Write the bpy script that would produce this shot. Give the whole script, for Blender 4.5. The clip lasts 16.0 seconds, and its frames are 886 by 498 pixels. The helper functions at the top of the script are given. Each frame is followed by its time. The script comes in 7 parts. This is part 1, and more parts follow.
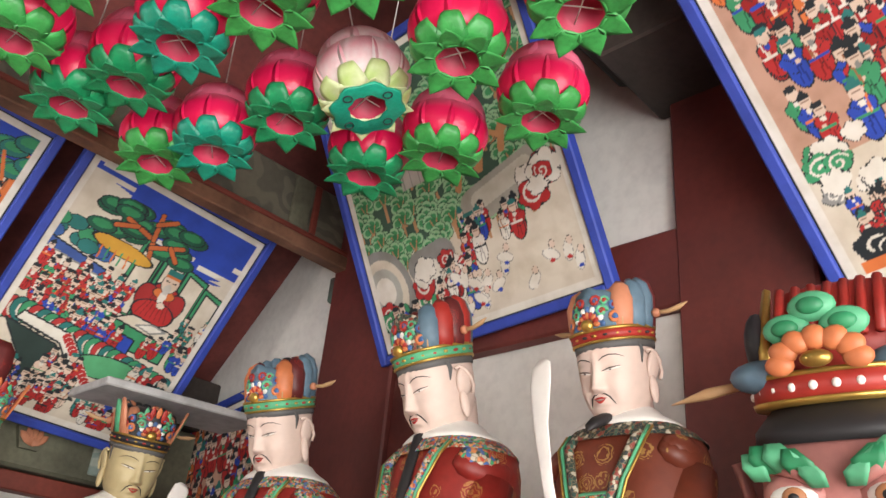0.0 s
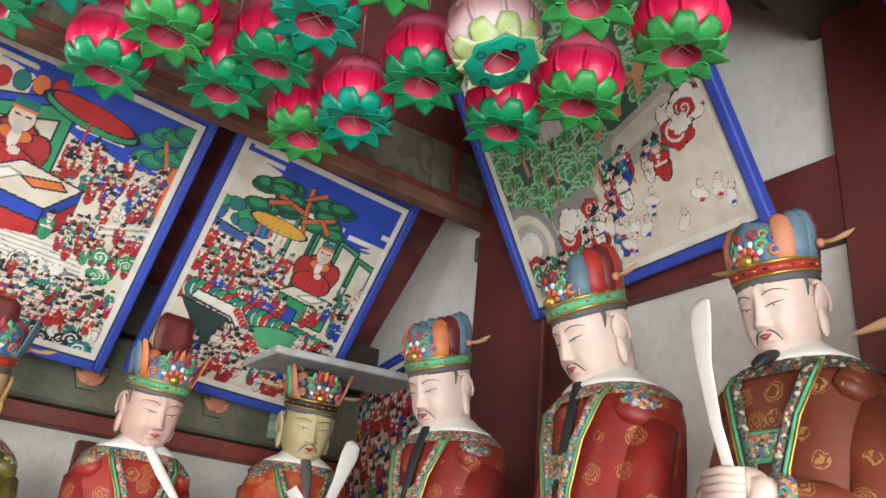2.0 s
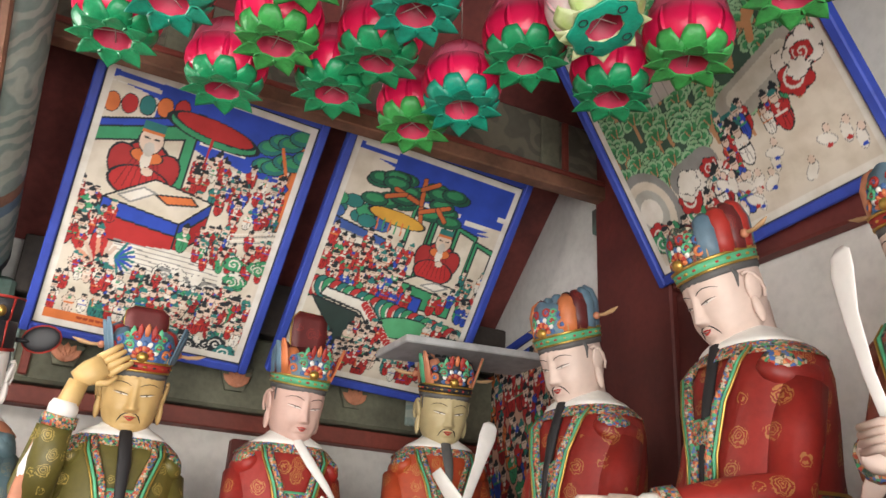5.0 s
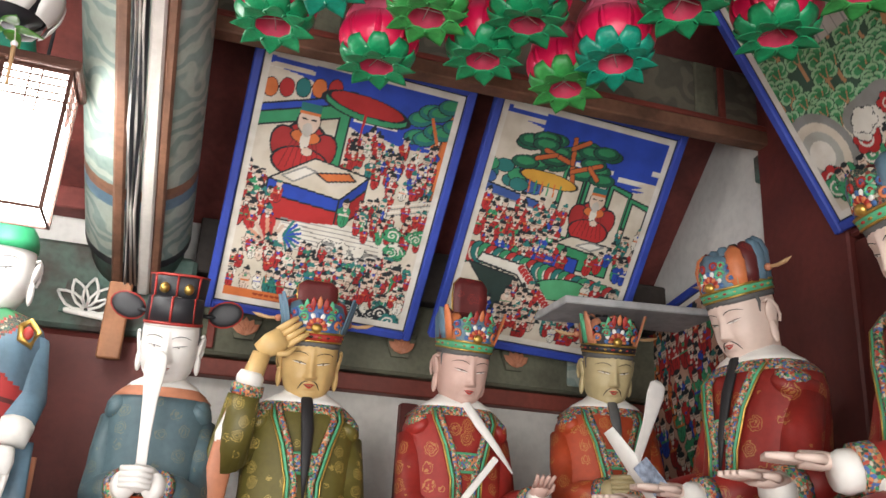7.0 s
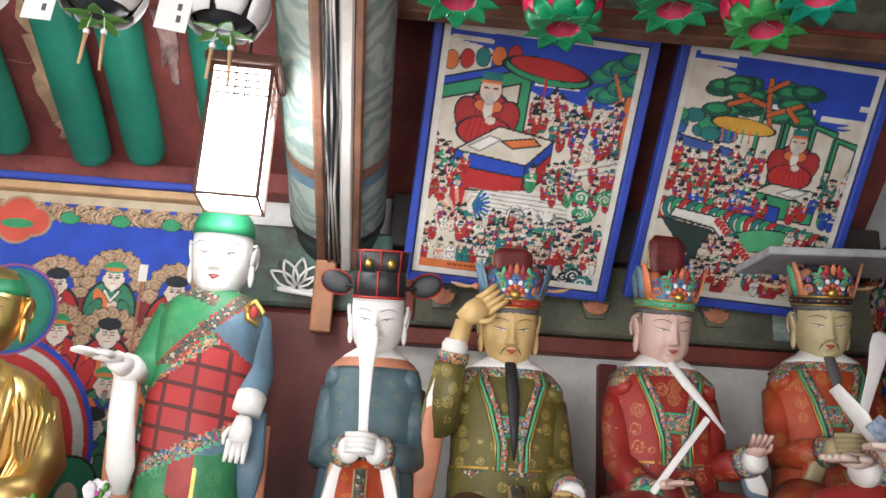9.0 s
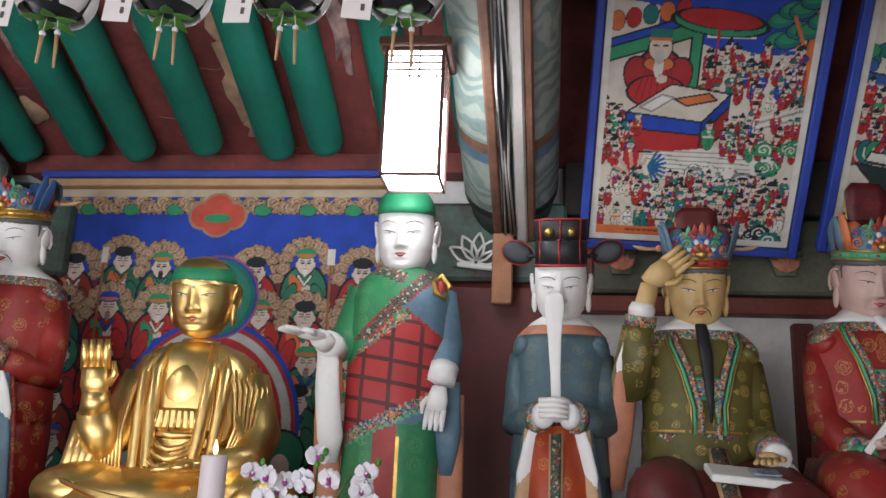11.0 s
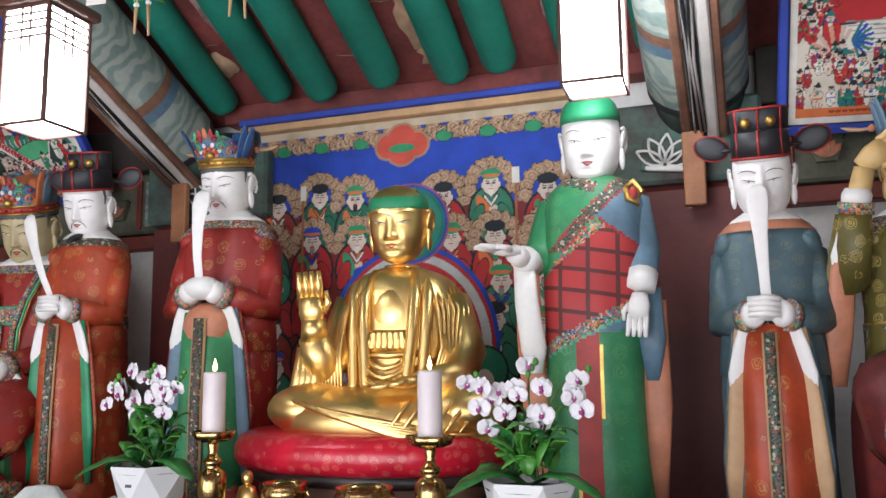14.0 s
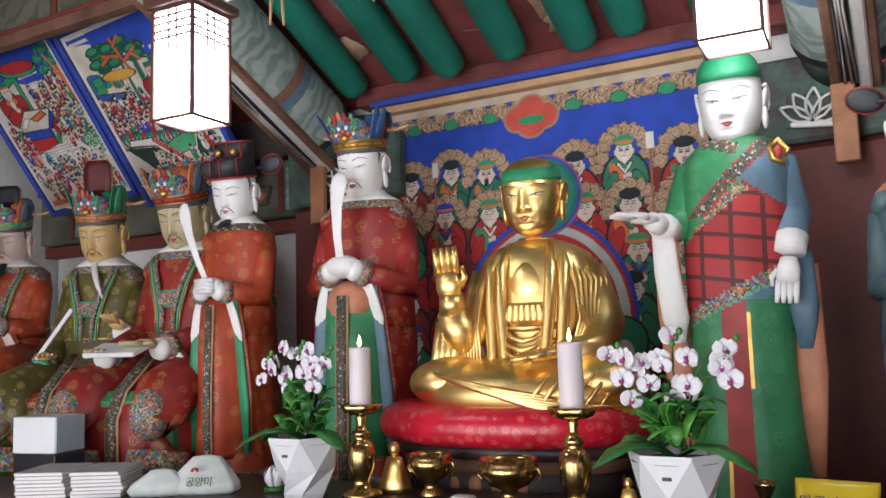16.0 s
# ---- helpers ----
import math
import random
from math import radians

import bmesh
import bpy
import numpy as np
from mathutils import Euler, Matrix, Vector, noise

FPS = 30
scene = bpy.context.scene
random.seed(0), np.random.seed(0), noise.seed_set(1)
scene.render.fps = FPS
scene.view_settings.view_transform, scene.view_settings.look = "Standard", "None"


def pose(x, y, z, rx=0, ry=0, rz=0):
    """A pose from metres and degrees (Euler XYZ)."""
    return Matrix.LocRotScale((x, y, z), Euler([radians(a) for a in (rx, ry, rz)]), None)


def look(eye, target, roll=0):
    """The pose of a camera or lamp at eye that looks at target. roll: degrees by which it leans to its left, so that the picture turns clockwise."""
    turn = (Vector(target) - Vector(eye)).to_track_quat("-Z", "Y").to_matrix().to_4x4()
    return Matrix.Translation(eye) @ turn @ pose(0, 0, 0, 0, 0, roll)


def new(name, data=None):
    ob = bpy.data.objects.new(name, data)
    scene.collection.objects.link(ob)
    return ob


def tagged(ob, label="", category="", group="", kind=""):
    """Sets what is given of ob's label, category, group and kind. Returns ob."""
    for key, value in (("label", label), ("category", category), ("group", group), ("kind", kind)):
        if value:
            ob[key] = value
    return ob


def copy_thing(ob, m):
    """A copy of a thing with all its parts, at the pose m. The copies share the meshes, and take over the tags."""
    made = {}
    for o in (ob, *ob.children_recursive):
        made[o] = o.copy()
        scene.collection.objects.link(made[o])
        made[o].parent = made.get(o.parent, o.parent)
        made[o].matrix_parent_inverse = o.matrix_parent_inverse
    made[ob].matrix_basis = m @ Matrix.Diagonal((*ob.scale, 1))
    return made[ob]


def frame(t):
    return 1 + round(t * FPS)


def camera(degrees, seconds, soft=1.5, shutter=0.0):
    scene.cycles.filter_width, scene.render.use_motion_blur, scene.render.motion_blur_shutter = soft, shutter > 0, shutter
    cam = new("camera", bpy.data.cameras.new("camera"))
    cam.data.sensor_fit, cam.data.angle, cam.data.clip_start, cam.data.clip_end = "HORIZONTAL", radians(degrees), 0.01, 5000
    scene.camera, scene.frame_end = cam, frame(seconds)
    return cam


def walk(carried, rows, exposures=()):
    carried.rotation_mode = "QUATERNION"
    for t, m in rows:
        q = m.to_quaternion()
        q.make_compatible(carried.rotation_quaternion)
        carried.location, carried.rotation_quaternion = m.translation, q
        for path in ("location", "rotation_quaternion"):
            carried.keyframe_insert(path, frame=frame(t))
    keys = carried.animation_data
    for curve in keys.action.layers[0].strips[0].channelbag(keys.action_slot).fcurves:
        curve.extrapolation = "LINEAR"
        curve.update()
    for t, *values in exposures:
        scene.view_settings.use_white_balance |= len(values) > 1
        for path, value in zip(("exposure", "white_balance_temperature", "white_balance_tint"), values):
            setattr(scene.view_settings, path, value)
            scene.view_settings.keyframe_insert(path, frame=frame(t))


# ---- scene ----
cam = camera(56.5, 16.0)
PATH = [
    (0, (0.009, 0.282, 1.533), (1.262, 1.538, 2.458), 5.6),
    (0.5, (0.008, 0.285, 1.531), (1.203, 1.605, 2.442), 5.7),
    (1, (0.007, 0.288, 1.526), (1.143, 1.677, 2.41), 5.6),
    (1.5, (0.004, 0.286, 1.522), (1.088, 1.741, 2.361), 5.2),
    (2, (-0.003, 0.285, 1.514), (1.034, 1.792, 2.324), 5.5),
    (2.5, (-0.005, 0.285, 1.511), (1.009, 1.83, 2.277), 4.5),
    (3, (-0.008, 0.287, 1.512), (0.962, 1.861, 2.275), 4.5),
    (3.5, (-0.012, 0.288, 1.506), (0.916, 1.888, 2.268), 4.4),
    (5.8, (-0.031, 0.284, 1.493), (0.697, 1.993, 2.236), 3.1),
    (6, (-0.037, 0.286, 1.49), (0.661, 2.01, 2.225), 3.2),
    (6.5, (-0.048, 0.289, 1.493), (0.544, 2.07, 2.185), 3.4),
    (7, (-0.056, 0.294, 1.495), (0.457, 2.113, 2.15), 3.5),
    (7.5, (-0.068, 0.296, 1.494), (0.362, 2.142, 2.132), 3.4),
    (8, (-0.089, 0.298, 1.505), (0.247, 2.169, 2.125), 3.2),
    (8.5, (-0.103, 0.296, 1.503), (0.127, 2.185, 2.096), 3.2),
    (9, (-0.117, 0.294, 1.502), (0.003, 2.216, 2.042), 3.3),
    (11.5, (-0.181, 0.274, 1.466), (-0.525, 2.194, 1.909), 1.5),
    (12, (-0.188, 0.279, 1.465), (-0.614, 2.192, 1.864), 0.4),
    (12.5, (-0.191, 0.274, 1.464), (-0.685, 2.175, 1.841), 0.0),
    (13, (-0.198, 0.269, 1.462), (-0.746, 2.161, 1.809), -0.3),
    (13.5, (-0.202, 0.265, 1.459), (-0.812, 2.146, 1.761), -0.3),
    (14, (-0.205, 0.265, 1.456), (-0.882, 2.126, 1.73), -0.6),
    (14.5, (-0.208, 0.264, 1.455), (-0.971, 2.096, 1.7), -0.9),
    (15, (-0.209, 0.261, 1.455), (-1.051, 2.062, 1.676), -1.1),
    (15.5, (-0.211, 0.258, 1.455), (-1.114, 2.03, 1.664), -1.3),
    (16, (-0.213, 0.258, 1.456), (-1.181, 1.994, 1.672), -1.7),
]
walk(cam, [(t, look(eye, target, roll)) for t, eye, target, roll in PATH],
     [(0, 1.22, 6450, 10), (1.4, 1.28, 6100, 5), (2.2, 1.1, 6050, 5), (3.5, 1.18, 6450, 9), (6, 0.9, 6350, 9), (7, 0.8, 6250, 9), (9, 0.68, 5950, 9), (11.5, -0.26, 5750, 11), (12, -0.2, 5750, 11), (12.6, 0.0, 5750, 11), (13.4, -0.14, 5750, 11), (14.1, 0.26, 5700, 11), (14.5, 0.2, 5700, 11), (15, -0.02, 5750, 11), (15.5, 0.16, 5750, 11), (16, 0.12, 5750, 11)])

# ---- light ----
world = bpy.data.worlds.new("world")
scene.world = world
world.use_nodes = True
wn = world.node_tree.nodes
sky = wn.new("ShaderNodeTexSky")
sky.sky_type = 'NISHITA'
sky.sun_disc = False
sky.sun_elevation = radians(40)
sky.sun_rotation = radians(200)
world.node_tree.links.new(sky.outputs[0], wn["Background"].inputs[0])
wn["Background"].inputs[1].default_value = 0.12

sun = new("sun", bpy.data.lights.new("sun", 'SUN'))
sun.data.energy, sun.data.angle, sun.data.color = 2.0, radians(1.0), (1.0, 0.95, 0.88)
sun.matrix_world = look((0, -6, 8), (0.4, 0, 0))

# daylight standing in the open doorways of the front wall
for i, (dx, power) in enumerate(((-3.0, 42.0), (-1.25, 60.0), (0.55, 34.0))):
    day = new("doorway_daylight", bpy.data.lights.new("doorway_daylight", 'AREA'))
    day.data.shape, day.data.size, day.data.size_y = 'RECTANGLE', 1.35, 2.0
    day.data.energy, day.data.color = power, (1.0, 0.97, 0.93)
    day.matrix_world = look((dx, -1.62, 1.15), (dx, 2.0, 1.35))

# ---- materials ----
MATS = {}


def material(name, color, rough=0.6, metal=0.0, var=0.15, scale=6.0, bump=0.1, fine=60.0, second=None, emit=0.0, spec=0.5, coat=0.0):
    """Painted or bare surface with broad stains and fine grain."""
    m = bpy.data.materials.new(name)
    m.use_nodes = True
    nt = m.node_tree
    n, l = nt.nodes, nt.links
    b = n["Principled BSDF"]
    tc = n.new("ShaderNodeTexCoord")
    big = n.new("ShaderNodeTexNoise")
    big.inputs["Scale"].default_value, big.inputs["Detail"].default_value = scale, 5.0
    l.new(tc.outputs["Object"], big.inputs["Vector"])
    small = n.new("ShaderNodeTexNoise")
    small.inputs["Scale"].default_value, small.inputs["Detail"].default_value = fine, 3.0
    l.new(tc.outputs["Object"], small.inputs["Vector"])
    ramp = n.new("ShaderNodeValToRGB")
    c2 = second or tuple(max(0.0, c * (1.0 - 2.2 * var)) for c in color)
    ramp.color_ramp.elements[0].position, ramp.color_ramp.elements[1].position = 0.33, 0.62
    ramp.color_ramp.elements[0].color, ramp.color_ramp.elements[1].color = (*c2, 1), (*color, 1)
    l.new(big.outputs["Fac"], ramp.inputs["Fac"])
    mix = n.new("ShaderNodeMix")
    mix.data_type, mix.blend_type = 'RGBA', 'MULTIPLY'
    mix.inputs["Factor"].default_value = min(1.0, var * 2.0)
    l.new(ramp.outputs["Color"], mix.inputs["A"])
    gr = n.new("ShaderNodeValToRGB")
    gr.color_ramp.elements[0].color, gr.color_ramp.elements[1].color = (0.6, 0.6, 0.6, 1), (1, 1, 1, 1)
    gr.color_ramp.elements[0].position, gr.color_ramp.elements[1].position = 0.3, 0.6
    l.new(small.outputs["Fac"], gr.inputs["Fac"])
    l.new(gr.outputs["Color"], mix.inputs["B"])
    l.new(mix.outputs["Result"], b.inputs["Base Color"])
    b.inputs["Roughness"].default_value, b.inputs["Metallic"].default_value = rough, metal
    b.inputs["Specular IOR Level"].default_value = spec
    b.inputs["Coat Weight"].default_value = coat
    if bump:
        bp = n.new("ShaderNodeBump")
        bp.inputs["Strength"].default_value, bp.inputs["Distance"].default_value = bump, 0.004
        l.new(small.outputs["Fac"], bp.inputs["Height"])
        l.new(bp.outputs["Normal"], b.inputs["Normal"])
    if emit:
        b.inputs["Emission Color"].default_value, b.inputs["Emission Strength"].default_value = (*color, 1), emit
    MATS[name] = m
    return m


def brocade(name, color, gold=(0.55, 0.36, 0.10), scale=9.0, amount=0.42, rough=0.5):
    """Painted robe with round gold medallions and scrolls, a little raised."""
    m = material(name, color, rough, 0.0, 0.16, 7.0, 0.12, 70.0)
    n, l = m.node_tree.nodes, m.node_tree.links
    b = n["Principled BSDF"]
    base = b.inputs["Base Color"].links[0].from_socket
    tc = n.new("ShaderNodeTexCoord")
    v = n.new("ShaderNodeTexVoronoi")
    v.inputs["Scale"].default_value, v.inputs["Randomness"].default_value = scale * 1.6, 0.6
    l.new(tc.outputs["Object"], v.inputs["Vector"])
    rings = n.new("ShaderNodeMath")
    rings.operation = 'SINE'
    mul = n.new("ShaderNodeMath")
    mul.operation = 'MULTIPLY'
    mul.inputs[1].default_value = 62.0
    l.new(v.outputs["Distance"], mul.inputs[0])
    nz = n.new("ShaderNodeTexNoise")
    nz.inputs["Scale"].default_value = 62.0
    l.new(tc.outputs["Object"], nz.inputs["Vector"])
    add = n.new("ShaderNodeMath")
    add.operation = 'MULTIPLY_ADD'
    add.inputs[1].default_value = 26.0
    l.new(nz.outputs["Fac"], add.inputs[0])
    l.new(mul.outputs[0], add.inputs[2])
    l.new(add.outputs[0], rings.inputs[0])
    line = n.new("ShaderNodeMath")
    line.operation = 'GREATER_THAN'
    line.inputs[1].default_value = 0.25
    l.new(rings.outputs[0], line.inputs[0])
    disc = n.new("ShaderNodeMath")
    disc.operation = 'LESS_THAN'
    disc.inputs[1].default_value = 0.36
    l.new(v.outputs["Distance"], disc.inputs[0])
    both = n.new("ShaderNodeMath")
    both.operation = 'MULTIPLY'
    l.new(line.outputs[0], both.inputs[0])
    l.new(disc.outputs[0], both.inputs[1])
    fac = n.new("ShaderNodeMath")
    fac.operation = 'MULTIPLY'
    fac.inputs[1].default_value = amount
    l.new(both.outputs[0], fac.inputs[0])
    mix = n.new("ShaderNodeMix")
    mix.data_type = 'RGBA'
    l.new(fac.outputs[0], mix.inputs["Factor"])
    l.new(base, mix.inputs["A"])
    mix.inputs["B"].default_value = (*gold, 1)
    l.new(mix.outputs["Result"], b.inputs["Base Color"])
    return m


def patchwork(name, color, seam, scale=17.0):
    """Rows of sewn patches with pale gold seams."""
    m = material(name, color, 0.6, 0.0, 0.15, 9.0, 0.12, 70.0)
    n, l = m.node_tree.nodes, m.node_tree.links
    b = n["Principled BSDF"]
    tc = n.new("ShaderNodeTexCoord")
    sep = n.new("ShaderNodeSeparateXYZ")
    l.new(tc.outputs["Object"], sep.inputs[0])
    com = n.new("ShaderNodeCombineXYZ")
    add = n.new("ShaderNodeMath")
    add.operation = 'MULTIPLY_ADD'
    add.inputs[1].default_value = 0.16
    l.new(sep.outputs["X"], add.inputs[0])
    l.new(sep.outputs["Z"], add.inputs[2])
    l.new(sep.outputs["X"], com.inputs[0])
    l.new(add.outputs[0], com.inputs[1])
    br = n.new("ShaderNodeTexBrick")
    for key, value in (("Scale", scale), ("Mortar Size", 0.07), ("Mortar Smooth", 0.0), ("Brick Width", 0.95), ("Row Height", 0.72)):
        br.inputs[key].default_value = value
    br.offset = 0.0
    br.inputs["Color1"].default_value, br.inputs["Color2"].default_value = (*color, 1), (color[0] * 0.8, color[1], color[2], 1)
    br.inputs["Mortar"].default_value = (*seam, 1)
    l.new(com.outputs[0], br.inputs["Vector"])
    l.new(br.outputs["Color"], b.inputs["Base Color"])
    return m


def patterned(name, colors, scale=30.0, rough=0.6):
    """Small many-coloured painted ornament, for collars, trims and beam ends."""
    m = material(name, colors[0], rough, 0.0, 0.12, 7.0, 0.1, 80.0)
    n, l = m.node_tree.nodes, m.node_tree.links
    b = n["Principled BSDF"]
    tc = n.new("ShaderNodeTexCoord")
    v = n.new("ShaderNodeTexVoronoi")
    v.inputs["Scale"].default_value = scale
    l.new(tc.outputs["Object"], v.inputs["Vector"])
    ramp = n.new("ShaderNodeValToRGB")
    ramp.color_ramp.interpolation = 'CONSTANT'
    els = ramp.color_ramp.elements
    els[0].color = (*colors[0], 1)
    els[1].position, els[1].color = 1.0 / len(colors), (*colors[1], 1)
    for i, c in enumerate(colors[2:], 2):
        e = els.new(i / len(colors))
        e.color = (*c, 1)
    sep = n.new("ShaderNodeSeparateColor")
    l.new(v.outputs["Color"], sep.inputs[0])
    l.new(sep.outputs[0], ramp.inputs["Fac"])
    edge = n.new("ShaderNodeTexVoronoi")
    edge.feature = 'DISTANCE_TO_EDGE'
    edge.inputs["Scale"].default_value = scale
    l.new(tc.outputs["Object"], edge.inputs["Vector"])
    gt = n.new("ShaderNodeMath")
    gt.operation = 'GREATER_THAN'
    gt.inputs[1].default_value = 0.05
    l.new(edge.outputs["Distance"], gt.inputs[0])
    mix = n.new("ShaderNodeMix")
    mix.data_type = 'RGBA'
    l.new(gt.outputs[0], mix.inputs["Factor"])
    mix.inputs["A"].default_value = (0.20, 0.15, 0.08, 1)
    l.new(ramp.outputs["Color"], mix.inputs["B"])
    l.new(mix.outputs["Result"], b.inputs["Base Color"])
    return m


def scrollwork(name, color, dark, pale, scale=5.0):
    """Faded painted scrolls: curling bands over a worn ground."""
    m = material(name, color, 0.75, 0.0, 0.2, 7.0, 0.2, 50.0)
    n, l = m.node_tree.nodes, m.node_tree.links
    b = n["Principled BSDF"]
    base = b.inputs["Base Color"].links[0].from_socket
    tc = n.new("ShaderNodeTexCoord")
    wv = n.new("ShaderNodeTexWave")
    wv.wave_type = 'RINGS'
    for key, value in (("Scale", scale), ("Distortion", 14.0), ("Detail", 1.5), ("Detail Scale", 1.6)):
        wv.inputs[key].default_value = value
    l.new(tc.outputs["Object"], wv.inputs["Vector"])
    ramp = n.new("ShaderNodeValToRGB")
    e = ramp.color_ramp.elements
    e[0].position, e[0].color = 0.30, (*dark, 1)
    e[1].position, e[1].color = 0.62, (*pale, 1)
    l.new(wv.outputs["Fac"], ramp.inputs["Fac"])
    mix = n.new("ShaderNodeMix")
    mix.data_type = 'RGBA'
    mix.inputs["Factor"].default_value = 0.38
    l.new(base, mix.inputs["A"])
    l.new(ramp.outputs["Color"], mix.inputs["B"])
    l.new(mix.outputs["Result"], b.inputs["Base Color"])
    return m


def dye_and_sheen(name, stops, height):
    """Cloth colour from foot to tip, over a height in metres: dye with the silk's highlight mixed in."""
    nt = MATS[name].node_tree
    n, l = nt.nodes, nt.links
    tc, sep, mul, ramp = n.new("ShaderNodeTexCoord"), n.new("ShaderNodeSeparateXYZ"), n.new("ShaderNodeMath"), n.new("ShaderNodeValToRGB")
    mul.operation = 'DIVIDE'
    mul.inputs[1].default_value = height
    e = ramp.color_ramp.elements
    while len(e) < len(stops):
        e.new(1.0)
    for k, (p, c) in enumerate(stops):
        e[k].position, e[k].color = p, (*c, 1)
    l.new(tc.outputs["Object"], sep.inputs[0])
    l.new(sep.outputs["Z"], mul.inputs[0])
    l.new(mul.outputs[0], ramp.inputs["Fac"])
    l.new(ramp.outputs["Color"], n["Principled BSDF"].inputs["Base Color"])


def painted(name, rough=0.65):
    """Paint carried by the mesh's own colour layer."""
    m = bpy.data.materials.new(name)
    m.use_nodes = True
    n, l = m.node_tree.nodes, m.node_tree.links
    b = n["Principled BSDF"]
    at = n.new("ShaderNodeVertexColor")
    at.layer_name = "paint"
    tc = n.new("ShaderNodeTexCoord")
    nz = n.new("ShaderNodeTexNoise")
    nz.inputs["Scale"].default_value, nz.inputs["Detail"].default_value = 14.0, 6.0
    l.new(tc.outputs["Object"], nz.inputs["Vector"])
    gr = n.new("ShaderNodeValToRGB")
    gr.color_ramp.elements[0].color, gr.color_ramp.elements[1].color = (0.78, 0.75, 0.7, 1), (1, 1, 1, 1)
    gr.color_ramp.elements[0].position, gr.color_ramp.elements[1].position = 0.3, 0.6
    l.new(nz.outputs["Fac"], gr.inputs["Fac"])
    mix = n.new("ShaderNodeMix")
    mix.data_type, mix.blend_type = 'RGBA', 'MULTIPLY'
    mix.inputs["Factor"].default_value = 1.0
    l.new(at.outputs["Color"], mix.inputs["A"])
    l.new(gr.outputs["Color"], mix.inputs["B"])
    l.new(mix.outputs["Result"], b.inputs["Base Color"])
    b.inputs["Roughness"].default_value = rough
    b.inputs["Specular IOR Level"].default_value = 0.25
    MATS[name] = m
    return m


material("plaster", (0.80, 0.78, 0.74), 0.85, var=0.1, scale=2.5, bump=0.25, fine=40)
material("red_wood", (0.15, 0.028, 0.022), 0.6, var=0.2, scale=3.0, bump=0.2, fine=50)
material("red_plank", (0.22, 0.045, 0.03), 0.6, var=0.2, scale=4.0, bump=0.2, fine=60)
material("ceiling_red", (0.22, 0.050, 0.042), 0.75, var=0.25, scale=5.0, bump=0.3, fine=45)
material("bare_clay", (0.50, 0.32, 0.19), 0.95, var=0.2, scale=9.0, bump=0.6, fine=40)
material("white_wear", (0.42, 0.26, 0.24), 0.9, var=0.3, scale=14.0, bump=0.3)
material("rafter_green", (0.014, 0.19, 0.125), 0.6, var=0.15, scale=5.0, bump=0.2)
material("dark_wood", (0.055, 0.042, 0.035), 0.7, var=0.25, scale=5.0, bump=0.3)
material("grey_green", (0.16, 0.16, 0.11), 0.8, var=0.25, scale=5.0, bump=0.2)
material("old_teal", (0.10, 0.17, 0.14), 0.8, var=0.25, scale=8.0, bump=0.2, second=(0.07, 0.05, 0.045))
material("brown_board", (0.23, 0.11, 0.065), 0.65, var=0.25, scale=6.0, bump=0.2)
material("bare_board", (0.42, 0.18, 0.08), 0.6, var=0.15, scale=10.0, bump=0.2)
material("frame_blue", (0.035, 0.07, 0.42), 0.6, var=0.12, scale=8.0)
material("floor_wood", (0.16, 0.09, 0.05), 0.45, var=0.2, scale=4.0, bump=0.2)
material("table_brown", (0.05, 0.032, 0.028), 0.4, var=0.2, scale=6.0, bump=0.1)
material("gold", (1.0, 0.70, 0.26), 0.38, 1.0, 0.08, 5.0, 0.05, 30.0)
material("brass", (0.62, 0.42, 0.16), 0.22, 1.0, 0.15, 14.0, 0.06, 60.0)
material("gilt", (0.62, 0.40, 0.10), 0.35, 0.8, 0.15, 20.0, 0.1)
material("skin_white", (0.80, 0.77, 0.74), 0.5, var=0.05, scale=9.0, bump=0.05)
material("skin_pink", (0.60, 0.40, 0.34), 0.5, var=0.06, scale=9.0, bump=0.05)
material("skin_pale", (0.68, 0.53, 0.46), 0.5, var=0.06, scale=9.0, bump=0.05)
material("skin_yellow", (0.60, 0.40, 0.16), 0.5, var=0.08, scale=9.0, bump=0.05)
material("skin_olive", (0.50, 0.41, 0.22), 0.5, var=0.08, scale=9.0, bump=0.05)
material("skin_red", (0.42, 0.17, 0.15), 0.5, var=0.14, scale=9.0, bump=0.08)
material("hair_black", (0.015, 0.014, 0.016), 0.6, var=0.1)
material("hair_grey", (0.10, 0.10, 0.10), 0.6, var=0.1)
material("hair_white", (0.72, 0.70, 0.67), 0.6, var=0.06)
material("lip_red", (0.45, 0.03, 0.025), 0.4, var=0.05)
material("eye_white", (0.75, 0.72, 0.68), 0.4, var=0.03)
material("paint_red", (0.38, 0.03, 0.022), 0.5, var=0.14, scale=12)
material("paint_orange", (0.62, 0.19, 0.07), 0.5, var=0.14, scale=12)
material("paint_salmon", (0.55, 0.22, 0.12), 0.55, var=0.12, scale=12)
material("paint_blue", (0.06, 0.14, 0.34), 0.5, var=0.14, scale=12)
material("paint_slate", (0.12, 0.20, 0.27), 0.5, var=0.14, scale=12)
material("paint_green", (0.03, 0.26, 0.11), 0.5, var=0.14, scale=12)
material("paint_mint", (0.10, 0.42, 0.22), 0.5, var=0.14, scale=12)
material("paint_white", (0.78, 0.76, 0.72), 0.55, var=0.06, scale=9)
material("paint_tan", (0.55, 0.34, 0.17), 0.55, var=0.1, scale=9)
material("paint_black", (0.018, 0.018, 0.022), 0.5, var=0.1)
brocade("robe_red", (0.30, 0.022, 0.016), scale=11)
brocade("robe_orange", (0.42, 0.06, 0.018), scale=12)
brocade("robe_green", (0.05, 0.25, 0.10), gold=(0.10, 0.30, 0.10), scale=11, amount=0.7)
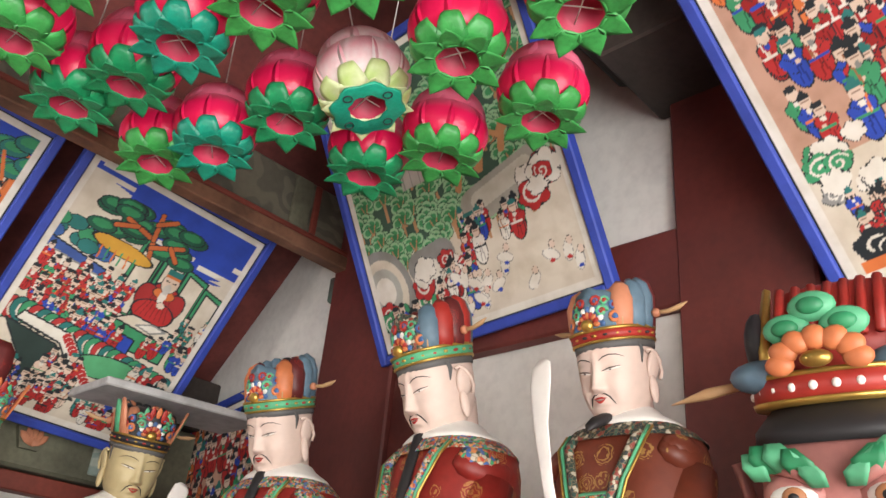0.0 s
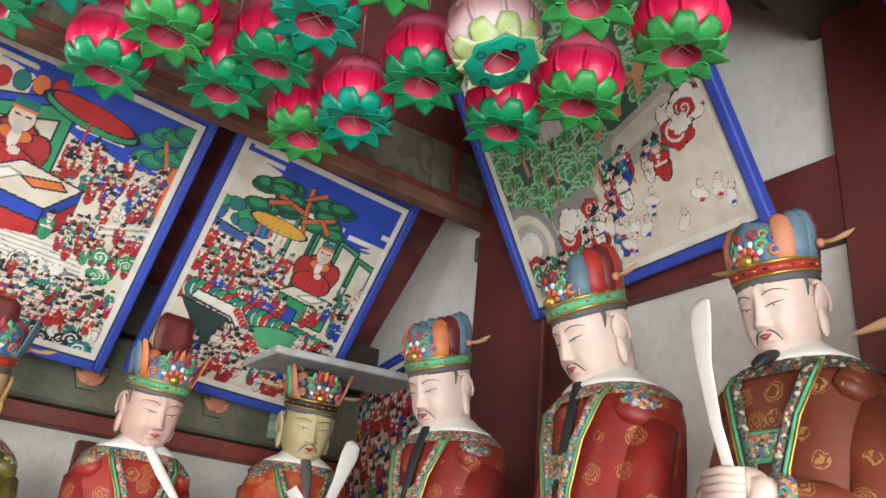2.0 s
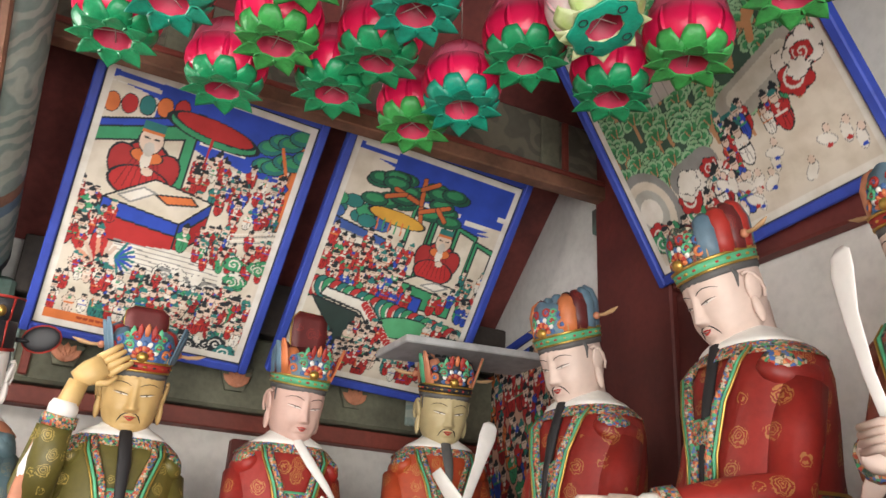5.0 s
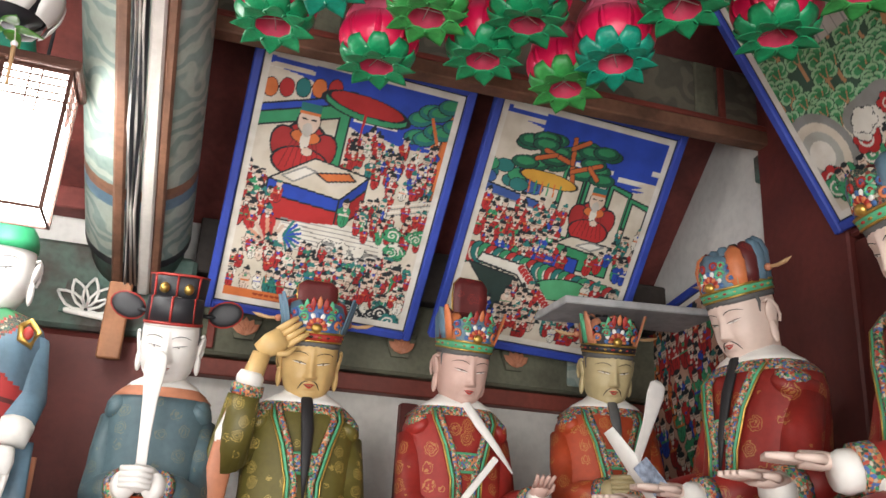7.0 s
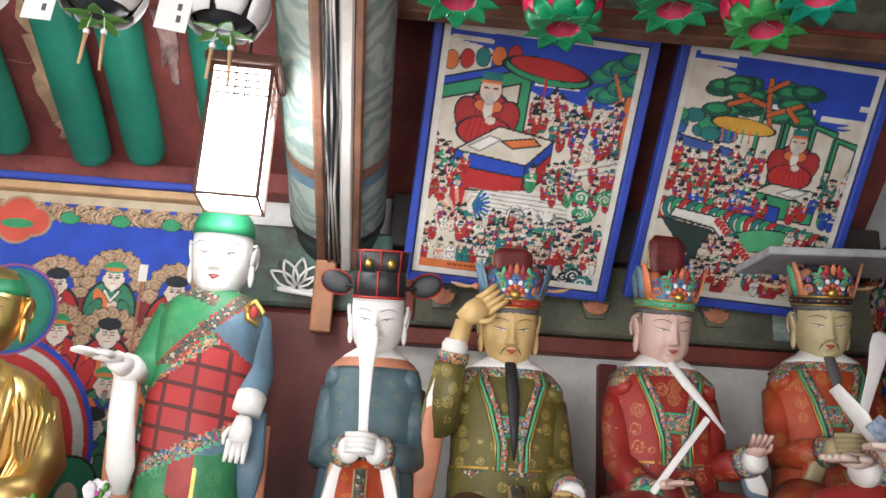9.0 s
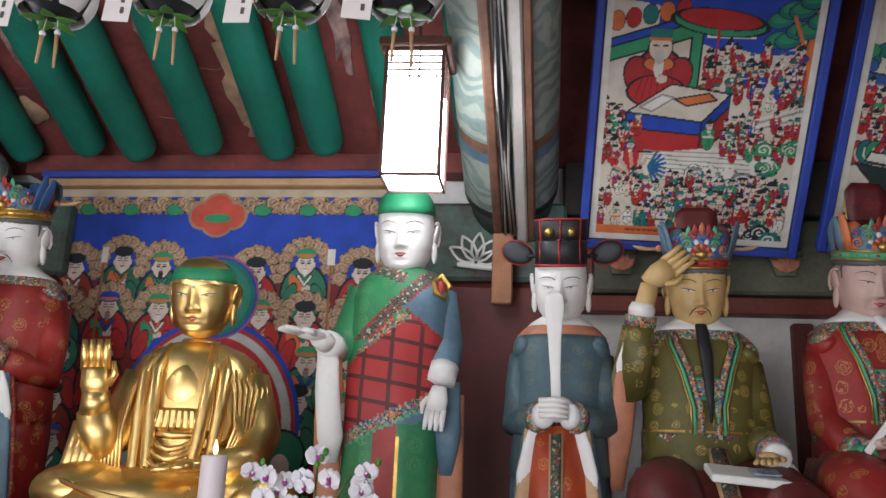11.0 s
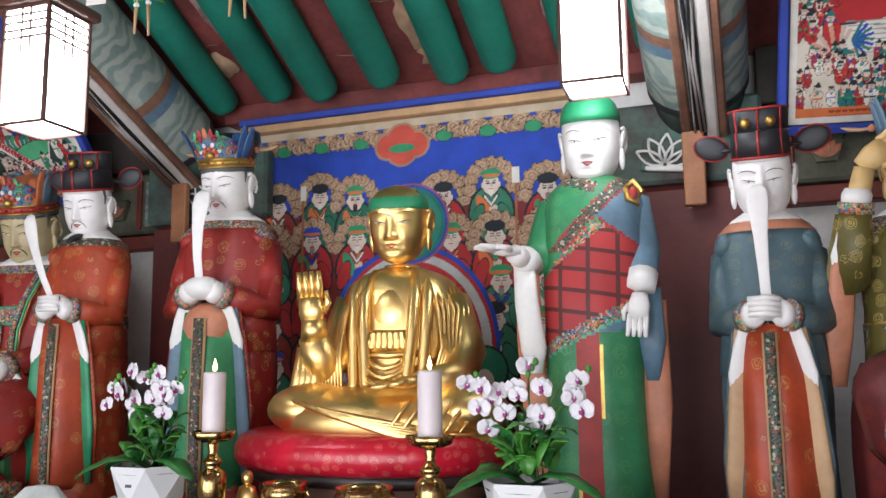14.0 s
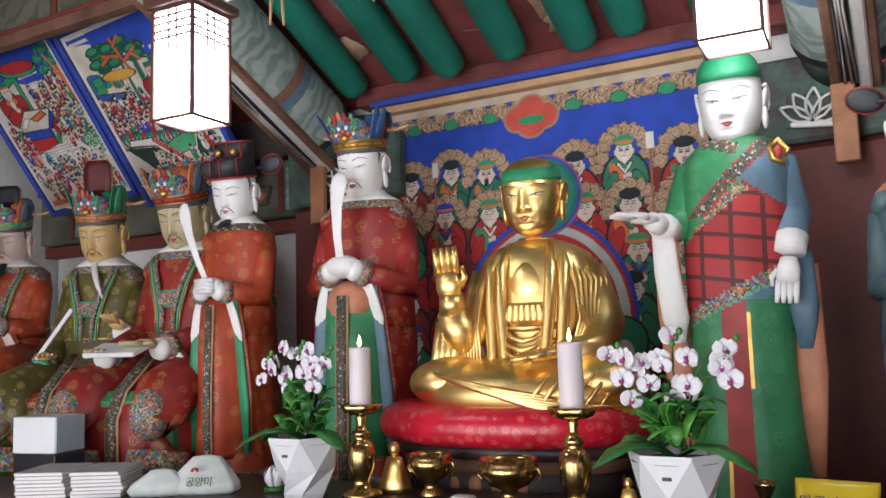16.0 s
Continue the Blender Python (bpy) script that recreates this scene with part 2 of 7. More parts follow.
brocade("robe_olive", (0.12, 0.10, 0.02), gold=(0.45, 0.33, 0.09), scale=14, amount=0.7)
brocade("robe_slate", (0.08, 0.13, 0.15), gold=(0.22, 0.20, 0.11), scale=13)
brocade("robe_brown", (0.17, 0.035, 0.016), scale=12)
brocade("robe_maroon", (0.13, 0.018, 0.018), gold=(0.30, 0.03, 0.025), scale=12)
patchwork("patch_robe", (0.40, 0.03, 0.03), (0.085, 0.018, 0.016), 13.0)
ORN = ((0.46, 0.40, 0.31), (0.42, 0.05, 0.03), (0.05, 0.12, 0.36), (0.04, 0.30, 0.13), (0.60, 0.22, 0.08), (0.02, 0.05, 0.04))
patterned("trim", ORN, 190.0)
patterned("trim_large", ORN, 120.0)
patterned("trim_dark", ((0.02, 0.04, 0.035), (0.02, 0.03, 0.03), (0.42, 0.38, 0.30), (0.02, 0.05, 0.04), (0.22, 0.04, 0.03), (0.02, 0.03, 0.04), (0.03, 0.10, 0.08)), 150.0)
scrollwork("beam_pattern", (0.30, 0.36, 0.32), (0.09, 0.16, 0.15), (0.40, 0.40, 0.34))
scrollwork("beam_faded", (0.13, 0.12, 0.09), (0.08, 0.08, 0.06), (0.20, 0.18, 0.13))
material("silk_pink", (0.86, 0.03, 0.16), 0.3, var=0.1, scale=14, second=(0.80, 0.05, 0.16), bump=0.15, fine=120)
# crimson to hot pink dye; the light pink band is a highlight put into the colour
dye_and_sheen("silk_pink", ((0.0, (0.60, 0.008, 0.05)), (0.40, (0.82, 0.014, 0.11)), (0.62, (0.94, 0.24, 0.38)), (0.85, (0.84, 0.02, 0.13))), 0.16)
material("silk_green", (0.02, 0.34, 0.13), 0.35, var=0.2, scale=9, bump=0.3, fine=140)
material("silk_teal", (0.012, 0.34, 0.22), 0.35, var=0.2, scale=9, bump=0.3, fine=140)
material("silk_leaf", (0.06, 0.40, 0.09), 0.4, var=0.2, scale=9, bump=0.3, fine=140)
material("silk_inside", (0.52, 0.03, 0.085), 0.5, var=0.15, scale=9)
material("silk_white", (0.80, 0.74, 0.72), 0.45, var=0.1, scale=12, second=(0.75, 0.25, 0.33))
material("silk_lime", (0.40, 0.55, 0.16), 0.45, var=0.15, scale=12, second=(0.75, 0.75, 0.55))
material("silk_black", (0.02, 0.02, 0.025), 0.5, var=0.1)
material("paper", (0.80, 0.74, 0.70), 0.8, var=0.05)
material("ink", (0.10, 0.09, 0.09), 0.8, var=0.1)
material("lamp_paper", (1.0, 0.96, 0.90), 0.8, var=0.01, bump=0, emit=14.0)
material("lamp_wood", (0.11, 0.045, 0.03), 0.5, var=0.15)
brocade("cushion", (0.62, 0.012, 0.035), gold=(0.72, 0.26, 0.16), scale=20, amount=0.5, rough=0.3)
material("wax", (0.78, 0.68, 0.68), 0.45, var=0.04)
material("flame", (1.0, 0.62, 0.2), 0.5, var=0.0, bump=0, emit=14.0)
material("pot_white", (0.75, 0.74, 0.73), 0.35, var=0.04, bump=0.02)
material("petal_white", (0.82, 0.78, 0.80), 0.5, var=0.08, scale=30)
material("petal_purple", (0.34, 0.04, 0.22), 0.5, var=0.15, scale=40)
material("leaf", (0.035, 0.17, 0.03), 0.4, var=0.25, scale=25, bump=0.2)
material("leaf_bright", (0.09, 0.30, 0.04), 0.4, var=0.2, scale=25, bump=0.2)
material("stem", (0.10, 0.16, 0.05), 0.6, var=0.2)
material("bag_yellow", (0.72, 0.52, 0.02), 0.3, var=0.08, bump=0.2, fine=20)
material("cloth_white", (0.66, 0.68, 0.63), 0.8, var=0.08, scale=20, bump=0.3)
material("book_grey", (0.50, 0.50, 0.50), 0.7, var=0.1, scale=20)
material("book_blue", (0.38, 0.45, 0.50), 0.7, var=0.06)
material("black_box", (0.02, 0.02, 0.024), 0.4, var=0.1)
material("cable", (0.62, 0.58, 0.53), 0.6, var=0.1)
material("banknote", (0.35, 0.42, 0.55), 0.7, var=0.25, scale=60)
painted("painting")

# ---- mesh building ----


class Mesh:
    """Collects faces with their materials, to become one mesh."""

    def __init__(self):
        self.v, self.f, self.m, self.s, self.names = [], [], [], [], []

    def slot(self, name):
        if name not in self.names:
            self.names.append(name)
        return self.names.index(name)

    def add(self, verts, faces, mat, smooth=True):
        k, o = self.slot(mat), len(self.v)
        self.v += [tuple(p) for p in verts]
        self.f += [tuple(o + i for i in f) for f in faces]
        self.m += [k] * len(faces)
        self.s += [smooth] * len(faces)

    def loft(self, rings, mat, caps=(True, True), smooth=True, closed=True):
        n, verts, faces = len(rings[0]), [p for r in rings for p in r], []
        for a in range(len(rings) - 1):
            for i in range(n if closed else n - 1):
                j = (i + 1) % n
                faces.append((a * n + i, a * n + j, (a + 1) * n + j, (a + 1) * n + i))
        if caps[0]:
            faces.append(tuple(range(n))[::-1])
        if caps[1]:
            faces.append(tuple((len(rings) - 1) * n + i for i in range(n)))
        self.add(verts, faces, mat, smooth)

    def lathe(self, prof, mat, c=(0, 0, 0), sx=1.0, sy=1.0, n=20, caps=(True, True), smooth=True, wave=0.0, waves=8):
        rings = []
        for r, z in prof:
            rings.append([(c[0] + sx * r * (1 + wave * math.sin(waves * a)) * math.cos(a), c[1] + sy * r * (1 + wave * math.sin(waves * a)) * math.sin(a), c[2] + z)
                          for a in (2 * math.pi * i / n for i in range(n))])
        self.loft(rings, mat, caps, smooth)

    def body(self, prof, mat, n=28, caps=(True, True), fold=0.0, folds=9):
        """Rings of (z, half width, half depth, y, x)."""
        rings = []
        for row in prof:
            z, rx, ry, y = row[:4]
            x = row[4] if len(row) > 4 else 0.0
            ring = []
            for i in range(n):
                a = 2 * math.pi * i / n
                k = 1 + fold * math.sin(folds * a + 3 * z)
                ca, sa = math.cos(a), math.sin(a)
                e = 0.85
                ring.append((x + rx * k * math.copysign(abs(ca) ** e, ca), y + ry * k * math.copysign(abs(sa) ** e, sa), z))
            rings.append(ring)
        self.loft(rings, mat, caps)

    def paint(self, start, rule):
        """Repaints the faces added since 'start' by where their middles lie; rule gives a material's name or None."""
        for i in range(start, len(self.f)):
            c = [sum(self.v[j][a] for j in self.f[i]) / len(self.f[i]) for a in range(3)]
            mat = rule(*c)
            if mat:
                self.m[i] = self.slot(mat)

    def ell(self, c, r, mat, turn=None, n=14, k=9):
        m = turn or Matrix.Identity(3)
        verts, faces = [], []
        for a in range(k + 1):
            t = math.pi * a / k
            for i in range(n):
                p = 2 * math.pi * i / n
                q = m @ Vector((r[0] * math.sin(t) * math.cos(p), r[1] * math.sin(t) * math.sin(p), r[2] * math.cos(t)))
                verts.append((c[0] + q.x, c[1] + q.y, c[2] + q.z))
        for a in range(k):
            for i in range(n):
                j = (i + 1) % n
                faces.append((a * n + i, (a + 1) * n + i, (a + 1) * n + j, a * n + j))
        self.add(verts, faces, mat)

    def tube(self, pts, rad, mat, n=10, flat=1.0, up=(0, 0, 1), caps=(True, True)):
        """A rounded limb along a line; flat squeezes it along 'up'."""
        pts = [Vector(p) for p in pts]
        rads = rad if isinstance(rad, (list, tuple)) else [rad] * len(pts)
        rings = []
        for i, p in enumerate(pts):
            d = (pts[min(i + 1, len(pts) - 1)] - pts[max(i - 1, 0)]).normalized()
            s = d.cross(Vector(up))
            if s.length < 1e-3:
                s = d.cross(Vector((0, 1, 0)))
            s.normalize()
            w = s.cross(d).normalized()
            rings.append([p + rads[i] * (math.cos(a) * s + flat * math.sin(a) * w) for a in (2 * math.pi * j / n for j in range(n))])
        self.loft(rings, mat, caps)

    def box(self, c, s, mat, turn=None, bevel=0.004):
        x, y, z = s[0] / 2, s[1] / 2, s[2] / 2
        b = min(bevel, x * 0.6, y * 0.6, z * 0.6)
        rings = []
        for zz, k in ((-z, b), (-z + b, 0), (z - b, 0), (z, b)):
            xx, yy = x - k, y - k
            rings.append([(xx, yy - b, zz), (xx - b, yy, zz), (-xx + b, yy, zz), (-xx, yy - b, zz), (-xx, -yy + b, zz), (-xx + b, -yy, zz), (xx - b, -yy, zz), (xx, -yy + b, zz)])
        m = turn or Matrix.Identity(3)
        rings = [[tuple(Vector(c) + m @ Vector(p)) for p in r] for r in rings]
        self.loft(rings, mat, smooth=False)

    def blade(self, pts, widths, mat, side=(1, 0, 0), thick=0.004, cup=0.0, normal=None):
        """A leaf, petal or ribbon along pts, with a little thickness."""
        pts = [Vector(p) for p in pts]
        side = Vector(side).normalized()
        rings = []
        for i, (p, w) in enumerate(zip(pts, widths)):
            d = (pts[min(i + 1, len(pts) - 1)] - pts[max(i - 1, 0)]).normalized()
            nn = side.cross(d).normalized()
            row = []
            for u in (-1, -0.5, 0, 0.5, 1):
                row.append(p + side * (u * w) + nn * (cup * w * (u * u) + thick / 2 * (1 - abs(u) * 0.7)))
            for u in (1, 0.5, 0, -0.5, -1):
                row.append(p + side * (u * w) + nn * (cup * w * (u * u) - thick / 2 * (1 - abs(u) * 0.7)))
            rings.append(row)
        self.loft(rings, mat)

    def make(self, name):
        me = bpy.data.meshes.new(name)
        me.from_pydata(self.v, [], self.f)
        for nme in self.names:
            me.materials.append(MATS[nme])
        me.polygons.foreach_set("material_index", self.m)
        me.polygons.foreach_set("use_smooth", self.s)
        me.update()
        return me


def thing(name, mesh=None, m=None, label="", category="", group="", kind=""):
    ob = new(name, mesh.make(name) if mesh else None)
    if m is not None:
        ob.matrix_world = m
    return tagged(ob, label, category, group, kind)


def part(name, mesh, parent, label="", m=None):
    ob = new(name, mesh.make(name) if isinstance(mesh, Mesh) else mesh)
    ob.parent = parent
    if m is not None:
        ob.matrix_basis = m
    if label:
        ob["label"] = label
    return ob


def slab(name, c, s, mat, label="", category="", kind="structure", turn=None, bevel=0.004, parent=None):
    b = Mesh()
    b.box((0, 0, 0), s, mat, None, bevel)
    m = Matrix.Translation(c) @ (turn.to_4x4() if turn else Matrix.Identity(4))
    if parent:
        return part(name, b, parent, label, m)
    return thing(name, b, m, label, category, kind=kind)


def rot(axis, deg):
    return Matrix.Rotation(radians(deg), 3, axis)

# ---- the hall ----
MID = -1.25            # middle of the altar bay
RIGHT, LEFT = 1.54, -4.04
BACK, FRONT = 3.0, -1.7
slab("floor", (MID, 0.65, -0.05), (6.4, 5.6, 0.1), "floor_wood", "worn dark wooden hall floor", "floor")
for n, (x, w) in enumerate(((LEFT - 0.06, 0.12), (RIGHT + 0.06, 0.12))):
    slab("wall_west" if n == 0 else "wall_east", (x, 0.65, 2.2), (w, 4.94, 4.4), "plaster", "white plastered gable wall between red timbers", "wall")
slab("wall_north", (MID, BACK + 0.06, 1.5), (5.56, 0.12, 3.0), "plaster", "white plastered back wall behind the statues", "wall")
# front wall: posts, sill band and header round three open doorways
fw = thing("wall_south", None, None, "red timber front wall with three open doorways", "wall", kind="structure")
for x, w in ((-3.93, 0.32), (-2.1, 0.26), (-0.35, 0.26), (1.4, 0.28)):
    slab("post", (x, FRONT, 1.2), (w, 0.16, 2.4), "red_wood", parent=fw)
slab("header", (MID, FRONT, 3.4), (5.56, 0.16, 2.0), "red_wood", parent=fw)

# ceiling: back slope, front slope
slope = 27.0
ca, sa = math.cos(radians(slope)), math.sin(radians(slope))
def roof(name, x, w, y, z, length, deg, label):
    """A flat sloping ceiling field that rises from its edge at (y, z) towards the hall's middle."""
    b = Mesh()
    b.box((0, -length / 2, 0.03), (w, length, 0.06), "ceiling_red", None, 0.002)
    thing(name, b, Matrix.Translation((x, y, z)) @ rot('X', -deg).to_4x4(), label, "ceiling", kind="structure")


roof("ceiling", MID, 1.86, 2.98, 2.40, 2.7, slope, "sloping dark red ceiling boards with peeled paint")
for sx in (-1, 1):
    roof("ceiling", MID + sx * 1.86, 1.86, 2.98, 2.42, 3.3, 43.0, "dark red sloping ceiling boards over side bay")
    b = Mesh()
    prism = [(2.98, 2.30), (0.58, 3.45), (0.58, 4.7), (2.98, 4.7)]
    b.loft([[(-0.02, y, z) for y, z in prism], [(0.02, y, z) for y, z in prism]], "dark_wood", smooth=False)
    thing("gable_board", b, Matrix.Translation((MID + sx * 0.95, 0, 0)), "dark boards above crossbeam between bays", "board", kind="structure")
    slab("ridge_board", (MID + sx * 1.86, 0.55, 4.15), (1.86, 0.06, 1.2), "dark_wood", "dark boards under the roof ridge", "board")
b = Mesh()
b.box((0, 1.45, 0.03), (5.56, 2.9, 0.06), "ceiling_red", None, 0.002)
thing("ceiling_front", b, Matrix.Translation((MID, 0.58 - 2.9 * ca, 3.60 - 2.9 * sa)) @ rot('X', slope).to_4x4(), "sloping dark red ceiling boards", "ceiling", kind="structure")


def on_slope(d, lift=0.0):
    """A place on the back slope, d metres up from the wall."""
    return 2.95 - d * ca - lift * sa, 2.36 + d * sa + 0.05 - lift * ca


# rafters, each round with a soft blunt end
raf = Mesh()
prof = [(0.0, 0.0), (0.034, 0.002), (0.052, 0.012), (0.06, 0.035), (0.063, 0.2), (0.065, 1.0), (0.066, 2.3)]
raf.lathe(prof, "rafter_green", n=18)
first = None
for i in range(27):
    x = -4.02 + 0.2235 * i + 0.03 * math.sin(i * 2.1)
    if abs(x - MID) > 0.93:
        continue
    if min(abs(x - (MID - 0.93)), abs(x - (MID + 0.93))) < 0.09:
        continue
    y, z = on_slope(0.12 + 0.012 * math.sin(i * 3.3), 0.035)
    m = Matrix.Translation((x, y, z)) @ rot('X', 90 - slope).to_4x4()
    if first is None:
        first = thing("rafter", raf, m, "round green painted ceiling rafter", "rafter", "roof rafters", "structure")
    else:
        copy_thing(first, m)

# peeled patches of bare clay and scuffs between rafters
for n, (x, d, w, h, mt) in enumerate(((-1.17, 0.36, 0.055, 0.17, "bare_clay"), (-1.15, 0.62, 0.06, 0.14, "bare_clay"), (-1.93, 0.28, 0.05, 0.06, "bare_clay"), (-1.6, 0.45, 0.025, 0.10, "white_wear"), (-1.4, 0.62, 0.03, 0.12, "white_wear"), (-0.95, 0.40, 0.03, 0.13, "white_wear"), (-1.63, 0.25, 0.03, 0.05, "white_wear"), (-1.38, 0.30, 0.028, 0.10, "white_wear"), (-0.80, 0.55, 0.03, 0.14, "white_wear"), (-1.86, 0.55, 0.03, 0.12, "white_wear"), (-0.72, 0.30, 0.025, 0.08, "white_wear"), (-1.16, 0.20, 0.035, 0.06, "bare_clay"))):
    b = Mesh()
    k = 17
    ring = []
    for i in range(k):
        a = 2 * math.pi * i / k
        r = 1 + 0.75 * noise.noise((3 * math.cos(a) + n * 7, 3 * math.sin(a), n))
        ring.append((w * r * math.cos(a), h * r * math.sin(a)))
    b.loft([[(px, py, 0.0) for px, py in ring], [(px * 0.93, py * 0.95, -0.004) for px, py in ring]], mt)
    y, z = on_slope(d, 0.0)
    thing("peeled_patch", b, Matrix.Translation((x, y, z)) @ rot('X', -slope).to_4x4(), "peeled ceiling patch showing bare clay" if mt == "bare_clay" else "pale scuffed patch on ceiling paint", "patch", kind="structure")

# cracks in the ceiling paint
for n in range(9):
    rr = random.Random(n + 40)
    x, d = MID + rr.uniform(-.8, .8), rr.uniform(.06, .5)
    pts = []
    for i in range(6):
        y, z = on_slope(d, .001)
        pts.append((x, y, z))
        x, d = x + rr.uniform(.015, .035), d + rr.uniform(-.02, .02)
    b = Mesh()
    b.tube(pts, [.0006, .0013, .001, .0014, .0011, .0005], "white_wear" if n % 2 else "bare_clay", 5)
    thing("paint_crack", b, None, "pale crack in the red ceiling paint", "crack", kind="structure")

# timbers of the back wall
for sgn, name in ((1, "right"), (-1, "left")):
    x0 = MID + sgn * 1.12
    x1 = MID + sgn * 2.79
    mid, w = (x0 + x1) / 2, abs(x1 - x0)
    slab("lintel", (mid, BACK - 0.05, 2.10), (w, 0.10, 0.24), "grey_green", "faded grey-green painted lintel beam on back wall", "beam", bevel=0.01)
    slab("trim", (mid, BACK - 0.035, 1.948), (w, 0.07, 0.055), "red_plank", "thin red timber rail under lintel", "rail")
    slab("trim", (mid, BACK - 0.045, 2.005), (w, 0.1, 0.012), "dark_wood", "dark groove moulding under lintel", "moulding")
    # the beam's shade is put into its dark wood colour
    slab("beam_upper", (mid, BACK - 0.06, 2.32), (w, 0.12, 0.18), "dark_wood", "upper wall beam, shade put into its dark colour", "beam")
    # back posts: behind the crossbeam, and thin posts between plaster fields
    slab("post", (MID + sgn * 0.86, BACK - 0.06, 1.0), (0.52, 0.14, 2.0), "red_wood", "dark red square timber post of back wall", "post", bevel=0.02)
    slab("bracket_base", (MID + sgn * 0.86, BACK - 0.07, 2.13), (0.54, 0.16, 0.26), "old_teal", "faded teal painted capital board above post", "bracket", bevel=0.012)
    slab("post", (MID + sgn * 1.865, BACK - 0.02, 0.95), (0.06, 0.045, 1.9), "red_wood", "thin red timber post between plaster fields", "post")
    for dx in (1.30, 1.80, 2.20):
        # carved lotus block on the lintel
        lb = Mesh()
        lb.box((0, 0, 0.012), (0.105, 0.03, 0.02), "grey_green", None, 0.006)
        lb.loft([[(-0.05, -0.015, 0.0), (0.05, -0.015, 0.0), (0.05, 0.02, 0.0), (-0.05, 0.02, 0.0)], [(-0.028, -0.008, -0.06), (0.028, -0.008, -0.06), (0.028, 0.02, -0.06), (-0.028, 0.02, -0.06)]], "grey_green", smooth=False)
        for a in (-50, -25, 0, 25, 50):
            q = rot('Y', a)
            lb.blade([Vector((0, -0.02, -0.05)) + q @ Vector((0, 0, s)) for s in (0, 0.02, 0.04, 0.055)], (0.004, 0.012, 0.011, 0.001), "paint_salmon", q @ Vector((1, 0, 0)), 0.008, 0.3)
        thing("lotus_block", lb, Matrix.Translation((MID + sgn * dx, BACK - 0.11, 2.095)), "small carved lotus block on faded lintel", "ornament", "lotus blocks", "structure")
    for dx in (1.12, 2.45):
        slab("painted_panel", (MID + sgn * dx, BACK - 0.106, 2.095), (0.10, 0.012, 0.18), "beam_pattern", "faded scroll-painted panel on lintel", "panel")
        slab("painted_panel", (MID + sgn * (dx + 0.08), BACK - 0.106, 2.095), (0.025, 0.012, 0.2), "red_plank", "red painted strip on lintel", "panel")
    # lotus cut out of thin board beside the post: open petals with white edges
    lb = Mesh()
    for a in (-66, -34, 0, 34, 66):
        q = rot('Y', a)
        for side in (-1, 1):
            lb.tube([q @ Vector((side * w, 0, h)) for w, h in ((.004, .004), (.018, .03), (.020, .055), (.012, .078), (.0, .098))], .0042, "paint_white", 6, .6, (0, 1, 0))
    lb.box((0, 0.005, -0.012), (0.12, 0.015, 0.016), "paint_white")
    lb.box((0, 0.016, 0.03), (0.15, 0.01, 0.10), "old_teal")
    thing("lotus_carving", lb, Matrix.Translation((MID + sgn * 0.842, BACK - 0.168, 2.055)) @ rot('Y', 6).to_4x4(), "white edged openwork lotus carving on post capital", "carving", kind="structure")
    # bare board hung on the post
    slab("board", (MID + sgn * 0.929, 2.80, 2.027), (0.064, 0.03, 0.226), "bare_board", "new bare wooden board fixed below crossbeam", "board", kind="structure")

    # crossbeam: round painted log running out over the hall, with a plank and cables below
    beam = thing("crossbeam", None, Matrix.Translation((MID + sgn * 0.95, 2.90, 2.26)) @ rot('X', 90 - 25).to_4x4(), "round painted crossbeam with faded green scrollwork", "beam", kind="structure")
    cb = Mesh()
    for i, (z0, z1, mt) in enumerate(((0.0, 0.10, "old_teal"), (0.10, 0.13, "paint_black"), (0.13, 0.34, "beam_pattern"), (0.34, 0.38, "paint_slate"), (0.38, 0.42, "brown_board"), (0.42, 2.9, "beam_pattern"))):
        r = 0.135 if z0 == 0 else 0.15
        cb.lathe([(r, z0), (r, z1)], mt, n=28, caps=(i == 0, i == 5))
    part("log", cb, beam)
    for k, (off, w, mt) in enumerate(((-0.045, 0.035, "brown_board"), (0.0, 0.05, "paint_black"), (0.048, 0.04, "cable"), (0.085, 0.03, "brown_board"))):
        pb = Mesh()
        pb.box((off * .8, -0.142 + 0.006 * (k % 2), 1.45), (w * .85, 0.03, 2.9), mt, None, 0.006)
        part("strip", pb, beam)
    for k in range(3):
        wb = Mesh()
        wb.tube([(-0.012 + 0.012 * k + 0.006 * math.sin(s * 9 + k), -0.162, 0.05 + s * 0.3) for s in range(10)], 0.004, "cable", 6)
        part("cable", wb, beam)

# purlin beam that carries the paintings of each side bay
for sgn in (1, -1):
    mid = MID + sgn * 1.93
    slab("purlin", (mid, 2.29, 2.835), (1.72, 0.10, 0.22), "beam_faded", "faded painted purlin beam above paintings", "beam", bevel=0.01)
    slab("trim", (mid, 2.225, 2.698), (1.72, 0.05, 0.045), "brown_board", "brown timber rail along purlin", "rail")
    slab("trim", (mid, 2.222, 2.732), (1.72, 0.04, 0.018), "red_plank", "thin red moulding along purlin", "rail")
    for dx in (-0.55, 0.1, 0.62):
        slab("painted_panel", (mid + dx, 2.236, 2.835), (0.07, 0.012, 0.20), "grey_green", "faded painted panel on purlin", "panel")
        slab("painted_panel", (mid + dx + 0.06, 2.236, 2.835), (0.025, 0.012, 0.20), "red_plank", "red strip on purlin", "panel")

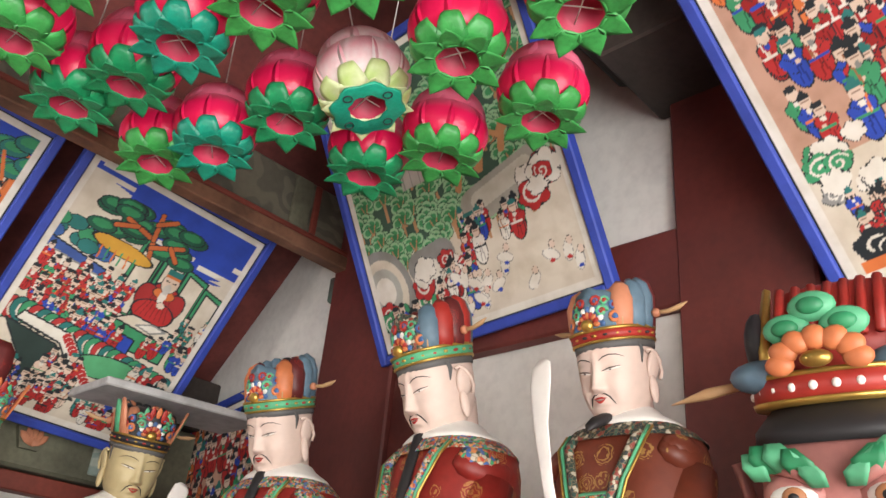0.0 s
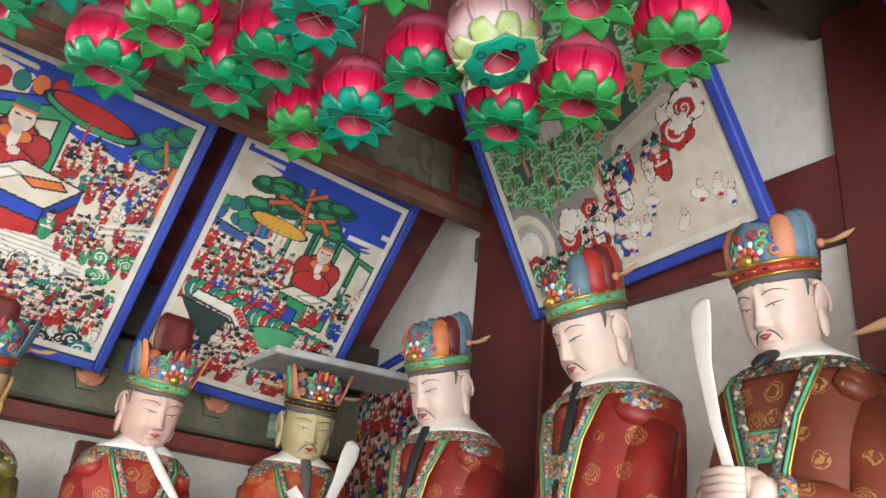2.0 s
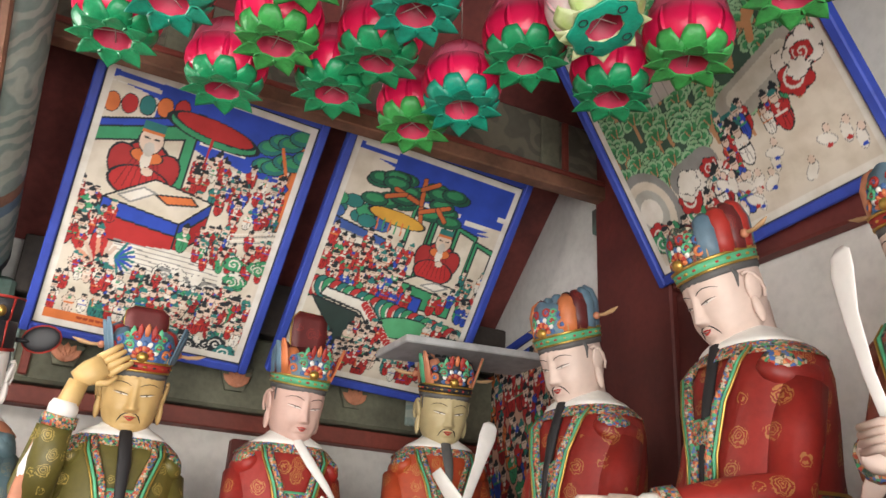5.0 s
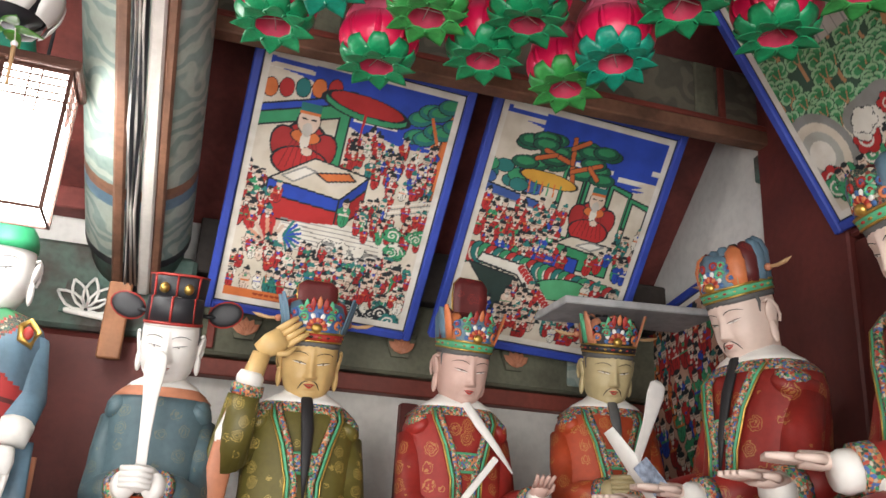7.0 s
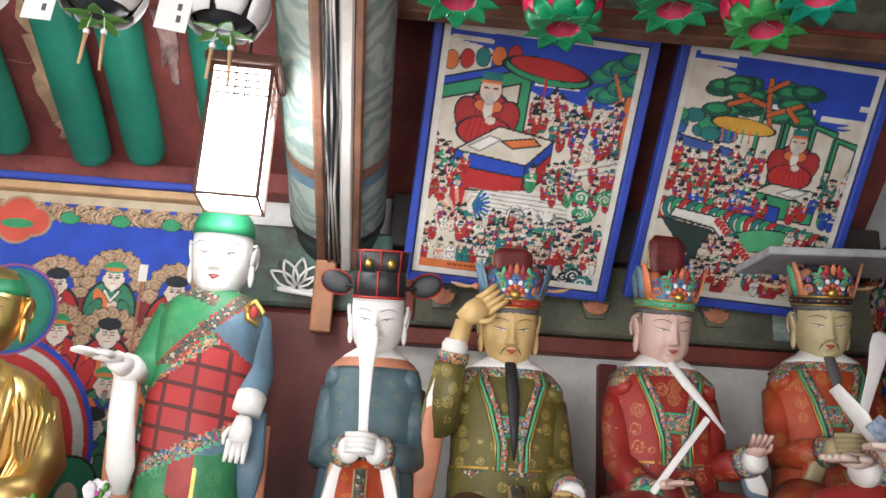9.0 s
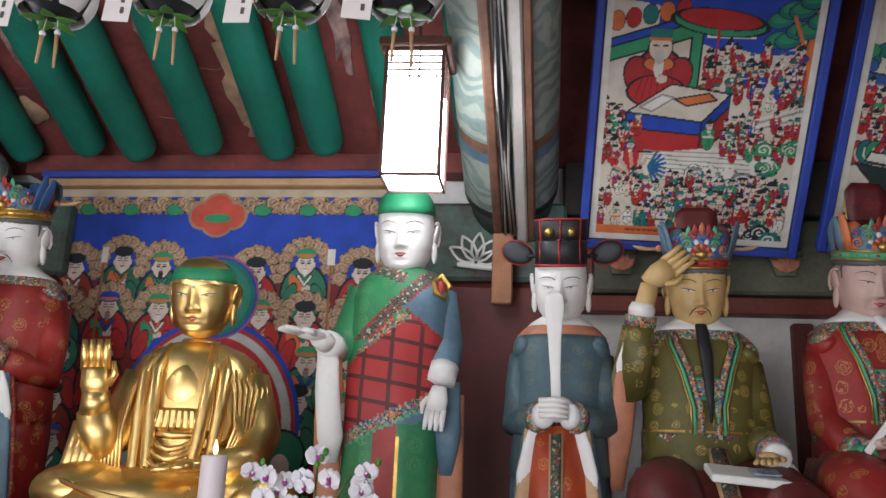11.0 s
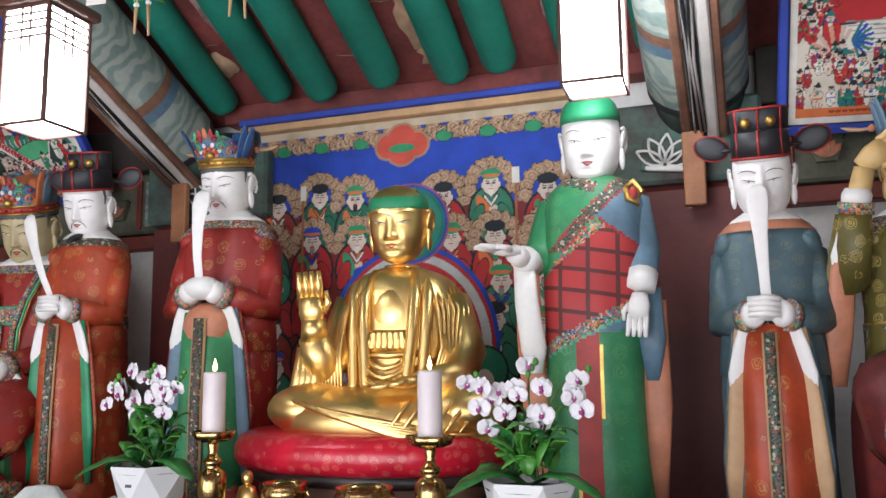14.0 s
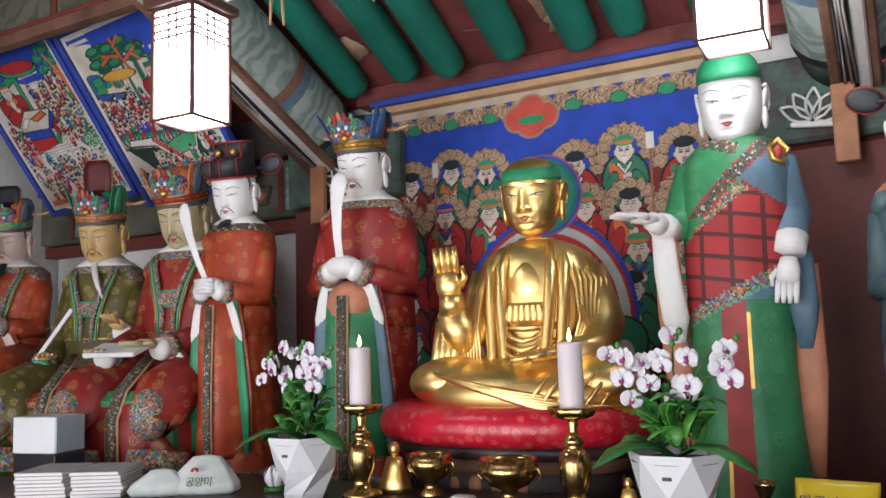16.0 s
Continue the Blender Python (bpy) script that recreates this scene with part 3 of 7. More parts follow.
# gable timbers
for gx, s in ((RIGHT, -1), (LEFT, 1)):
    def gable(name, y, z, sy, sz, mat, label, thick=0.05):
        slab(name, (gx + s * thick / 2, y, z), (thick, sy, sz), mat, label, "timber", bevel=0.006)
    gable("post", 2.09, 1.6, 0.33, 3.2, "red_wood", "wide dark red timber post on gable wall")
    gable("post", 0.90, 1.9, 0.29, 3.8, "red_wood", "dark red timber post on gable wall")
    gable("rail", 1.48, 2.38, 0.89, 0.19, "red_wood", "red horizontal timber on gable wall", 0.045)
    gable("panel", 0.40, 1.7, 0.7, 3.4, "red_plank", "red boarded panel of gable wall", 0.03)
    gable("panel", 1.86, 1.7, 0.14, 1.16, "red_wood", "red board beside gable post", 0.03)
    gable("purlin_end", 2.25, 2.63, 0.08, 0.09, "old_teal", "painted purlin end board on gable wall", 0.04)
    gable("beam", 0.98, 2.92, 0.22, 0.22, "dark_wood", "dark carved bracket under roof beam", 0.3)
    gable("rail", 1.2, 3.25, 2.0, 0.14, "dark_wood", "dark timber high on gable wall", 0.08)
slab("roof_beam", (MID, 1.10, 3.02), (5.5, 0.16, 0.2), "dark_wood", "dark roof beam above lanterns", "beam", bevel=0.012)
slab("roof_beam", (MID, 0.80, 3.30), (5.5, 0.10, 0.12), "dark_wood", "thin dark beam holding lantern cords", "beam", bevel=0.01)
slab("roof_beam", (MID, 0.55, 3.42), (5.5, 0.2, 0.2), "dark_wood", "dark ridge beam under ceiling", "beam", bevel=0.012)

# ---- altar platforms ----
slab("altar_platform", (MID, 2.60, 0.455), (5.4, 0.78, 0.91), "red_plank", "long red-brown altar platform carrying statues", "altar")
slab("altar_side", (1.16, 1.0, 0.455), (0.74, 2.3, 0.91), "red_plank", "side altar platform along gable wall", "altar")
slab("altar_side", (LEFT + 0.38, 1.0, 0.455), (0.74, 2.3, 0.91), "red_plank", "side altar platform along gable wall", "altar")
slab("offering_table", (MID, 1.93, 1.045), (2.9, 0.50, 0.05), "table_brown", "dark lacquered offering table before the altar", "table", kind="")
slab("table_front", (MID, 1.74, 0.51), (2.8, 0.04, 1.02), "red_plank", "red-brown front panel below offering table", "panel")
slab("altar_back_step", (MID, 2.22, 0.955), (2.9, 0.08, 0.09), "black_box", "low black step behind offering table", "step")

# ---- painted pictures ----
RED, GRN, BLU, CRM, BLK, ORG = (0.42, 0.03, 0.03), (0.05, 0.28, 0.13), (0.03, 0.07, 0.42), (0.62, 0.56, 0.46), (0.02, 0.025, 0.03), (0.62, 0.17, 0.05)
TEAL, WHT, FLESH, GRY, BRN = (0.03, 0.17, 0.16), (0.70, 0.67, 0.60), (0.66, 0.52, 0.42), (0.25, 0.25, 0.24), (0.33, 0.13, 0.06)


class Picture:
    """A painted sheet: w by h metres, drawn with plain strokes on a fine grid, then made a mesh with a colour layer."""

    def __init__(self, w, h, cell, ground, seed):
        self.w, self.h = w, h
        self.nx, self.ny = int(w / cell) + 1, int(h / cell) + 1
        self.X, self.Y = np.meshgrid(np.linspace(0, w, self.nx), np.linspace(0, h, self.ny))
        self.C = np.empty((self.ny, self.nx, 3))
        self.C[:] = ground
        self.r = random.Random(seed)

    def window(self, x, y, r):
        k = self.nx / self.w
        i0, i1 = max(0, int((x - r) * k)), min(self.nx, int((x + r) * k) + 2)
        j0, j1 = max(0, int((y - r) * k)), min(self.ny, int((y + r) * k) + 2)
        return slice(j0, j1), slice(i0, i1)

    def ell(self, x, y, rx, ry, c, ang=0.0, line=None):
        s = self.window(x, y, max(rx, ry) * 1.15)
        a = radians(ang)
        dx, dy = self.X[s] - x, self.Y[s] - y
        u, v = (dx * math.cos(a) + dy * math.sin(a)) / rx, (-dx * math.sin(a) + dy * math.cos(a)) / ry
        d = u * u + v * v
        if line:
            self.C[s][d < 1.22] = line
        self.C[s][d < 1] = c

    def rect(self, x0, y0, x1, y1, c):
        self.C[(self.X >= x0) & (self.X <= x1) & (self.Y >= y0) & (self.Y <= y1)] = c

    def poly(self, pts, c, line=None, edge=.0052):
        """A filled outline of corners."""
        xs, ys = [q[0] for q in pts], [q[1] for q in pts]
        s = self.window((min(xs) + max(xs)) / 2, (min(ys) + max(ys)) / 2, max(max(xs) - min(xs), max(ys) - min(ys)) / 2 + .01)
        X, Y = self.X[s], self.Y[s]
        inside = np.zeros(X.shape, bool)
        for (x0, y0), (x1, y1) in zip(pts, pts[1:] + pts[:1]):
            if y0 != y1:
                inside ^= ((y0 > Y) != (y1 > Y)) & (X < (x1 - x0) * (Y - y0) / (y1 - y0) + x0)
        self.C[s][inside] = c
        if line:
            for (x0, y0), (x1, y1) in zip(pts, pts[1:] + pts[:1]):
                self.stroke(x0, y0, x1, y1, edge, line)

    def stroke(self, x0, y0, x1, y1, w, c):
        s = self.window((x0 + x1) / 2, (y0 + y1) / 2, math.hypot(x1 - x0, y1 - y0) / 2 + w)
        L2 = (x1 - x0) ** 2 + (y1 - y0) ** 2 + 1e-9
        t = np.clip(((self.X[s] - x0) * (x1 - x0) + (self.Y[s] - y0) * (y1 - y0)) / L2, 0, 1)
        d = np.hypot(self.X[s] - x0 - t * (x1 - x0), self.Y[s] - y0 - t * (y1 - y0))
        self.C[s][d < w / 2] = c

    def swirl(self, x, y, r, c, pale=WHT):
        way, a0 = self.r.choice((-1, 1)), self.r.uniform(0, 6.28)
        self.ell(x, y, r, r * .86, c, 0, BLK)
        for q in range(5):
            t = a0 + q * 1.1
            self.ell(x + r * .8 * math.cos(t), y + r * .66 * math.sin(t), r * .42, r * .38, c, 0, BLK)
        self.ell(x, y, r * .86, r * .74, c)
        old = None
        for q in range(22):
            t, k = a0 + way * q * .42, 1.0 - q / 23
            new_p = (x + r * .88 * k * math.cos(t), y + r * .74 * k * math.sin(t))
            if old:
                self.stroke(*old, *new_p, r * .17, pale)
            old = new_p

    def figure(self, x, y, s, c, hat=BLK):
        """A plain robed shape with a round head."""
        r = self.r
        lean = r.uniform(-22, 22)
        if s > 0.07:               # a large seated figure: wide sleeves, collar, folded robe
            for k, dx, dy, rx, ry, an in ((0, 0, 0, .72, .85, 0), (1, -.5, .05, .42, .6, 24), (1, .5, .05, .42, .6, -24), (2, 0, -.35, .8, .45, 0)):
                self.ell(x + dx * s, y + dy * s, rx * s, ry * s, c if k != 1 else (c[0] * .8, c[1], c[2]), an, BLK)
            for k in range(7):
                self.stroke(x + (-.6 + .2 * k) * s, y - .55 * s, x + (-.3 + .1 * k) * s, y + .45 * s, .012 * s + .0015, (0.16, 0.02, 0.02))
            self.ell(x, y + .45 * s, .42 * s, .2 * s, ORG, 0, BLK)
            self.ell(x, y + .35 * s, .14 * s, .3 * s, WHT)
            self.ell(x + .12 * s, y + .02 * s, .16 * s, .12 * s, FLESH, 0, BLK)
            self.ell(x, y + .92 * s, .32 * s, .38 * s, FLESH, 0, BLK)
            self.ell(x, y + .66 * s, .15 * s, .22 * s, (.5, .48, .44))
            self.rect(x - .3 * s, y + 1.15 * s, x + .3 * s, y + 1.45 * s, hat)
            self.rect(x - .3 * s, y + 1.12 * s, x + .3 * s, y + 1.2 * s, ORG)
            for k in (-1, 1):
                self.stroke(x + k * .2 * s, y + .98 * s, x + k * .06 * s, y + .97 * s, .04 * s, BLK)
            return
        side, dark = r.choice((-1, 1)), (c[0] * .45, c[1] * .45, c[2] * .45)
        self.ell(x, y - .35 * s, 0.48 * s, 0.85 * s, c, lean * .3, BLK)
        self.ell(x, y + .25 * s, 0.50 * s, 0.42 * s, c, 0, BLK)
        self.ell(x + side * .34 * s, y - .02 * s, 0.22 * s, 0.46 * s, c, -side * 32, BLK)
        self.stroke(x - .12 * s, y - 1.0 * s, x + .02 * s, y - .1 * s, .07 * s, dark)
        self.stroke(x + .16 * s, y - 1.0 * s, x + .12 * s, y - .2 * s, .07 * s, dark)
        self.stroke(x - .4 * s, y - .12 * s, x + .4 * s, y - .12 * s, .13 * s, r.choice((BLK, BLU, WHT, GRN, ORG)))
        self.ell(x, y + .38 * s, .16 * s, .16 * s, r.choice((WHT, GRN, BLU, WHT)))
        self.ell(x - side * .12 * s, y + .02 * s, .13 * s, .10 * s, FLESH)
        if r.random() < .35:
            self.stroke(x - side * .15 * s, y - .1 * s, x - side * .3 * s, y + r.uniform(.6, 1.3) * s, .09 * s, r.choice((WHT, ORG, BRN)))
        self.ell(x, y + 0.86 * s, 0.29 * s, 0.35 * s, FLESH, 0, BLK)
        if r.random() < .4:
            self.ell(x, y + .60 * s, .12 * s, .16 * s, r.choice((BLK, GRY)))
        self.stroke(x - .17 * s, y + .9 * s, x + .17 * s, y + .9 * s, .055 * s, (.25, .16, .12))
        self.ell(x, y + 1.17 * s, 0.32 * s, 0.17 * s, hat)
        if r.random() < .6:
            self.ell(x + .04 * s, y + 1.36 * s, 0.15 * s, 0.16 * s, hat)

    def crowd(self, x0, y0, x1, y1, n, s, cols):
        pts = sorted(((self.r.uniform(x0, x1), self.r.uniform(y0, y1)) for _ in range(n)), key=lambda p: -p[1])
        for x, y in pts:
            self.figure(x, y, s * self.r.uniform(0.8, 1.2), self.r.choice(cols), self.r.choice((BLK, BLK, BLK, TEAL)))

    def clouds(self, x0, y0, x1, y1, n, r, cols):
        for _ in range(n):
            self.swirl(self.r.uniform(x0, x1), self.r.uniform(y0, y1), r * self.r.uniform(0.6, 1.2), self.r.choice(cols))

    def tree(self, x, y, s, lean):
        for dx, dy in ((0.9, 0.9), (0.2, 1.1), (-0.5, 1.0), (-1.0, 0.75), (1.3, 0.6), (0.6, 1.35), (-0.2, 1.4)):
            self.ell(x + (dx + lean) * s * 0.8, y + dy * s, 0.5 * s, 0.24 * s, TEAL, 8)
            self.ell(x + (dx + lean) * s * 0.8, y + dy * s + 0.05 * s, 0.42 * s, 0.16 * s, GRN, 8)
        for (a, c), (e, f) in (((0, 0), (0.2, 0.6)), ((0.2, 0.6), (-0.3, 0.95)), ((0.2, 0.6), (0.75, 0.85)), ((-0.3, 0.95), (-0.7, 1.1)), ((0.4, 0.7), (0.35, 1.25))):
            self.stroke(x + (a + lean * c) * s, y + c * s, x + (e + lean * f) * s, y + f * s, 0.15 * s, BRN)
            self.stroke(x + (a + lean * c) * s, y + c * s, x + (e + lean * f) * s, y + f * s, 0.10 * s, ORG)

    def sky(self, y0, c):
        """Blue sky with ragged level cloud edges."""
        edge = y0 + 0.045 * np.sin(self.X * 9 + 1) + 0.022 * np.sin(np.floor(self.Y * 70) * 2.3) * np.sin(self.X * 14) + 0.06 * (self.X < self.w * 0.25)
        self.C[self.Y > edge] = c
        self.C[(self.Y > edge) & (self.Y < edge + 0.05) & (np.sin(self.X * 11 + np.floor(self.Y * 70) * 1.7) > 0.75)] = WHT

    def border(self, lines):
        for inset, c in lines:
            m = (self.X < inset) | (self.X > self.w - inset) | (self.Y < inset) | (self.Y > self.h - inset)
            self.C[m] = c

    def mesh(self, name):
        """x to the right, z up, facing -y; the origin at the bottom middle."""
        n = self.nx * self.ny
        co = np.zeros((n, 3))
        co[:, 0], co[:, 2] = self.X.ravel() - self.w / 2, self.Y.ravel()
        i, j = np.meshgrid(np.arange(self.nx - 1), np.arange(self.ny - 1))
        a = (j * self.nx + i).ravel()
        quads = np.stack((a, a + 1, a + 1 + self.nx, a + self.nx), 1)
        me = bpy.data.meshes.new(name)
        me.from_pydata(co.tolist(), [], quads.tolist())
        lay = me.color_attributes.new("paint", 'FLOAT_COLOR', 'POINT')
        col = np.ones((n, 4))
        col[:, :3] = self.C.reshape(-1, 3)
        lay.data.foreach_set("color", col.ravel())
        me.materials.append(MATS["painting"])
        me.update()
        return me


def court_picture(w, h, seed, kind):
    p = Picture(w, h, 0.0027, CRM, seed)
    r = p.r
    robes = (RED, RED, RED, RED, RED, (.3, .02, .02), GRN, BLU, WHT, TEAL, RED)
    u = w / 0.6
    P = lambda *q: [(w * x, h * y) for x, y in q]
    if kind == "court":            # a seated judge over a crowd, a paved court and clouds
        p.sky(h * 0.80, BLU)
        p.poly(P((.0, .78), (.48, .90), (.48, .86), (.0, .74)), BLU, BLK)
        p.poly(P((.0, .75), (.46, .865), (.46, .56), (.41, .56), (.41, .80), (.0, .70)), GRN, BLK)
        for k in range(5):
            p.ell(w * (.06 + .075 * k), h * (.855 + .012 * k), .02 * u, .026 * u, (ORG, RED, TEAL, ORG, RED)[k], 0, BLK)
        p.poly(P((.90, .56), (.98, .56), (.965, .74), (.985, .90), (.945, .90), (.92, .74)), (.36, .12, .05), BLK)
        p.stroke(w * .93, h * .72, w * .84, h * .86, .014 * u, ORG)
        p.stroke(w * .95, h * .60, w * .95, h * .90, .014 * u, ORG)
        for k in range(9):
            x, y = w * (.80 + .045 * (k % 5)), h * (.80 + .035 * (k // 2))
            p.ell(x, y, .036 * u, .022 * u, TEAL, 12, BLK)
            p.ell(x, y + .004, .027 * u, .014 * u, GRN, 12)
        p.stroke(w * .94, h * .74, w * .86, h * .88, .009 * u, ORG)
        p.ell(w * .53, h * .855, .125 * u, .034 * u, GRN, -6, BLK)
        p.ell(w * .53, h * .868, .112 * u, .026 * u, RED, -6, BLK)
        p.stroke(w * .53, h * .84, w * .52, h * .60, .007, RED)
        p.figure(w * .27, h * .645, .098 * u, RED, TEAL)
        p.crowd(w * .48, h * .52, w * .93, h * .75, 62, .026 * u, robes)
        p.poly(P((.14, .52), (.34, .63), (.62, .60), (.50, .49)), CRM, BLK)
        p.poly(P((.36, .575), (.52, .60), (.56, .575), (.42, .55)), ORG, BLK)
        p.poly(P((.20, .54), (.30, .59), (.36, .58), (.26, .525)), WHT, GRY)
        p.poly(P((.14, .52), (.50, .49), (.50, .44), (.14, .46)), BLU, BLK)
        p.poly(P((.50, .49), (.62, .60), (.62, .55), (.50, .44)), (.02, .05, .3), BLK)
        p.poly(P((.14, .46), (.50, .44), (.50, .36), (.14, .37)), RED, BLK)
        p.poly(P((.50, .44), (.62, .55), (.62, .46), (.50, .36)), (.3, .02, .02), BLK)
        p.poly(P((.22, .36), (.62, .40), (.84, .33), (.70, .22), (.20, .27)), WHT)
        for k in range(8):
            p.stroke(w * (.24 + .01 * k), h * (.375 - .016 * k), w * (.74 + .005 * k), h * (.372 - .02 * k), .003, GRY)
        for k in range(4):
            p.stroke(w * .60, h * (.47 - .013 * k), w * .97, h * (.56 - .013 * k), .0045, (WHT, GRY)[k % 2])
        p.crowd(w * .60, h * .37, w * .95, h * .50, 30, .025 * u, robes)
        p.crowd(w * .03, h * .33, w * .22, h * .54, 24, .029 * u, robes)
        p.figure(w * .54, h * .44, .034 * u, GRN)
        p.clouds(w * .46, h * .25, w * .74, h * .30, 12, .026 * u, (WHT, GRY, WHT))
        p.clouds(w * .80, h * .30, w * .97, h * .42, 10, .025 * u, (GRN, WHT, GRN))
        for k in range(16):
            t = r.uniform(0, 6.28)
            p.stroke(w * .20, h * .26, w * .20 + .06 * u * math.cos(t), h * .27 + .07 * u * abs(math.sin(t)), .011 * u, r.choice(((.6, .3, .2), (.55, .42, .34), RED)))
        for k in range(9):
            t = radians(-70 + 17 * k)
            p.stroke(w * .27, h * .31, w * .27 + .05 * u * math.cos(t), h * .31 + .05 * u * math.sin(t), .008 * u, (TEAL, BLU)[k % 2])
        p.crowd(w * .05, h * .09, w * .95, h * .27, 125, .027 * u, robes + (WHT, FLESH, FLESH, FLESH))
        p.clouds(w * .45, h * .03, w * .97, h * .07, 18, .024 * u, (BLK, WHT, TEAL))
        p.rect(0, 0, w * .40, h * .065, ORG)
        for k in range(2):
            for j in range(7):
                p.stroke(w * (.19 + .028 * j), h * (.03 + .02 * k), w * (.205 + .028 * j), h * (.03 + .02 * k), .007, (.3, .05, .02))
    elif kind == "screen":         # a judge before a folding screen below a pine
        p.sky(h * .80, BLU)
        for k in range(14):
            x, y = w * r.uniform(.02, .32), h * r.uniform(.66, .74)
            p.ell(x, y, .03 * u, .02 * u, (TEAL, GRN, (.05, .12, .34))[k % 3], 0, BLK)
        p.poly(P((.0, .66), (.34, .62), (.34, .585), (.0, .62)), (.05, .10, .32), BLK)
        p.poly(P((.0, .62), (.34, .585), (.34, .53), (.0, .56)), WHT, GRY)
        for k, x in enumerate((.43, .57, .71, .84)):
            top, low = (.80, .79, .76, .72)[k], (.50, .49, .48, .47)[k]
            p.poly(P((x, low), (x, top), (x + .135, top - .02), (x + .135, low - .01)), GRN, BLK)
            p.poly(P((x + .02, low), (x + .02, top - .02), (x + .118, top - .04), (x + .118, low)), CRM, BLK)
        for k in range(24):
            x, y = w * r.uniform(.20, .66), h * r.uniform(.76, .88)
            p.ell(x, y, .042 * u, .020 * u, (.02, .10, .06), 4, BLK)
            p.ell(x, y + .003, .030 * u, .012 * u, (.04, .24, .10), 4)
        for x0, y0, x1, y1 in ((.50, .70, .46, .80), (.46, .80, .30, .83), (.46, .80, .44, .90), (.47, .77, .62, .82), (.36, .82, .26, .79), (.56, .80, .62, .76), (.44, .86, .52, .90)):
            p.stroke(w * x0, h * y0, w * x1, h * y1, .018 * u, BLK)
            p.stroke(w * x0, h * y0, w * x1, h * y1, .013 * u, (.50, .13, .04))
        p.ell(w * .36, h * .715, .095 * u, .022 * u, (.62, .34, .05), -4, BLK)
        for k in range(6):
            p.stroke(w * (.26 + .035 * k), h * .70, w * (.265 + .035 * k), h * .65, .005, (ORG, GRN)[k % 2])
        p.figure(w * .66, h * .58, .082 * u, RED, TEAL)
        p.poly(P((.50, .47), (.58, .51), (.90, .49), (.84, .44)), CRM, BLK)
        p.poly(P((.62, .475), (.70, .50), (.78, .49), (.71, .463)), WHT, GRY)
        p.poly(P((.50, .47), (.84, .44), (.84, .36), (.50, .38)), GRN, BLK)
        p.poly(P((.50, .43), (.66, .415), (.66, .35), (.50, .37)), BLU, BLK)
        p.crowd(w * .04, h * .39, w * .50, h * .59, 70, .029 * u, (RED, RED, RED, RED, GRN, RED, BLU))
        p.crowd(w * .82, h * .40, w * .97, h * .56, 12, .028 * u, robes)
        p.crowd(w * .30, h * .37, w * .95, h * .42, 9, .034 * u, (RED, RED, BLU))
        for k in range(24):
            x = w * (.02 + .04 * k)
            y = h * (.365 - .10 * abs(k / 24 - .1))
            p.ell(x, y, .026 * u, .034 * u, (GRN, (.42, .04, .04), TEAL)[k % 3], 18, BLK)
            p.ell(x + .004, y - .004, .014 * u, .022 * u, (WHT, CRM)[k % 2], 18)
        p.ell(w * .60, h * .27, .10 * u, .035 * u, (.10, .38, .18), 8, BLK)
        p.poly(P((.10, .33), (.34, .30), (.58, .12), (.62, .16), (.38, .345), (.12, .365)), WHT, BLK)
        for k in range(15):
            t = k / 14
            p.ell(w * (.36 + .24 * t), h * (.33 - .17 * t), .013 * u, .013 * u, RED, 0, WHT)
        p.poly(P((.06, .32), (.33, .29), (.55, .11), (.30, .10), (.18, .22)), (.03, .05, .045), BLK)
        p.poly(P((.76, .30), (.90, .20), (.78, .16), (.70, .21)), (.03, .05, .045), WHT)
        p.poly(P((.84, .18), (.96, .22), (.96, .12), (.88, .11)), (.42, .04, .04), WHT)
        p.crowd(w * .30, h * .17, w * .48, h * .24, 9, .032 * u, (RED, FLESH, FLESH, RED))
        p.crowd(w * .64, h * .17, w * .95, h * .28, 6, .036 * u, robes + (WHT, BLK))
        p.crowd(w * .05, h * .05, w * .95, h * .15, 64, .030 * u, robes + (WHT, FLESH, FLESH))
    elif kind == "hills":          # pale green round trees on dark hills, cloud path, small pale shapes on sand
        full, h = h, h * 0.62
        for x, top in ((w * 0.02, .62), (w * 0.30, .58), (w * 0.62, .60), (w * 0.9, .72)):
            p.C[(p.Y > h * (top - 1.6 * (p.X - x) ** 2 / w ** 2)) & (abs(p.X - x) < w * .22)] = (0.30, 0.30, 0.25)
        p.C[p.Y > h * (0.44 + 0.24 * p.X / w)] = (0.05, 0.10, 0.07)
        trees = sorted(((r.uniform(0, w), r.uniform(h * 0.3, full)) for _ in range(230)), key=lambda q: -q[1])
        for x, y in trees:
            if y > h * (0.36 + 0.24 * x / w):
                p.stroke(x, y - 0.05 * u, x + r.uniform(-.012, .012), y, 0.009 * u, (0.46, 0.24, 0.12))
                for q in range(5):
                    t = radians(-20 + 55 * q)
                    p.ell(x + .020 * u * math.cos(t), y + .014 * u * math.sin(t), .015 * u, .012 * u, (0.30, 0.52, 0.30), 0, (.02, .07, .04))
                    p.ell(x + .017 * u * math.cos(t), y + .011 * u * math.sin(t), .011 * u, .008 * u, (0.06, 0.28, 0.11))
                p.ell(x, y, 0.014 * u, 0.010 * u, (0.04, 0.20, 0.08))
                for k in (-1, 1):
                    p.stroke(x, y - 0.02 * u, x + k * .010 * u, y + .006 * u, 0.004, (0.46, 0.24, 0.12))
        for k in range(4):
            x = w * (0.55 + 0.11 * k)
            y = h * (.70 + .05 * k)
            p.stroke(x, y, x + .02, y + h * .12, 0.018 * u, (0.52, 0.26, 0.12))
            p.stroke(x + .01, y + h * .06, x - .03, y + h * .11, 0.012 * u, (0.52, 0.26, 0.12))
            p.stroke(x + .012, y + h * .07, x + .05, y + h * .12, 0.011 * u, (0.52, 0.26, 0.12))
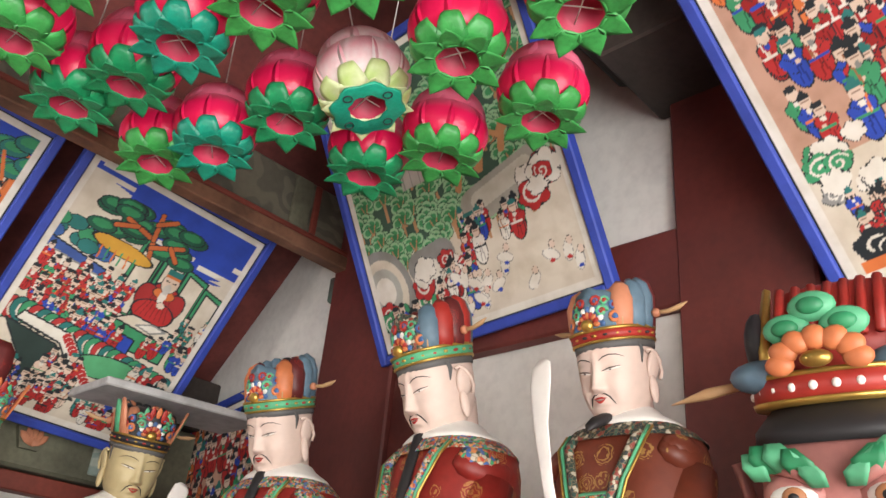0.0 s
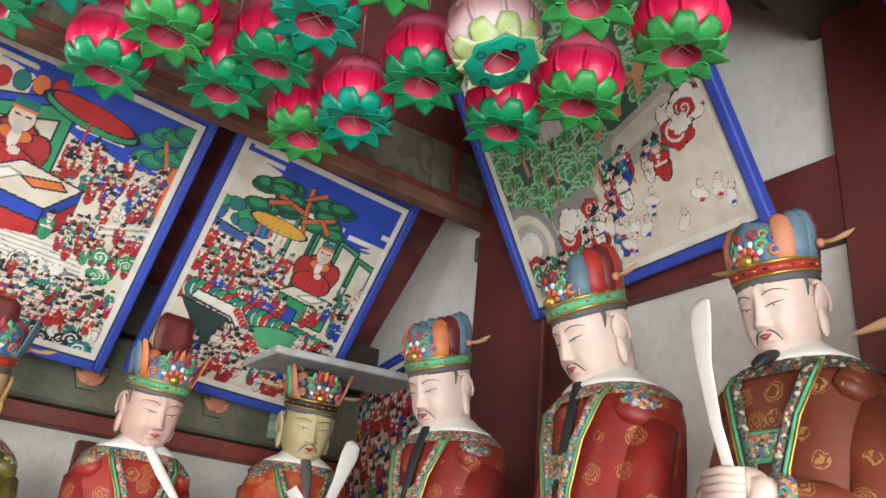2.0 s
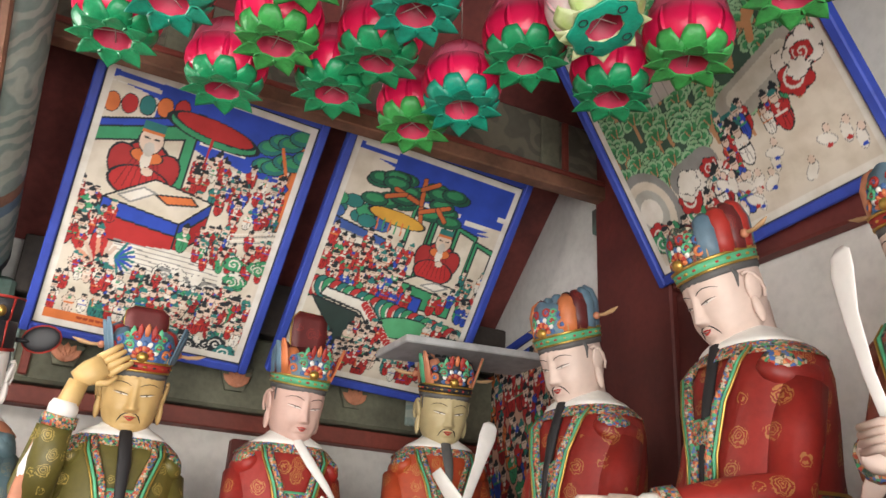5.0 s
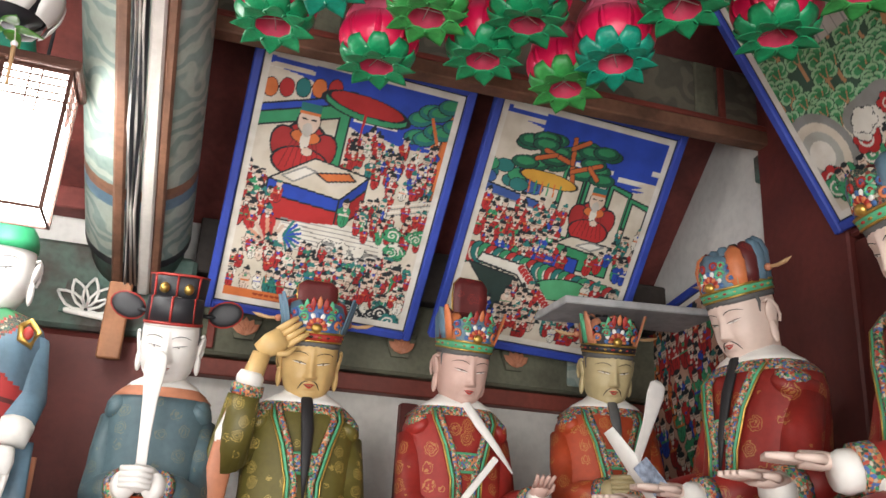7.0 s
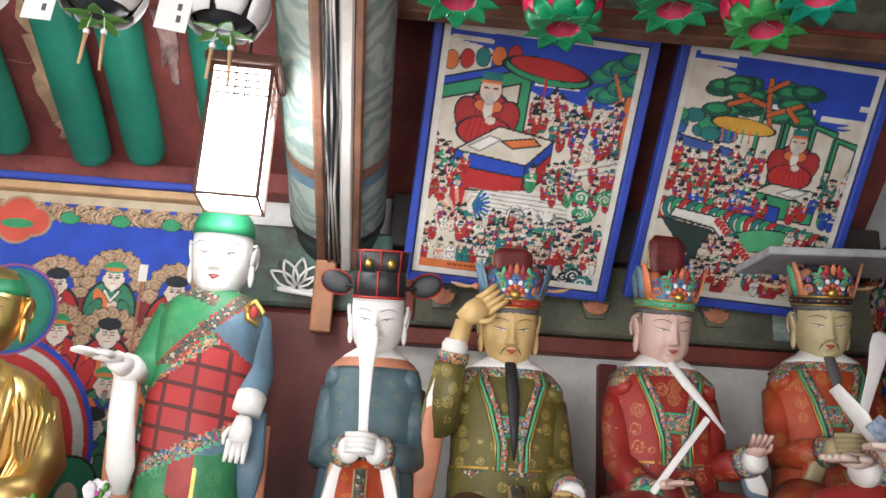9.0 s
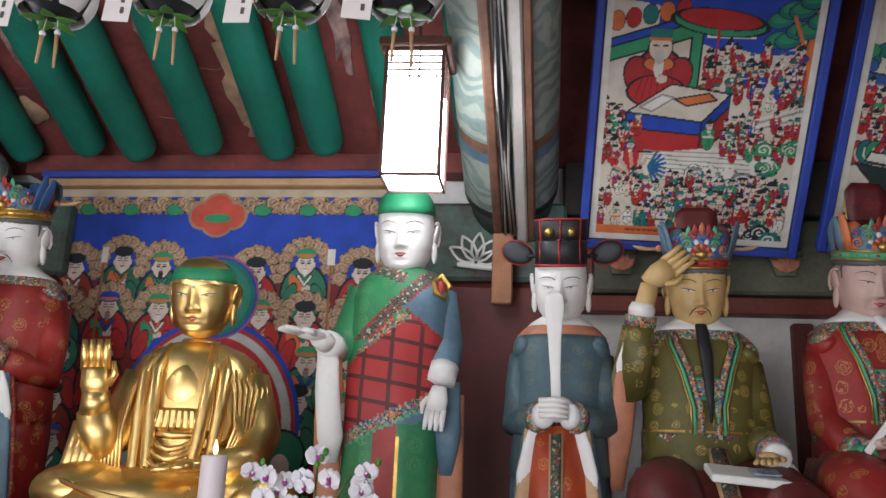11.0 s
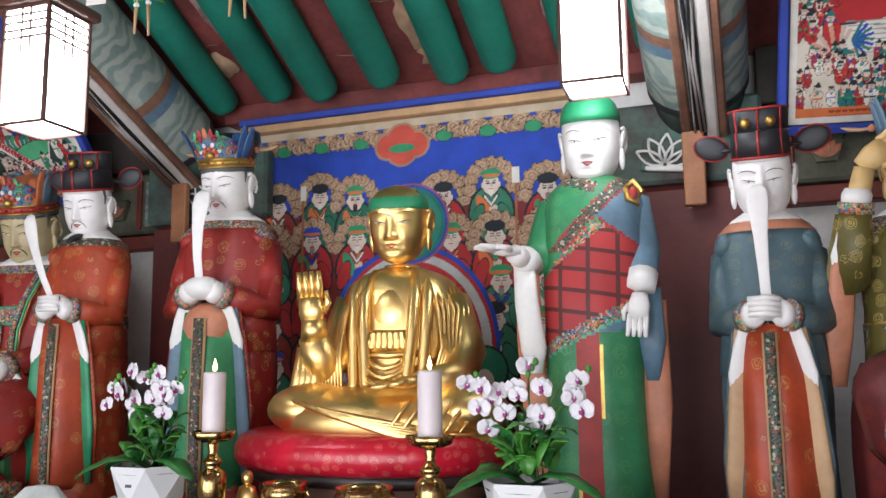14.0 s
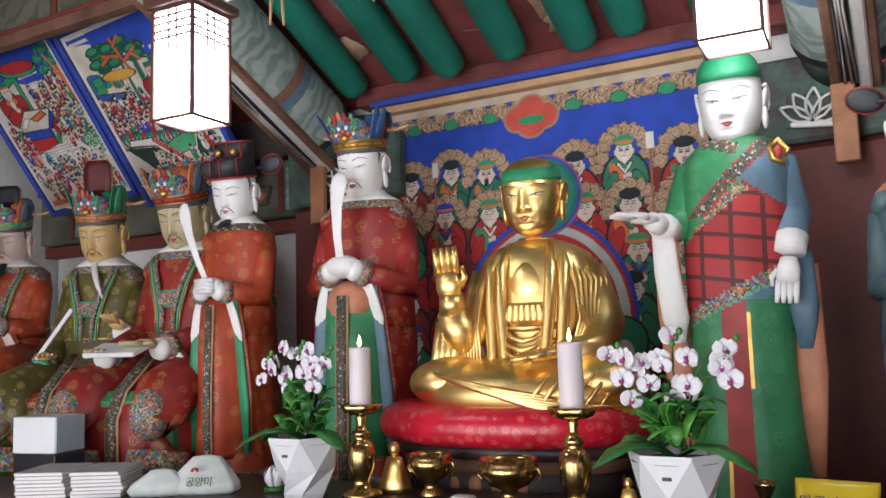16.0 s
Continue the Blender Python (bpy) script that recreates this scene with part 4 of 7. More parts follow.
        p.rect(w * 0.30, h * .82, w * .52, h * .96, (0.45, 0.42, 0.38))
        for k in range(6):
            p.stroke(w * (.31 + .04 * k), h * .82, w * (.31 + .04 * k), h * .96, .004, GRY)
        for k, col in ((0, GRY), (1, CRM), (2, (.4, .4, .36)), (3, WHT)):
            p.ell(w * 0.08, h * 0.34, (.085 - .018 * k) * u, (.10 - .022 * k) * u, col, 20)
        p.stroke(w * 0.28, h * 0.40, w * 0.40, h * 0.42, 0.07 * u, GRY)
        p.stroke(w * 0.60, h * 0.58, w * 0.86, h * 0.66, 0.08 * u, (0.36, 0.35, 0.30))
        p.stroke(w * 0.62, h * 0.60, w * 0.84, h * 0.67, 0.04 * u, (0.52, 0.50, 0.42))
        p.clouds(w * 0.06, h * 0.13, w * 0.30, h * 0.24, 9, 0.026 * u, (GRN, WHT, RED))
        p.clouds(w * 0.22, h * 0.24, w * 0.52, h * 0.40, 13, 0.028 * u, (WHT, RED, GRN, WHT))
        p.clouds(w * 0.82, h * 0.50, w * 0.95, h * 0.62, 6, 0.032 * u, (WHT, RED, WHT))
        p.crowd(w * 0.50, h * 0.36, w * 0.80, h * 0.52, 14, 0.030 * u, robes)
        p.crowd(w * 0.34, h * 0.16, w * 0.52, h * 0.34, 9, 0.030 * u, robes)
        p.crowd(w * 0.06, h * 0.08, w * 0.24, h * 0.16, 5, 0.034 * u, robes)
        for _ in range(15):
            x, y = r.uniform(w * 0.42, w * 0.95), r.uniform(h * 0.06, h * 0.3)
            p.ell(x, y, 0.010 * u, 0.019 * u, WHT, r.uniform(-80, 80), GRY)
            p.ell(x + .008 * u, y + 0.019 * u, 0.007 * u, 0.008 * u, FLESH, 0, BLK)
            p.ell(x, y - 0.012 * u, 0.006 * u, 0.004 * u, r.choice((RED, BLU, WHT)))
    else:                          # officials in red above clouds, fire and torments
        full, h = h, h * 0.68
        p.C[p.Y > h * 0.40] = (0.50, 0.30, 0.22)
        p.crowd(w * 0.06, h * 0.48, w * 0.98, full, 150, 0.040 * u, (RED, RED, GRN, BLU, RED, ORG, (0.3, 0.02, 0.02)))
        p.clouds(w * 0.05, h * 0.38, w * 0.95, h * 0.45, 26, 0.028 * u, (GRN, GRN, WHT))
        p.clouds(w * 0.05, h * 0.25, w * 0.9, h * 0.36, 20, 0.028 * u, (GRY, WHT, RED))
        p.crowd(w * 0.08, h * 0.10, w * 0.95, h * 0.27, 70, 0.03 * u, (RED, WHT, GRN, FLESH, BLU, FLESH, RED))
        p.clouds(w * 0.05, h * 0.085, w * 0.95, h * 0.11, 16, 0.03 * u, (BLK, WHT))
        p.rect(w * 0.06, 0, w * 0.9, h * 0.075, ORG)
    p.border(((0.022, WHT), (0.004, BLK)))
    return p


def hanging_painting(w, h, kind, seed, m, label):
    f = 0.026
    ob = thing("hanging_painting", None, m, label, "painting")
    me = court_picture(w - 2 * f, h - 2 * f, seed, kind).mesh("canvas")
    part("canvas", me, ob, "", Matrix.Translation((0, -0.012, f)))
    bk = Mesh()
    bk.box((0, 0.0, h / 2), (w - 0.01, 0.016, h - 0.01), "dark_wood")
    part("backing_board", bk, ob)
    for x in (-w / 2 + f / 2, w / 2 - f / 2):
        fb = Mesh()
        fb.box((x, -0.008, h / 2), (f, 0.036, h), "frame_blue")
        part("frame_bar", fb, ob)
    for z in (f / 2, h - f / 2):
        fb = Mesh()
        fb.box((0, -0.008, z), (w - 2 * f, 0.034, f), "frame_blue")
        part("frame_bar", fb, ob)
    return ob


def leaning(x, y0, z0, lean, rz=0.0, roll=0.0):
    """Bottom edge at the place, its top leaning out into the hall."""
    return Matrix.Translation((x, y0, z0)) @ (rot('Z', rz) @ rot('X', lean) @ rot('Y', roll)).to_4x4()


LEAN = 34.9
hanging_painting(0.65, 0.82, "court", 3, leaning(0.238, 2.82, 2.098, LEAN, 0, 2.8), "blue-framed painting of a judge's court above red crowds")
hanging_painting(0.65, 0.825, "screen", 5, leaning(0.943, 2.82, 2.09, LEAN, 0, 3.0), "blue-framed painting of a judge before a folding screen")
hanging_painting(0.64, 0.82, "screen", 8, leaning(-2.83, 2.82, 2.11, LEAN, 0, -4.0), "blue-framed painting of crowds, clouds and green mountains")
hanging_painting(0.64, 0.82, "court", 13, leaning(-3.50, 2.82, 2.13, LEAN, 0, -4.0), "blue-framed painting of red courtyard and figures")
hanging_painting(0.78, 0.86, "hills", 21, leaning(1.49, 1.565, 2.325, 27, -90, -3), "blue-framed painting of green wooded hills and pale sands")
hanging_painting(0.66, 0.92, "officials", 34, leaning(1.49, 0.395, 2.25, 36, -90, -9), "blue-framed painting of red-robed officials above clouds")
hanging_painting(0.76, 0.96, "officials", 55, leaning(1.52, 2.55, 1.38, 1.0, -90, -9), "blue-framed painting standing low against the gable wall")


def altar_picture(w, h):
    p = Picture(w, h, 0.0029, TEAL, 77)
    r = p.r
    p.C[:] = (0.20, 0.03, 0.03)
    p.rect(0, h * 0.74, w, h, BLU)
    cloud = (0.36, 0.23, 0.14)
    # rows of attendants, plain robed shapes with pale heads
    for row, (y, s, n) in enumerate(((0.70, 0.080, 7), (0.58, 0.084, 7), (0.46, 0.086, 7), (0.33, 0.09, 7), (0.20, 0.094, 6), (0.06, 0.096, 6))):
        for i in range(n):
            x = w * (i + 0.5 + 0.14 * r.uniform(-1, 1)) / n
            yy = h * y + r.uniform(-0.02, 0.02)
            if abs(x - w / 2) < w * 0.10 and row < 4:
                continue
            if row < 2:
                for k in range(9):
                    p.swirl(x + 0.078 * math.cos(k * 0.393), yy + 0.085 + 0.09 * math.sin(k * 0.393), 0.024, cloud, (0.52, 0.36, 0.24))
            c = r.choice((RED, (.03, .14, .09), RED, RED, (0.28, 0.04, 0.03), (0.05, 0.2, 0.12)))
            p.ell(x, yy, s * 0.95, s * 1.15, c, r.uniform(-10, 10), BLK)
            p.ell(x - s * 0.35, yy + 0.02, s * 0.22, s * 0.6, r.choice((GRN, RED, BLU, ORG)), r.uniform(10, 40))
            p.ell(x, yy, s * 0.10, s * 0.85, r.choice((WHT, ORG, CRM)), r.uniform(-20, 20))
            p.ell(x + s * 0.1, yy + 0.2 * s, s * 0.2, s * 0.14, FLESH)
            if r.random() < 0.07:
                p.ell(x, yy + s * 1.3, s * 0.75, s * 0.75, (0.05, 0.23, 0.14), 0, BLK)
            p.ell(x, yy + s * 1.25, s * 0.37, s * 0.47, (0.66, 0.55, 0.47), 0, BLK)
            p.ell(x, yy + s * 0.92, s * 0.12, s * 0.2, r.choice((GRY, BLK, WHT, (0.66, 0.55, 0.47))))
            for k in (-1, 1):
                p.stroke(x + k * s * .22, yy + s * 1.40, x + k * s * .07, yy + s * 1.38, .0032, BLK)
                p.stroke(x + k * s * .20, yy + s * 1.29, x + k * s * .07, yy + s * 1.29, .0038, BLK)
                p.ell(x + k * s * .37, yy + s * 1.22, s * .06, s * .12, (.66, .55, .47))
                p.stroke(x + k * s * .5, yy - s * .9, x + k * s * .28, yy + s * .1, .0035, BLK)
                p.ell(x + k * s * .62, yy - s * .2, s * .26, s * .62, c, k * 20, BLK)
            p.stroke(x, yy + s * 1.30, x + s * .03, yy + s * 1.16, .003, (.35, .2, .15))
            p.stroke(x - s * .08, yy + s * 1.05, x + s * .08, yy + s * 1.05, .004, (.5, .05, .04))
            p.poly([(x - s * .36, yy + s * .75), (x, yy + s * .25), (x + s * .36, yy + s * .75), (x + s * .24, yy + s * .8), (x, yy + s * .45), (x - s * .24, yy + s * .8)], r.choice((WHT, GRN, BLU, ORG)), BLK, .003)
            hat = r.choice((BLK, RED, GRN, BLK, BLU))
            p.ell(x, yy + s * 1.70, s * 0.44, s * 0.24, hat)
            if hat != BLK:
                p.ell(x, yy + s * 1.62, s * 0.42, s * 0.07, ORG)
    for x in (0.17, 0.845):
        p.stroke(w * x, h * 0.45, w * x, h * 0.80, 0.009, BRN)
        p.rect(w * x - 0.012, h * 0.79, w * x + 0.012, h * 0.835, WHT)
    # great halo and body halo behind the seated figure
    for k, c in ((1.0, BLU), (0.95, RED), (0.91, (0.5, 0.52, 0.5))):
        p.ell(w / 2 + 0.03, h * 0.36, 0.32 * k, 0.36 * k, c)
    p.ell(w / 2 + 0.03, h * 0.36, 0.26, 0.30, RED)
    for k, c in ((1.0, (0.3, 0.1, 0.2)), (0.95, BLU), (0.90, TEAL), (0.8, (0.04, 0.23, 0.15))):
        p.ell(w / 2 + 0.03, h * 0.70, 0.145 * k, 0.145 * k, c)
    p.ell(w * 0.745, h * 0.30, 0.075, 0.075, (0.04, 0.22, 0.13), 0, BLK)
    p.ell(w * 0.745, h * 0.27, 0.032, 0.042, FLESH)
    p.ell(w * 0.745, h * 0.17, 0.05, 0.06, CRM)
    # scalloped cloud valance and red medallion
    for i in range(15):
        x = w * (i + 0.5) / 15
        big = i % 2
        for k in range(5):
            p.swirl(x + (k - 2) * 0.022, h - 0.045 - (0.02 if k in (1, 2, 3) else 0), 0.026, cloud, (0.55, 0.40, 0.26))
        if big:
            p.ell(x, h - 0.075, 0.03, 0.02, GRN, 0, BLK)
    p.rect(0, h - 0.028, w, h, (0.5, 0.42, 0.3))
    for dx, dy, q in ((0, -0.11, 0.055), (-0.055, -0.095, 0.045), (0.055, -0.095, 0.045), (0, -0.075, 0.055)):
        p.ell(w / 2 + dx, h + dy, q * 1.15, q * 1.15, cloud)
    for dx, dy, q in ((0, -0.11, 0.055), (-0.055, -0.095, 0.042), (0.055, -0.095, 0.042), (0, -0.075, 0.055)):
        p.ell(w / 2 + dx, h + dy, q, q, (0.55, 0.09, 0.06))
    p.ell(w / 2, h - 0.105, 0.05, 0.016, GRN)
    return p


ap = thing("altar_painting", None, Matrix.Translation((-1.315, 2.9, 1.05)), "large altar painting with blue sky and attendants", "painting")
part("canvas", altar_picture(1.20, 1.27).mesh("canvas"), ap)
bk = Mesh()
bk.box((0, 0.025, 0.635), (1.22, 0.03, 1.28), "dark_wood")
part("backing_board", bk, ap)
slab("trim", (-1.315, 2.885, 2.335), (1.30, 0.05, 0.028), "paint_tan", "pale painted strip over altar painting", "rail")
slab("trim", (-1.315, 2.88, 2.363), (1.30, 0.06, 0.024), "frame_blue", "blue painted strip over altar painting", "rail")
slab("beam_back", (MID, 2.93, 2.41), (1.6, 0.1, 0.07), "ceiling_red", "dark red timber under rafters", "beam")
# shelf corner that stands out before the far painting
slab("shelf", (1.245, 2.625, 2.205), (0.57, 0.25, 0.024), "book_grey", "thin pale grey shelf in the corner", "shelf", kind="", turn=rot('Y', -2.5))

# ---- statues ----


HEAD_Z = (-.050, -.046, -.040, -.028, -.010, .02, .05, .08, .11, .15, .18, .195)
HEAD_W = (.008, .024, .038, .052, .0635, .0715, .0745, .075, .074, .066, .045, .008)
HEAD_F = (.035, .058, .067, .074, .078, .080, .081, .081, .080, .070, .045, .008)
HEAD_B = (.004, .012, .022, .038, .056, .076, .086, .091, .093, .08, .05, .01)
FULL = 2.3             # squareness of the carved face


def relief(x, z):
    """How far the carved features stand out of the plain head, at a place on the face."""
    g = lambda cx, cz, sx, sz: math.exp(-((abs(x) - cx) / sx) ** 2 - ((z - cz) / sz) ** 2)
    d = .0
    if .012 < z < .10:
        t = min(1, max(0, (.09 - z) / .064))
        fade = min(1, (z - .012) / .010)
        d += (.004 + .017 * t ** 1.4) * fade * math.exp(-(x / (.0065 + .0045 * t)) ** 2)
    d += .007 * g(.011, .022, .006, .006)
    d -= .0055 * g(.030, .060, .018, .013)
    d += .0062 * g(.033, .062, .016, .0075)
    d += .0035 * g(.034, .088, .026, .008)
    d += .0060 * g(.0, .0035, .015, .0045) + .0060 * g(.0, -.0065, .012, .0048)
    d -= .003 * g(.0, -.0155, .016, .004)
    d += .0075 * g(.0, -.030, .018, .011)
    d += .0055 * g(.040, .018, .020, .022)
    d -= .0030 * g(.026, -.004, .008, .014)
    return d


def face_y(x, z):
    w, f = np.interp(z, HEAD_Z, HEAD_W), np.interp(z, HEAD_Z, HEAD_F)
    return -float(f * max(0.0, 1 - (abs(x) / w) ** FULL) ** (1 / FULL)) - relief(x, z)


def face(b, M, u, skin, brow="hair_black", stern=0.0, hairline=True, ink="hair_black", lid="eye_white", soft=1.0):
    """Carved head with long-lobed ears and painted features, the mouth at height M."""
    zs = [-.050, -.046] + [-.040 + .003 * i for i in range(51)] + [.12, .135, .15, .165, .18, .19, .195]
    front = [math.pi + math.pi * i / 60 for i in range(61)]
    back = [math.pi * i / 18 for i in range(1, 18)]
    rings = []
    for z in zs:
        w, f, k = (float(np.interp(z, HEAD_Z, h)) for h in (HEAD_W, HEAD_F, HEAD_B))
        ring = []
        for a in front + back:
            ca, sa_ = math.cos(a), math.sin(a)
            x = w * math.copysign(abs(ca) ** (2 / FULL), ca)
            if sa_ <= 0:
                y = -f * abs(sa_) ** (2 / FULL) - soft * relief(x, z) * min(1, abs(sa_) * 2)
            else:
                y = k * sa_
            ring.append((x * u, y * u, M + z * u))
        rings.append(ring)
    b.loft(rings, skin)

    def on(x, z, out=0.0):
        return (x * u, (face_y(x, z) + (1 - soft) * relief(x, z) - out) * u, M + z * u)
    for s in (-1, 1):
        # narrow lowered eyes under a heavy lid, and a thin high brow
        ex = (.014, .022, .031, .040, .050)
        ez = (.0545, .0560, .0575, .0590, .0605)
        b.tube([on(s * x, z, -.0004) for x, z in zip(ex, ez)], [r * u for r in (.0004, .0015, .0018, .0015, .0004)], lid, 8)
        b.ell(on(s * .031, .0574, .0012), (.0024 * u, .0012 * u, .0017 * u), ink, None, 8, 6)
        b.tube([on(s * x, z + .0022 + .0012 * math.sin(math.pi * i / 4), .0008) for i, (x, z) in enumerate(zip(ex, ez))], [r * u for r in (.0006, .0011, .0012, .0011, .0005)], ink, 6)
        b.tube([on(s * x, z, .0003) for x, z in ((.011, .079 - stern), (.021, .0845 - stern * .5), (.034, .0875), (.047, .086), (.058, .080))], [r * u for r in (.0006, .0012, .0013, .0011, .0004)], brow, 6)
        # ear: rim, bowl and long lobe
        b.ell((s * .079 * u, .012 * u, M + .058 * u), (.008 * u, .021 * u, .032 * u), skin, rot('Y', s * 12), 14, 9)
        b.ell((s * .077 * u, .004 * u, M + .012 * u), (.0085 * u, .012 * u, .030 * u), skin, None, 12, 8)
        b.tube([(s * (.080 + .008 * math.sin(t)) * u, (.012 - .020 * math.cos(t * 1.15 + .4)) * u, M + (.058 + .034 * math.cos(t - .5)) * u) for t in (0, .6, 1.2, 1.8, 2.4, 3.0)], .0042 * u, skin, 8)
        if hairline:
            b.blade([(s * .0735 * u, -.020 * u, M + .118 * u), (s * .0755 * u, -.014 * u, M + .092 * u), (s * .074 * u, -.020 * u, M + .066 * u)], (.007 * u, .006 * u, .001 * u), "hair_grey", (0, 1, 0), .004 * u)
    lx = (-.0150, -.0095, -.004, 0, .004, .0095, .0150)
    b.tube([on(x, z, .0) for x, z in zip(lx, (.0026, .0026, .0034, .0028, .0034, .0026, .0026))], [r * u for r in (.0004, .0014, .0021, .0020, .0021, .0014, .0004)], "lip_red", 8)
    b.tube([on(x * .78, z, .0) for x, z in zip(lx, (.0012, -.0022, -.0044, -.005, -.0044, -.0022, .0012))], [r * u for r in (.0004, .0016, .0024, .0027, .0024, .0016, .0004)], "lip_red", 8)
    b.tube([on(x, z, .0014) for x, z in zip(lx, (.0022, .0004, -.0008, -.0010, -.0008, .0004, .0022))], .0005 * u, "hair_black", 5)


def nod(b, start, M, deg, turn=0.0):
    """Bows and turns what was added since 'start' about the neck."""
    m = Matrix.Translation((0, 0, M - .07)) @ (rot('Z', turn) @ rot('X', deg)).to_4x4() @ Matrix.Translation((0, 0, .07 - M))
    b.v[start:] = [tuple(m @ Vector(p)) for p in b.v[start:]]
    return m


def moustache(b, M, u, mat="hair_black"):
    for s in (-1, 1):
        b.tube([(s * x * u, (face_y(x, z) - .0006) * u, M + z * u) for x, z in ((.004, .0115), (.013, .0105), (.021, .004), (.027, -.008), (.029, -.013))], [r * u for r in (.0006, .0016, .0017, .0011, .0003)], mat, 6)


def beard(b, c, u, mat, length, width=.016, lean=0.0):
    """Hangs plumb from the chin c, clear of the chest."""
    c = Vector(c)
    y = min(c.y - .012 * u, -.135 * u)
    b.tube([c + Vector((0, .008 * u, .008 * u)), c + Vector((0, -.008 * u, -.010 * u)), (lean * .3, (c.y + y) / 2 - .006 * u, c.z - .012 * u - length * .3), (lean * .65, y, c.z - .012 * u - length * .65), (lean, y - .012 * u, c.z - .012 * u - length)],
           [.010 * u, width * u, width * 1.05 * u, width * .75 * u, .003 * u], mat, 12, .6, (0, 1, 0))


def crown(b, M, u, band="paint_mint", fins=("paint_slate", "paint_orange"), cap="paint_red", tall=0.0, pin=True, rear=0.0, lobes=None, plate="paint_slate", flare=.04, blades=True):
    """Painted judge's crown: banded brim, scrolled front plate, ribbed lobes round the back, and a raised panel where it is tall."""
    def ring(z0, z1, r0, r1, mat):
        b.body([(M + z0 * u, .078 * r0 * u, .087 * r0 * u, .006 * u), (M + z1 * u, .078 * r1 * u, .087 * r1 * u, .006 * u)], mat, 32)
    ring(.100, .116, .99, 1.01, "hair_grey")
    ring(.115, .120, 1.05, 1.06, "gilt")
    ring(.120, .138, 1.04, 1.07, band)
    ring(.138, .144, 1.09, 1.10, "gilt")
    for i in range(22):
        a = 2 * math.pi * i / 22
        b.ell((.0815 * u * math.cos(a), .006 * u + .091 * u * math.sin(a), M + .129 * u), (.0065 * u, .0065 * u, .0035 * u), ("paint_red", "gilt")[i % 2] if band != "paint_red" else ("paint_black", "gilt")[i % 2], None, 8, 6)
    b.body([(M + .142 * u, .076 * u, .084 * u, .008 * u), (M + .19 * u, .080 * u, .080 * u, .016 * u), (M + .215 * u, .066 * u, .062 * u, .024 * u), (M + .228 * u, .03 * u, .03 * u, .028 * u)], cap, 22)
    # ribbed lobes from the temples round the back
    cols = lobes or (fins[1], cap, fins[0], fins[0], cap, fins[0])
    n = 12
    for i in range(n):
        a = radians(-90 + 52 + 256 * i / (n - 1))
        k = min(i, n - 1 - i)
        h = (.078 if blades else .098) + .016 * min(k, 3) / 3
        pts = []
        for t in (0, .3, .6, .85, 1):
            r = 1.0 + flare * 1.6 * t - .9 * max(0, t - .72)
            pts.append((.074 * r * u * math.cos(a), (.008 + .018 * t + rear * t) * u + .082 * r * u * math.sin(a), M + (.142 + h * t) * u))
        b.tube(pts, [q * u for q in (.021, .0235, .0245, .023, .010)], cols[k % len(cols)], 12, .7, (math.cos(a), math.sin(a), 0))
        if k < 3:
            b.tube([(p[0] * 1.11, (p[1] - .012 * u) * 1.0, p[2]) for p in pts[:4]], .0026 * u, "paint_tan", 6)

    def at(deg, h, out=0.0):
        """A place on the front plate."""
        a = radians(-90 + deg)
        r = 1.03 + (2.2 * flare if blades else -.20) * h / .08
        return Vector(((.078 * r + out) * u * math.cos(a), .004 * u + (.087 * r + out) * u * math.sin(a), M + (.143 + h) * u))

    def edge(deg):
        return (.072 if blades else .088) - .034 * (deg / 60) ** 2 + .006 * abs(math.cos(radians(deg * 4.5)))
    rows = [[at(d, edge(d) * t, out) for d in range(-60, 61, 6)] for t, out in ((0, 0), (.35, 0), (.7, 0), (1, 0), (1, -.007), (.5, -.007), (0, -.007))]
    b.loft(rows, plate, (False, False), closed=False)

    def scroll(deg, h, r, mat, way=1):
        c = at(deg, h, .002)
        side = (at(deg + 2, h) - at(deg - 2, h)).normalized()
        up = (at(deg, h + .004) - at(deg, h - .004)).normalized()
        pts = [c + (side * way * math.cos(t) + up * math.sin(t)) * (r * u * (1 - t / 10.5)) for t in (.6 * j for j in range(16))]
        b.tube(pts, [r * .30 * u] * 12 + [r * .26 * u, r * .22 * u, r * .18 * u, r * .1 * u], mat, 7)
    b.ell(at(0, .010, .004), (.015 * u, .010 * u, .013 * u), "gilt", None, 14, 9)
    for j in range(9):
        t = math.pi * j / 8
        for q, (r, wd, mats) in enumerate(((.022, .0055, ("paint_orange", "paint_red")), (.034, .0065, ("paint_blue", "paint_white")))):
            c = at(math.degrees(math.cos(t) * r / .085), .010 + math.sin(t) * r, .0015 - .001 * q)
            b.ell(c, (.0085 * u, .004 * u, wd * u), mats[j % 2], rot('Y', -math.degrees(t)), 9, 6)
    for deg, h, r, mat in ((24, .036, .013, "paint_mint"), (42, .020, .013, "paint_orange"), (44, .046, .011, "paint_blue"), (15, .060, .012, "paint_red"), (30, .058, .010, "paint_mint"), (56, .030, .010, "paint_red")):
        for s in (-1, 1):
            scroll(s * deg, h, r, mat, s)
            b.ell(at(s * deg, h, .0), (r * .75 * u, .004 * u, r * .75 * u), ("paint_red", "paint_blue")[mat in ("paint_orange", "paint_red")], None, 8, 6)
    for deg, mat in () if not blades else ((0, "paint_orange"), (11, "paint_red"), (-11, "paint_red"), (22, "paint_mint"), (-22, "paint_mint")):
        p = [at(deg, edge(deg) + q, .002) for q in (-.016, -.004, .008, .017)]
        b.blade(p, [q * u for q in (.004, .0075, .006, .001)], mat, (1, 0, 0), .006 * u, .2)
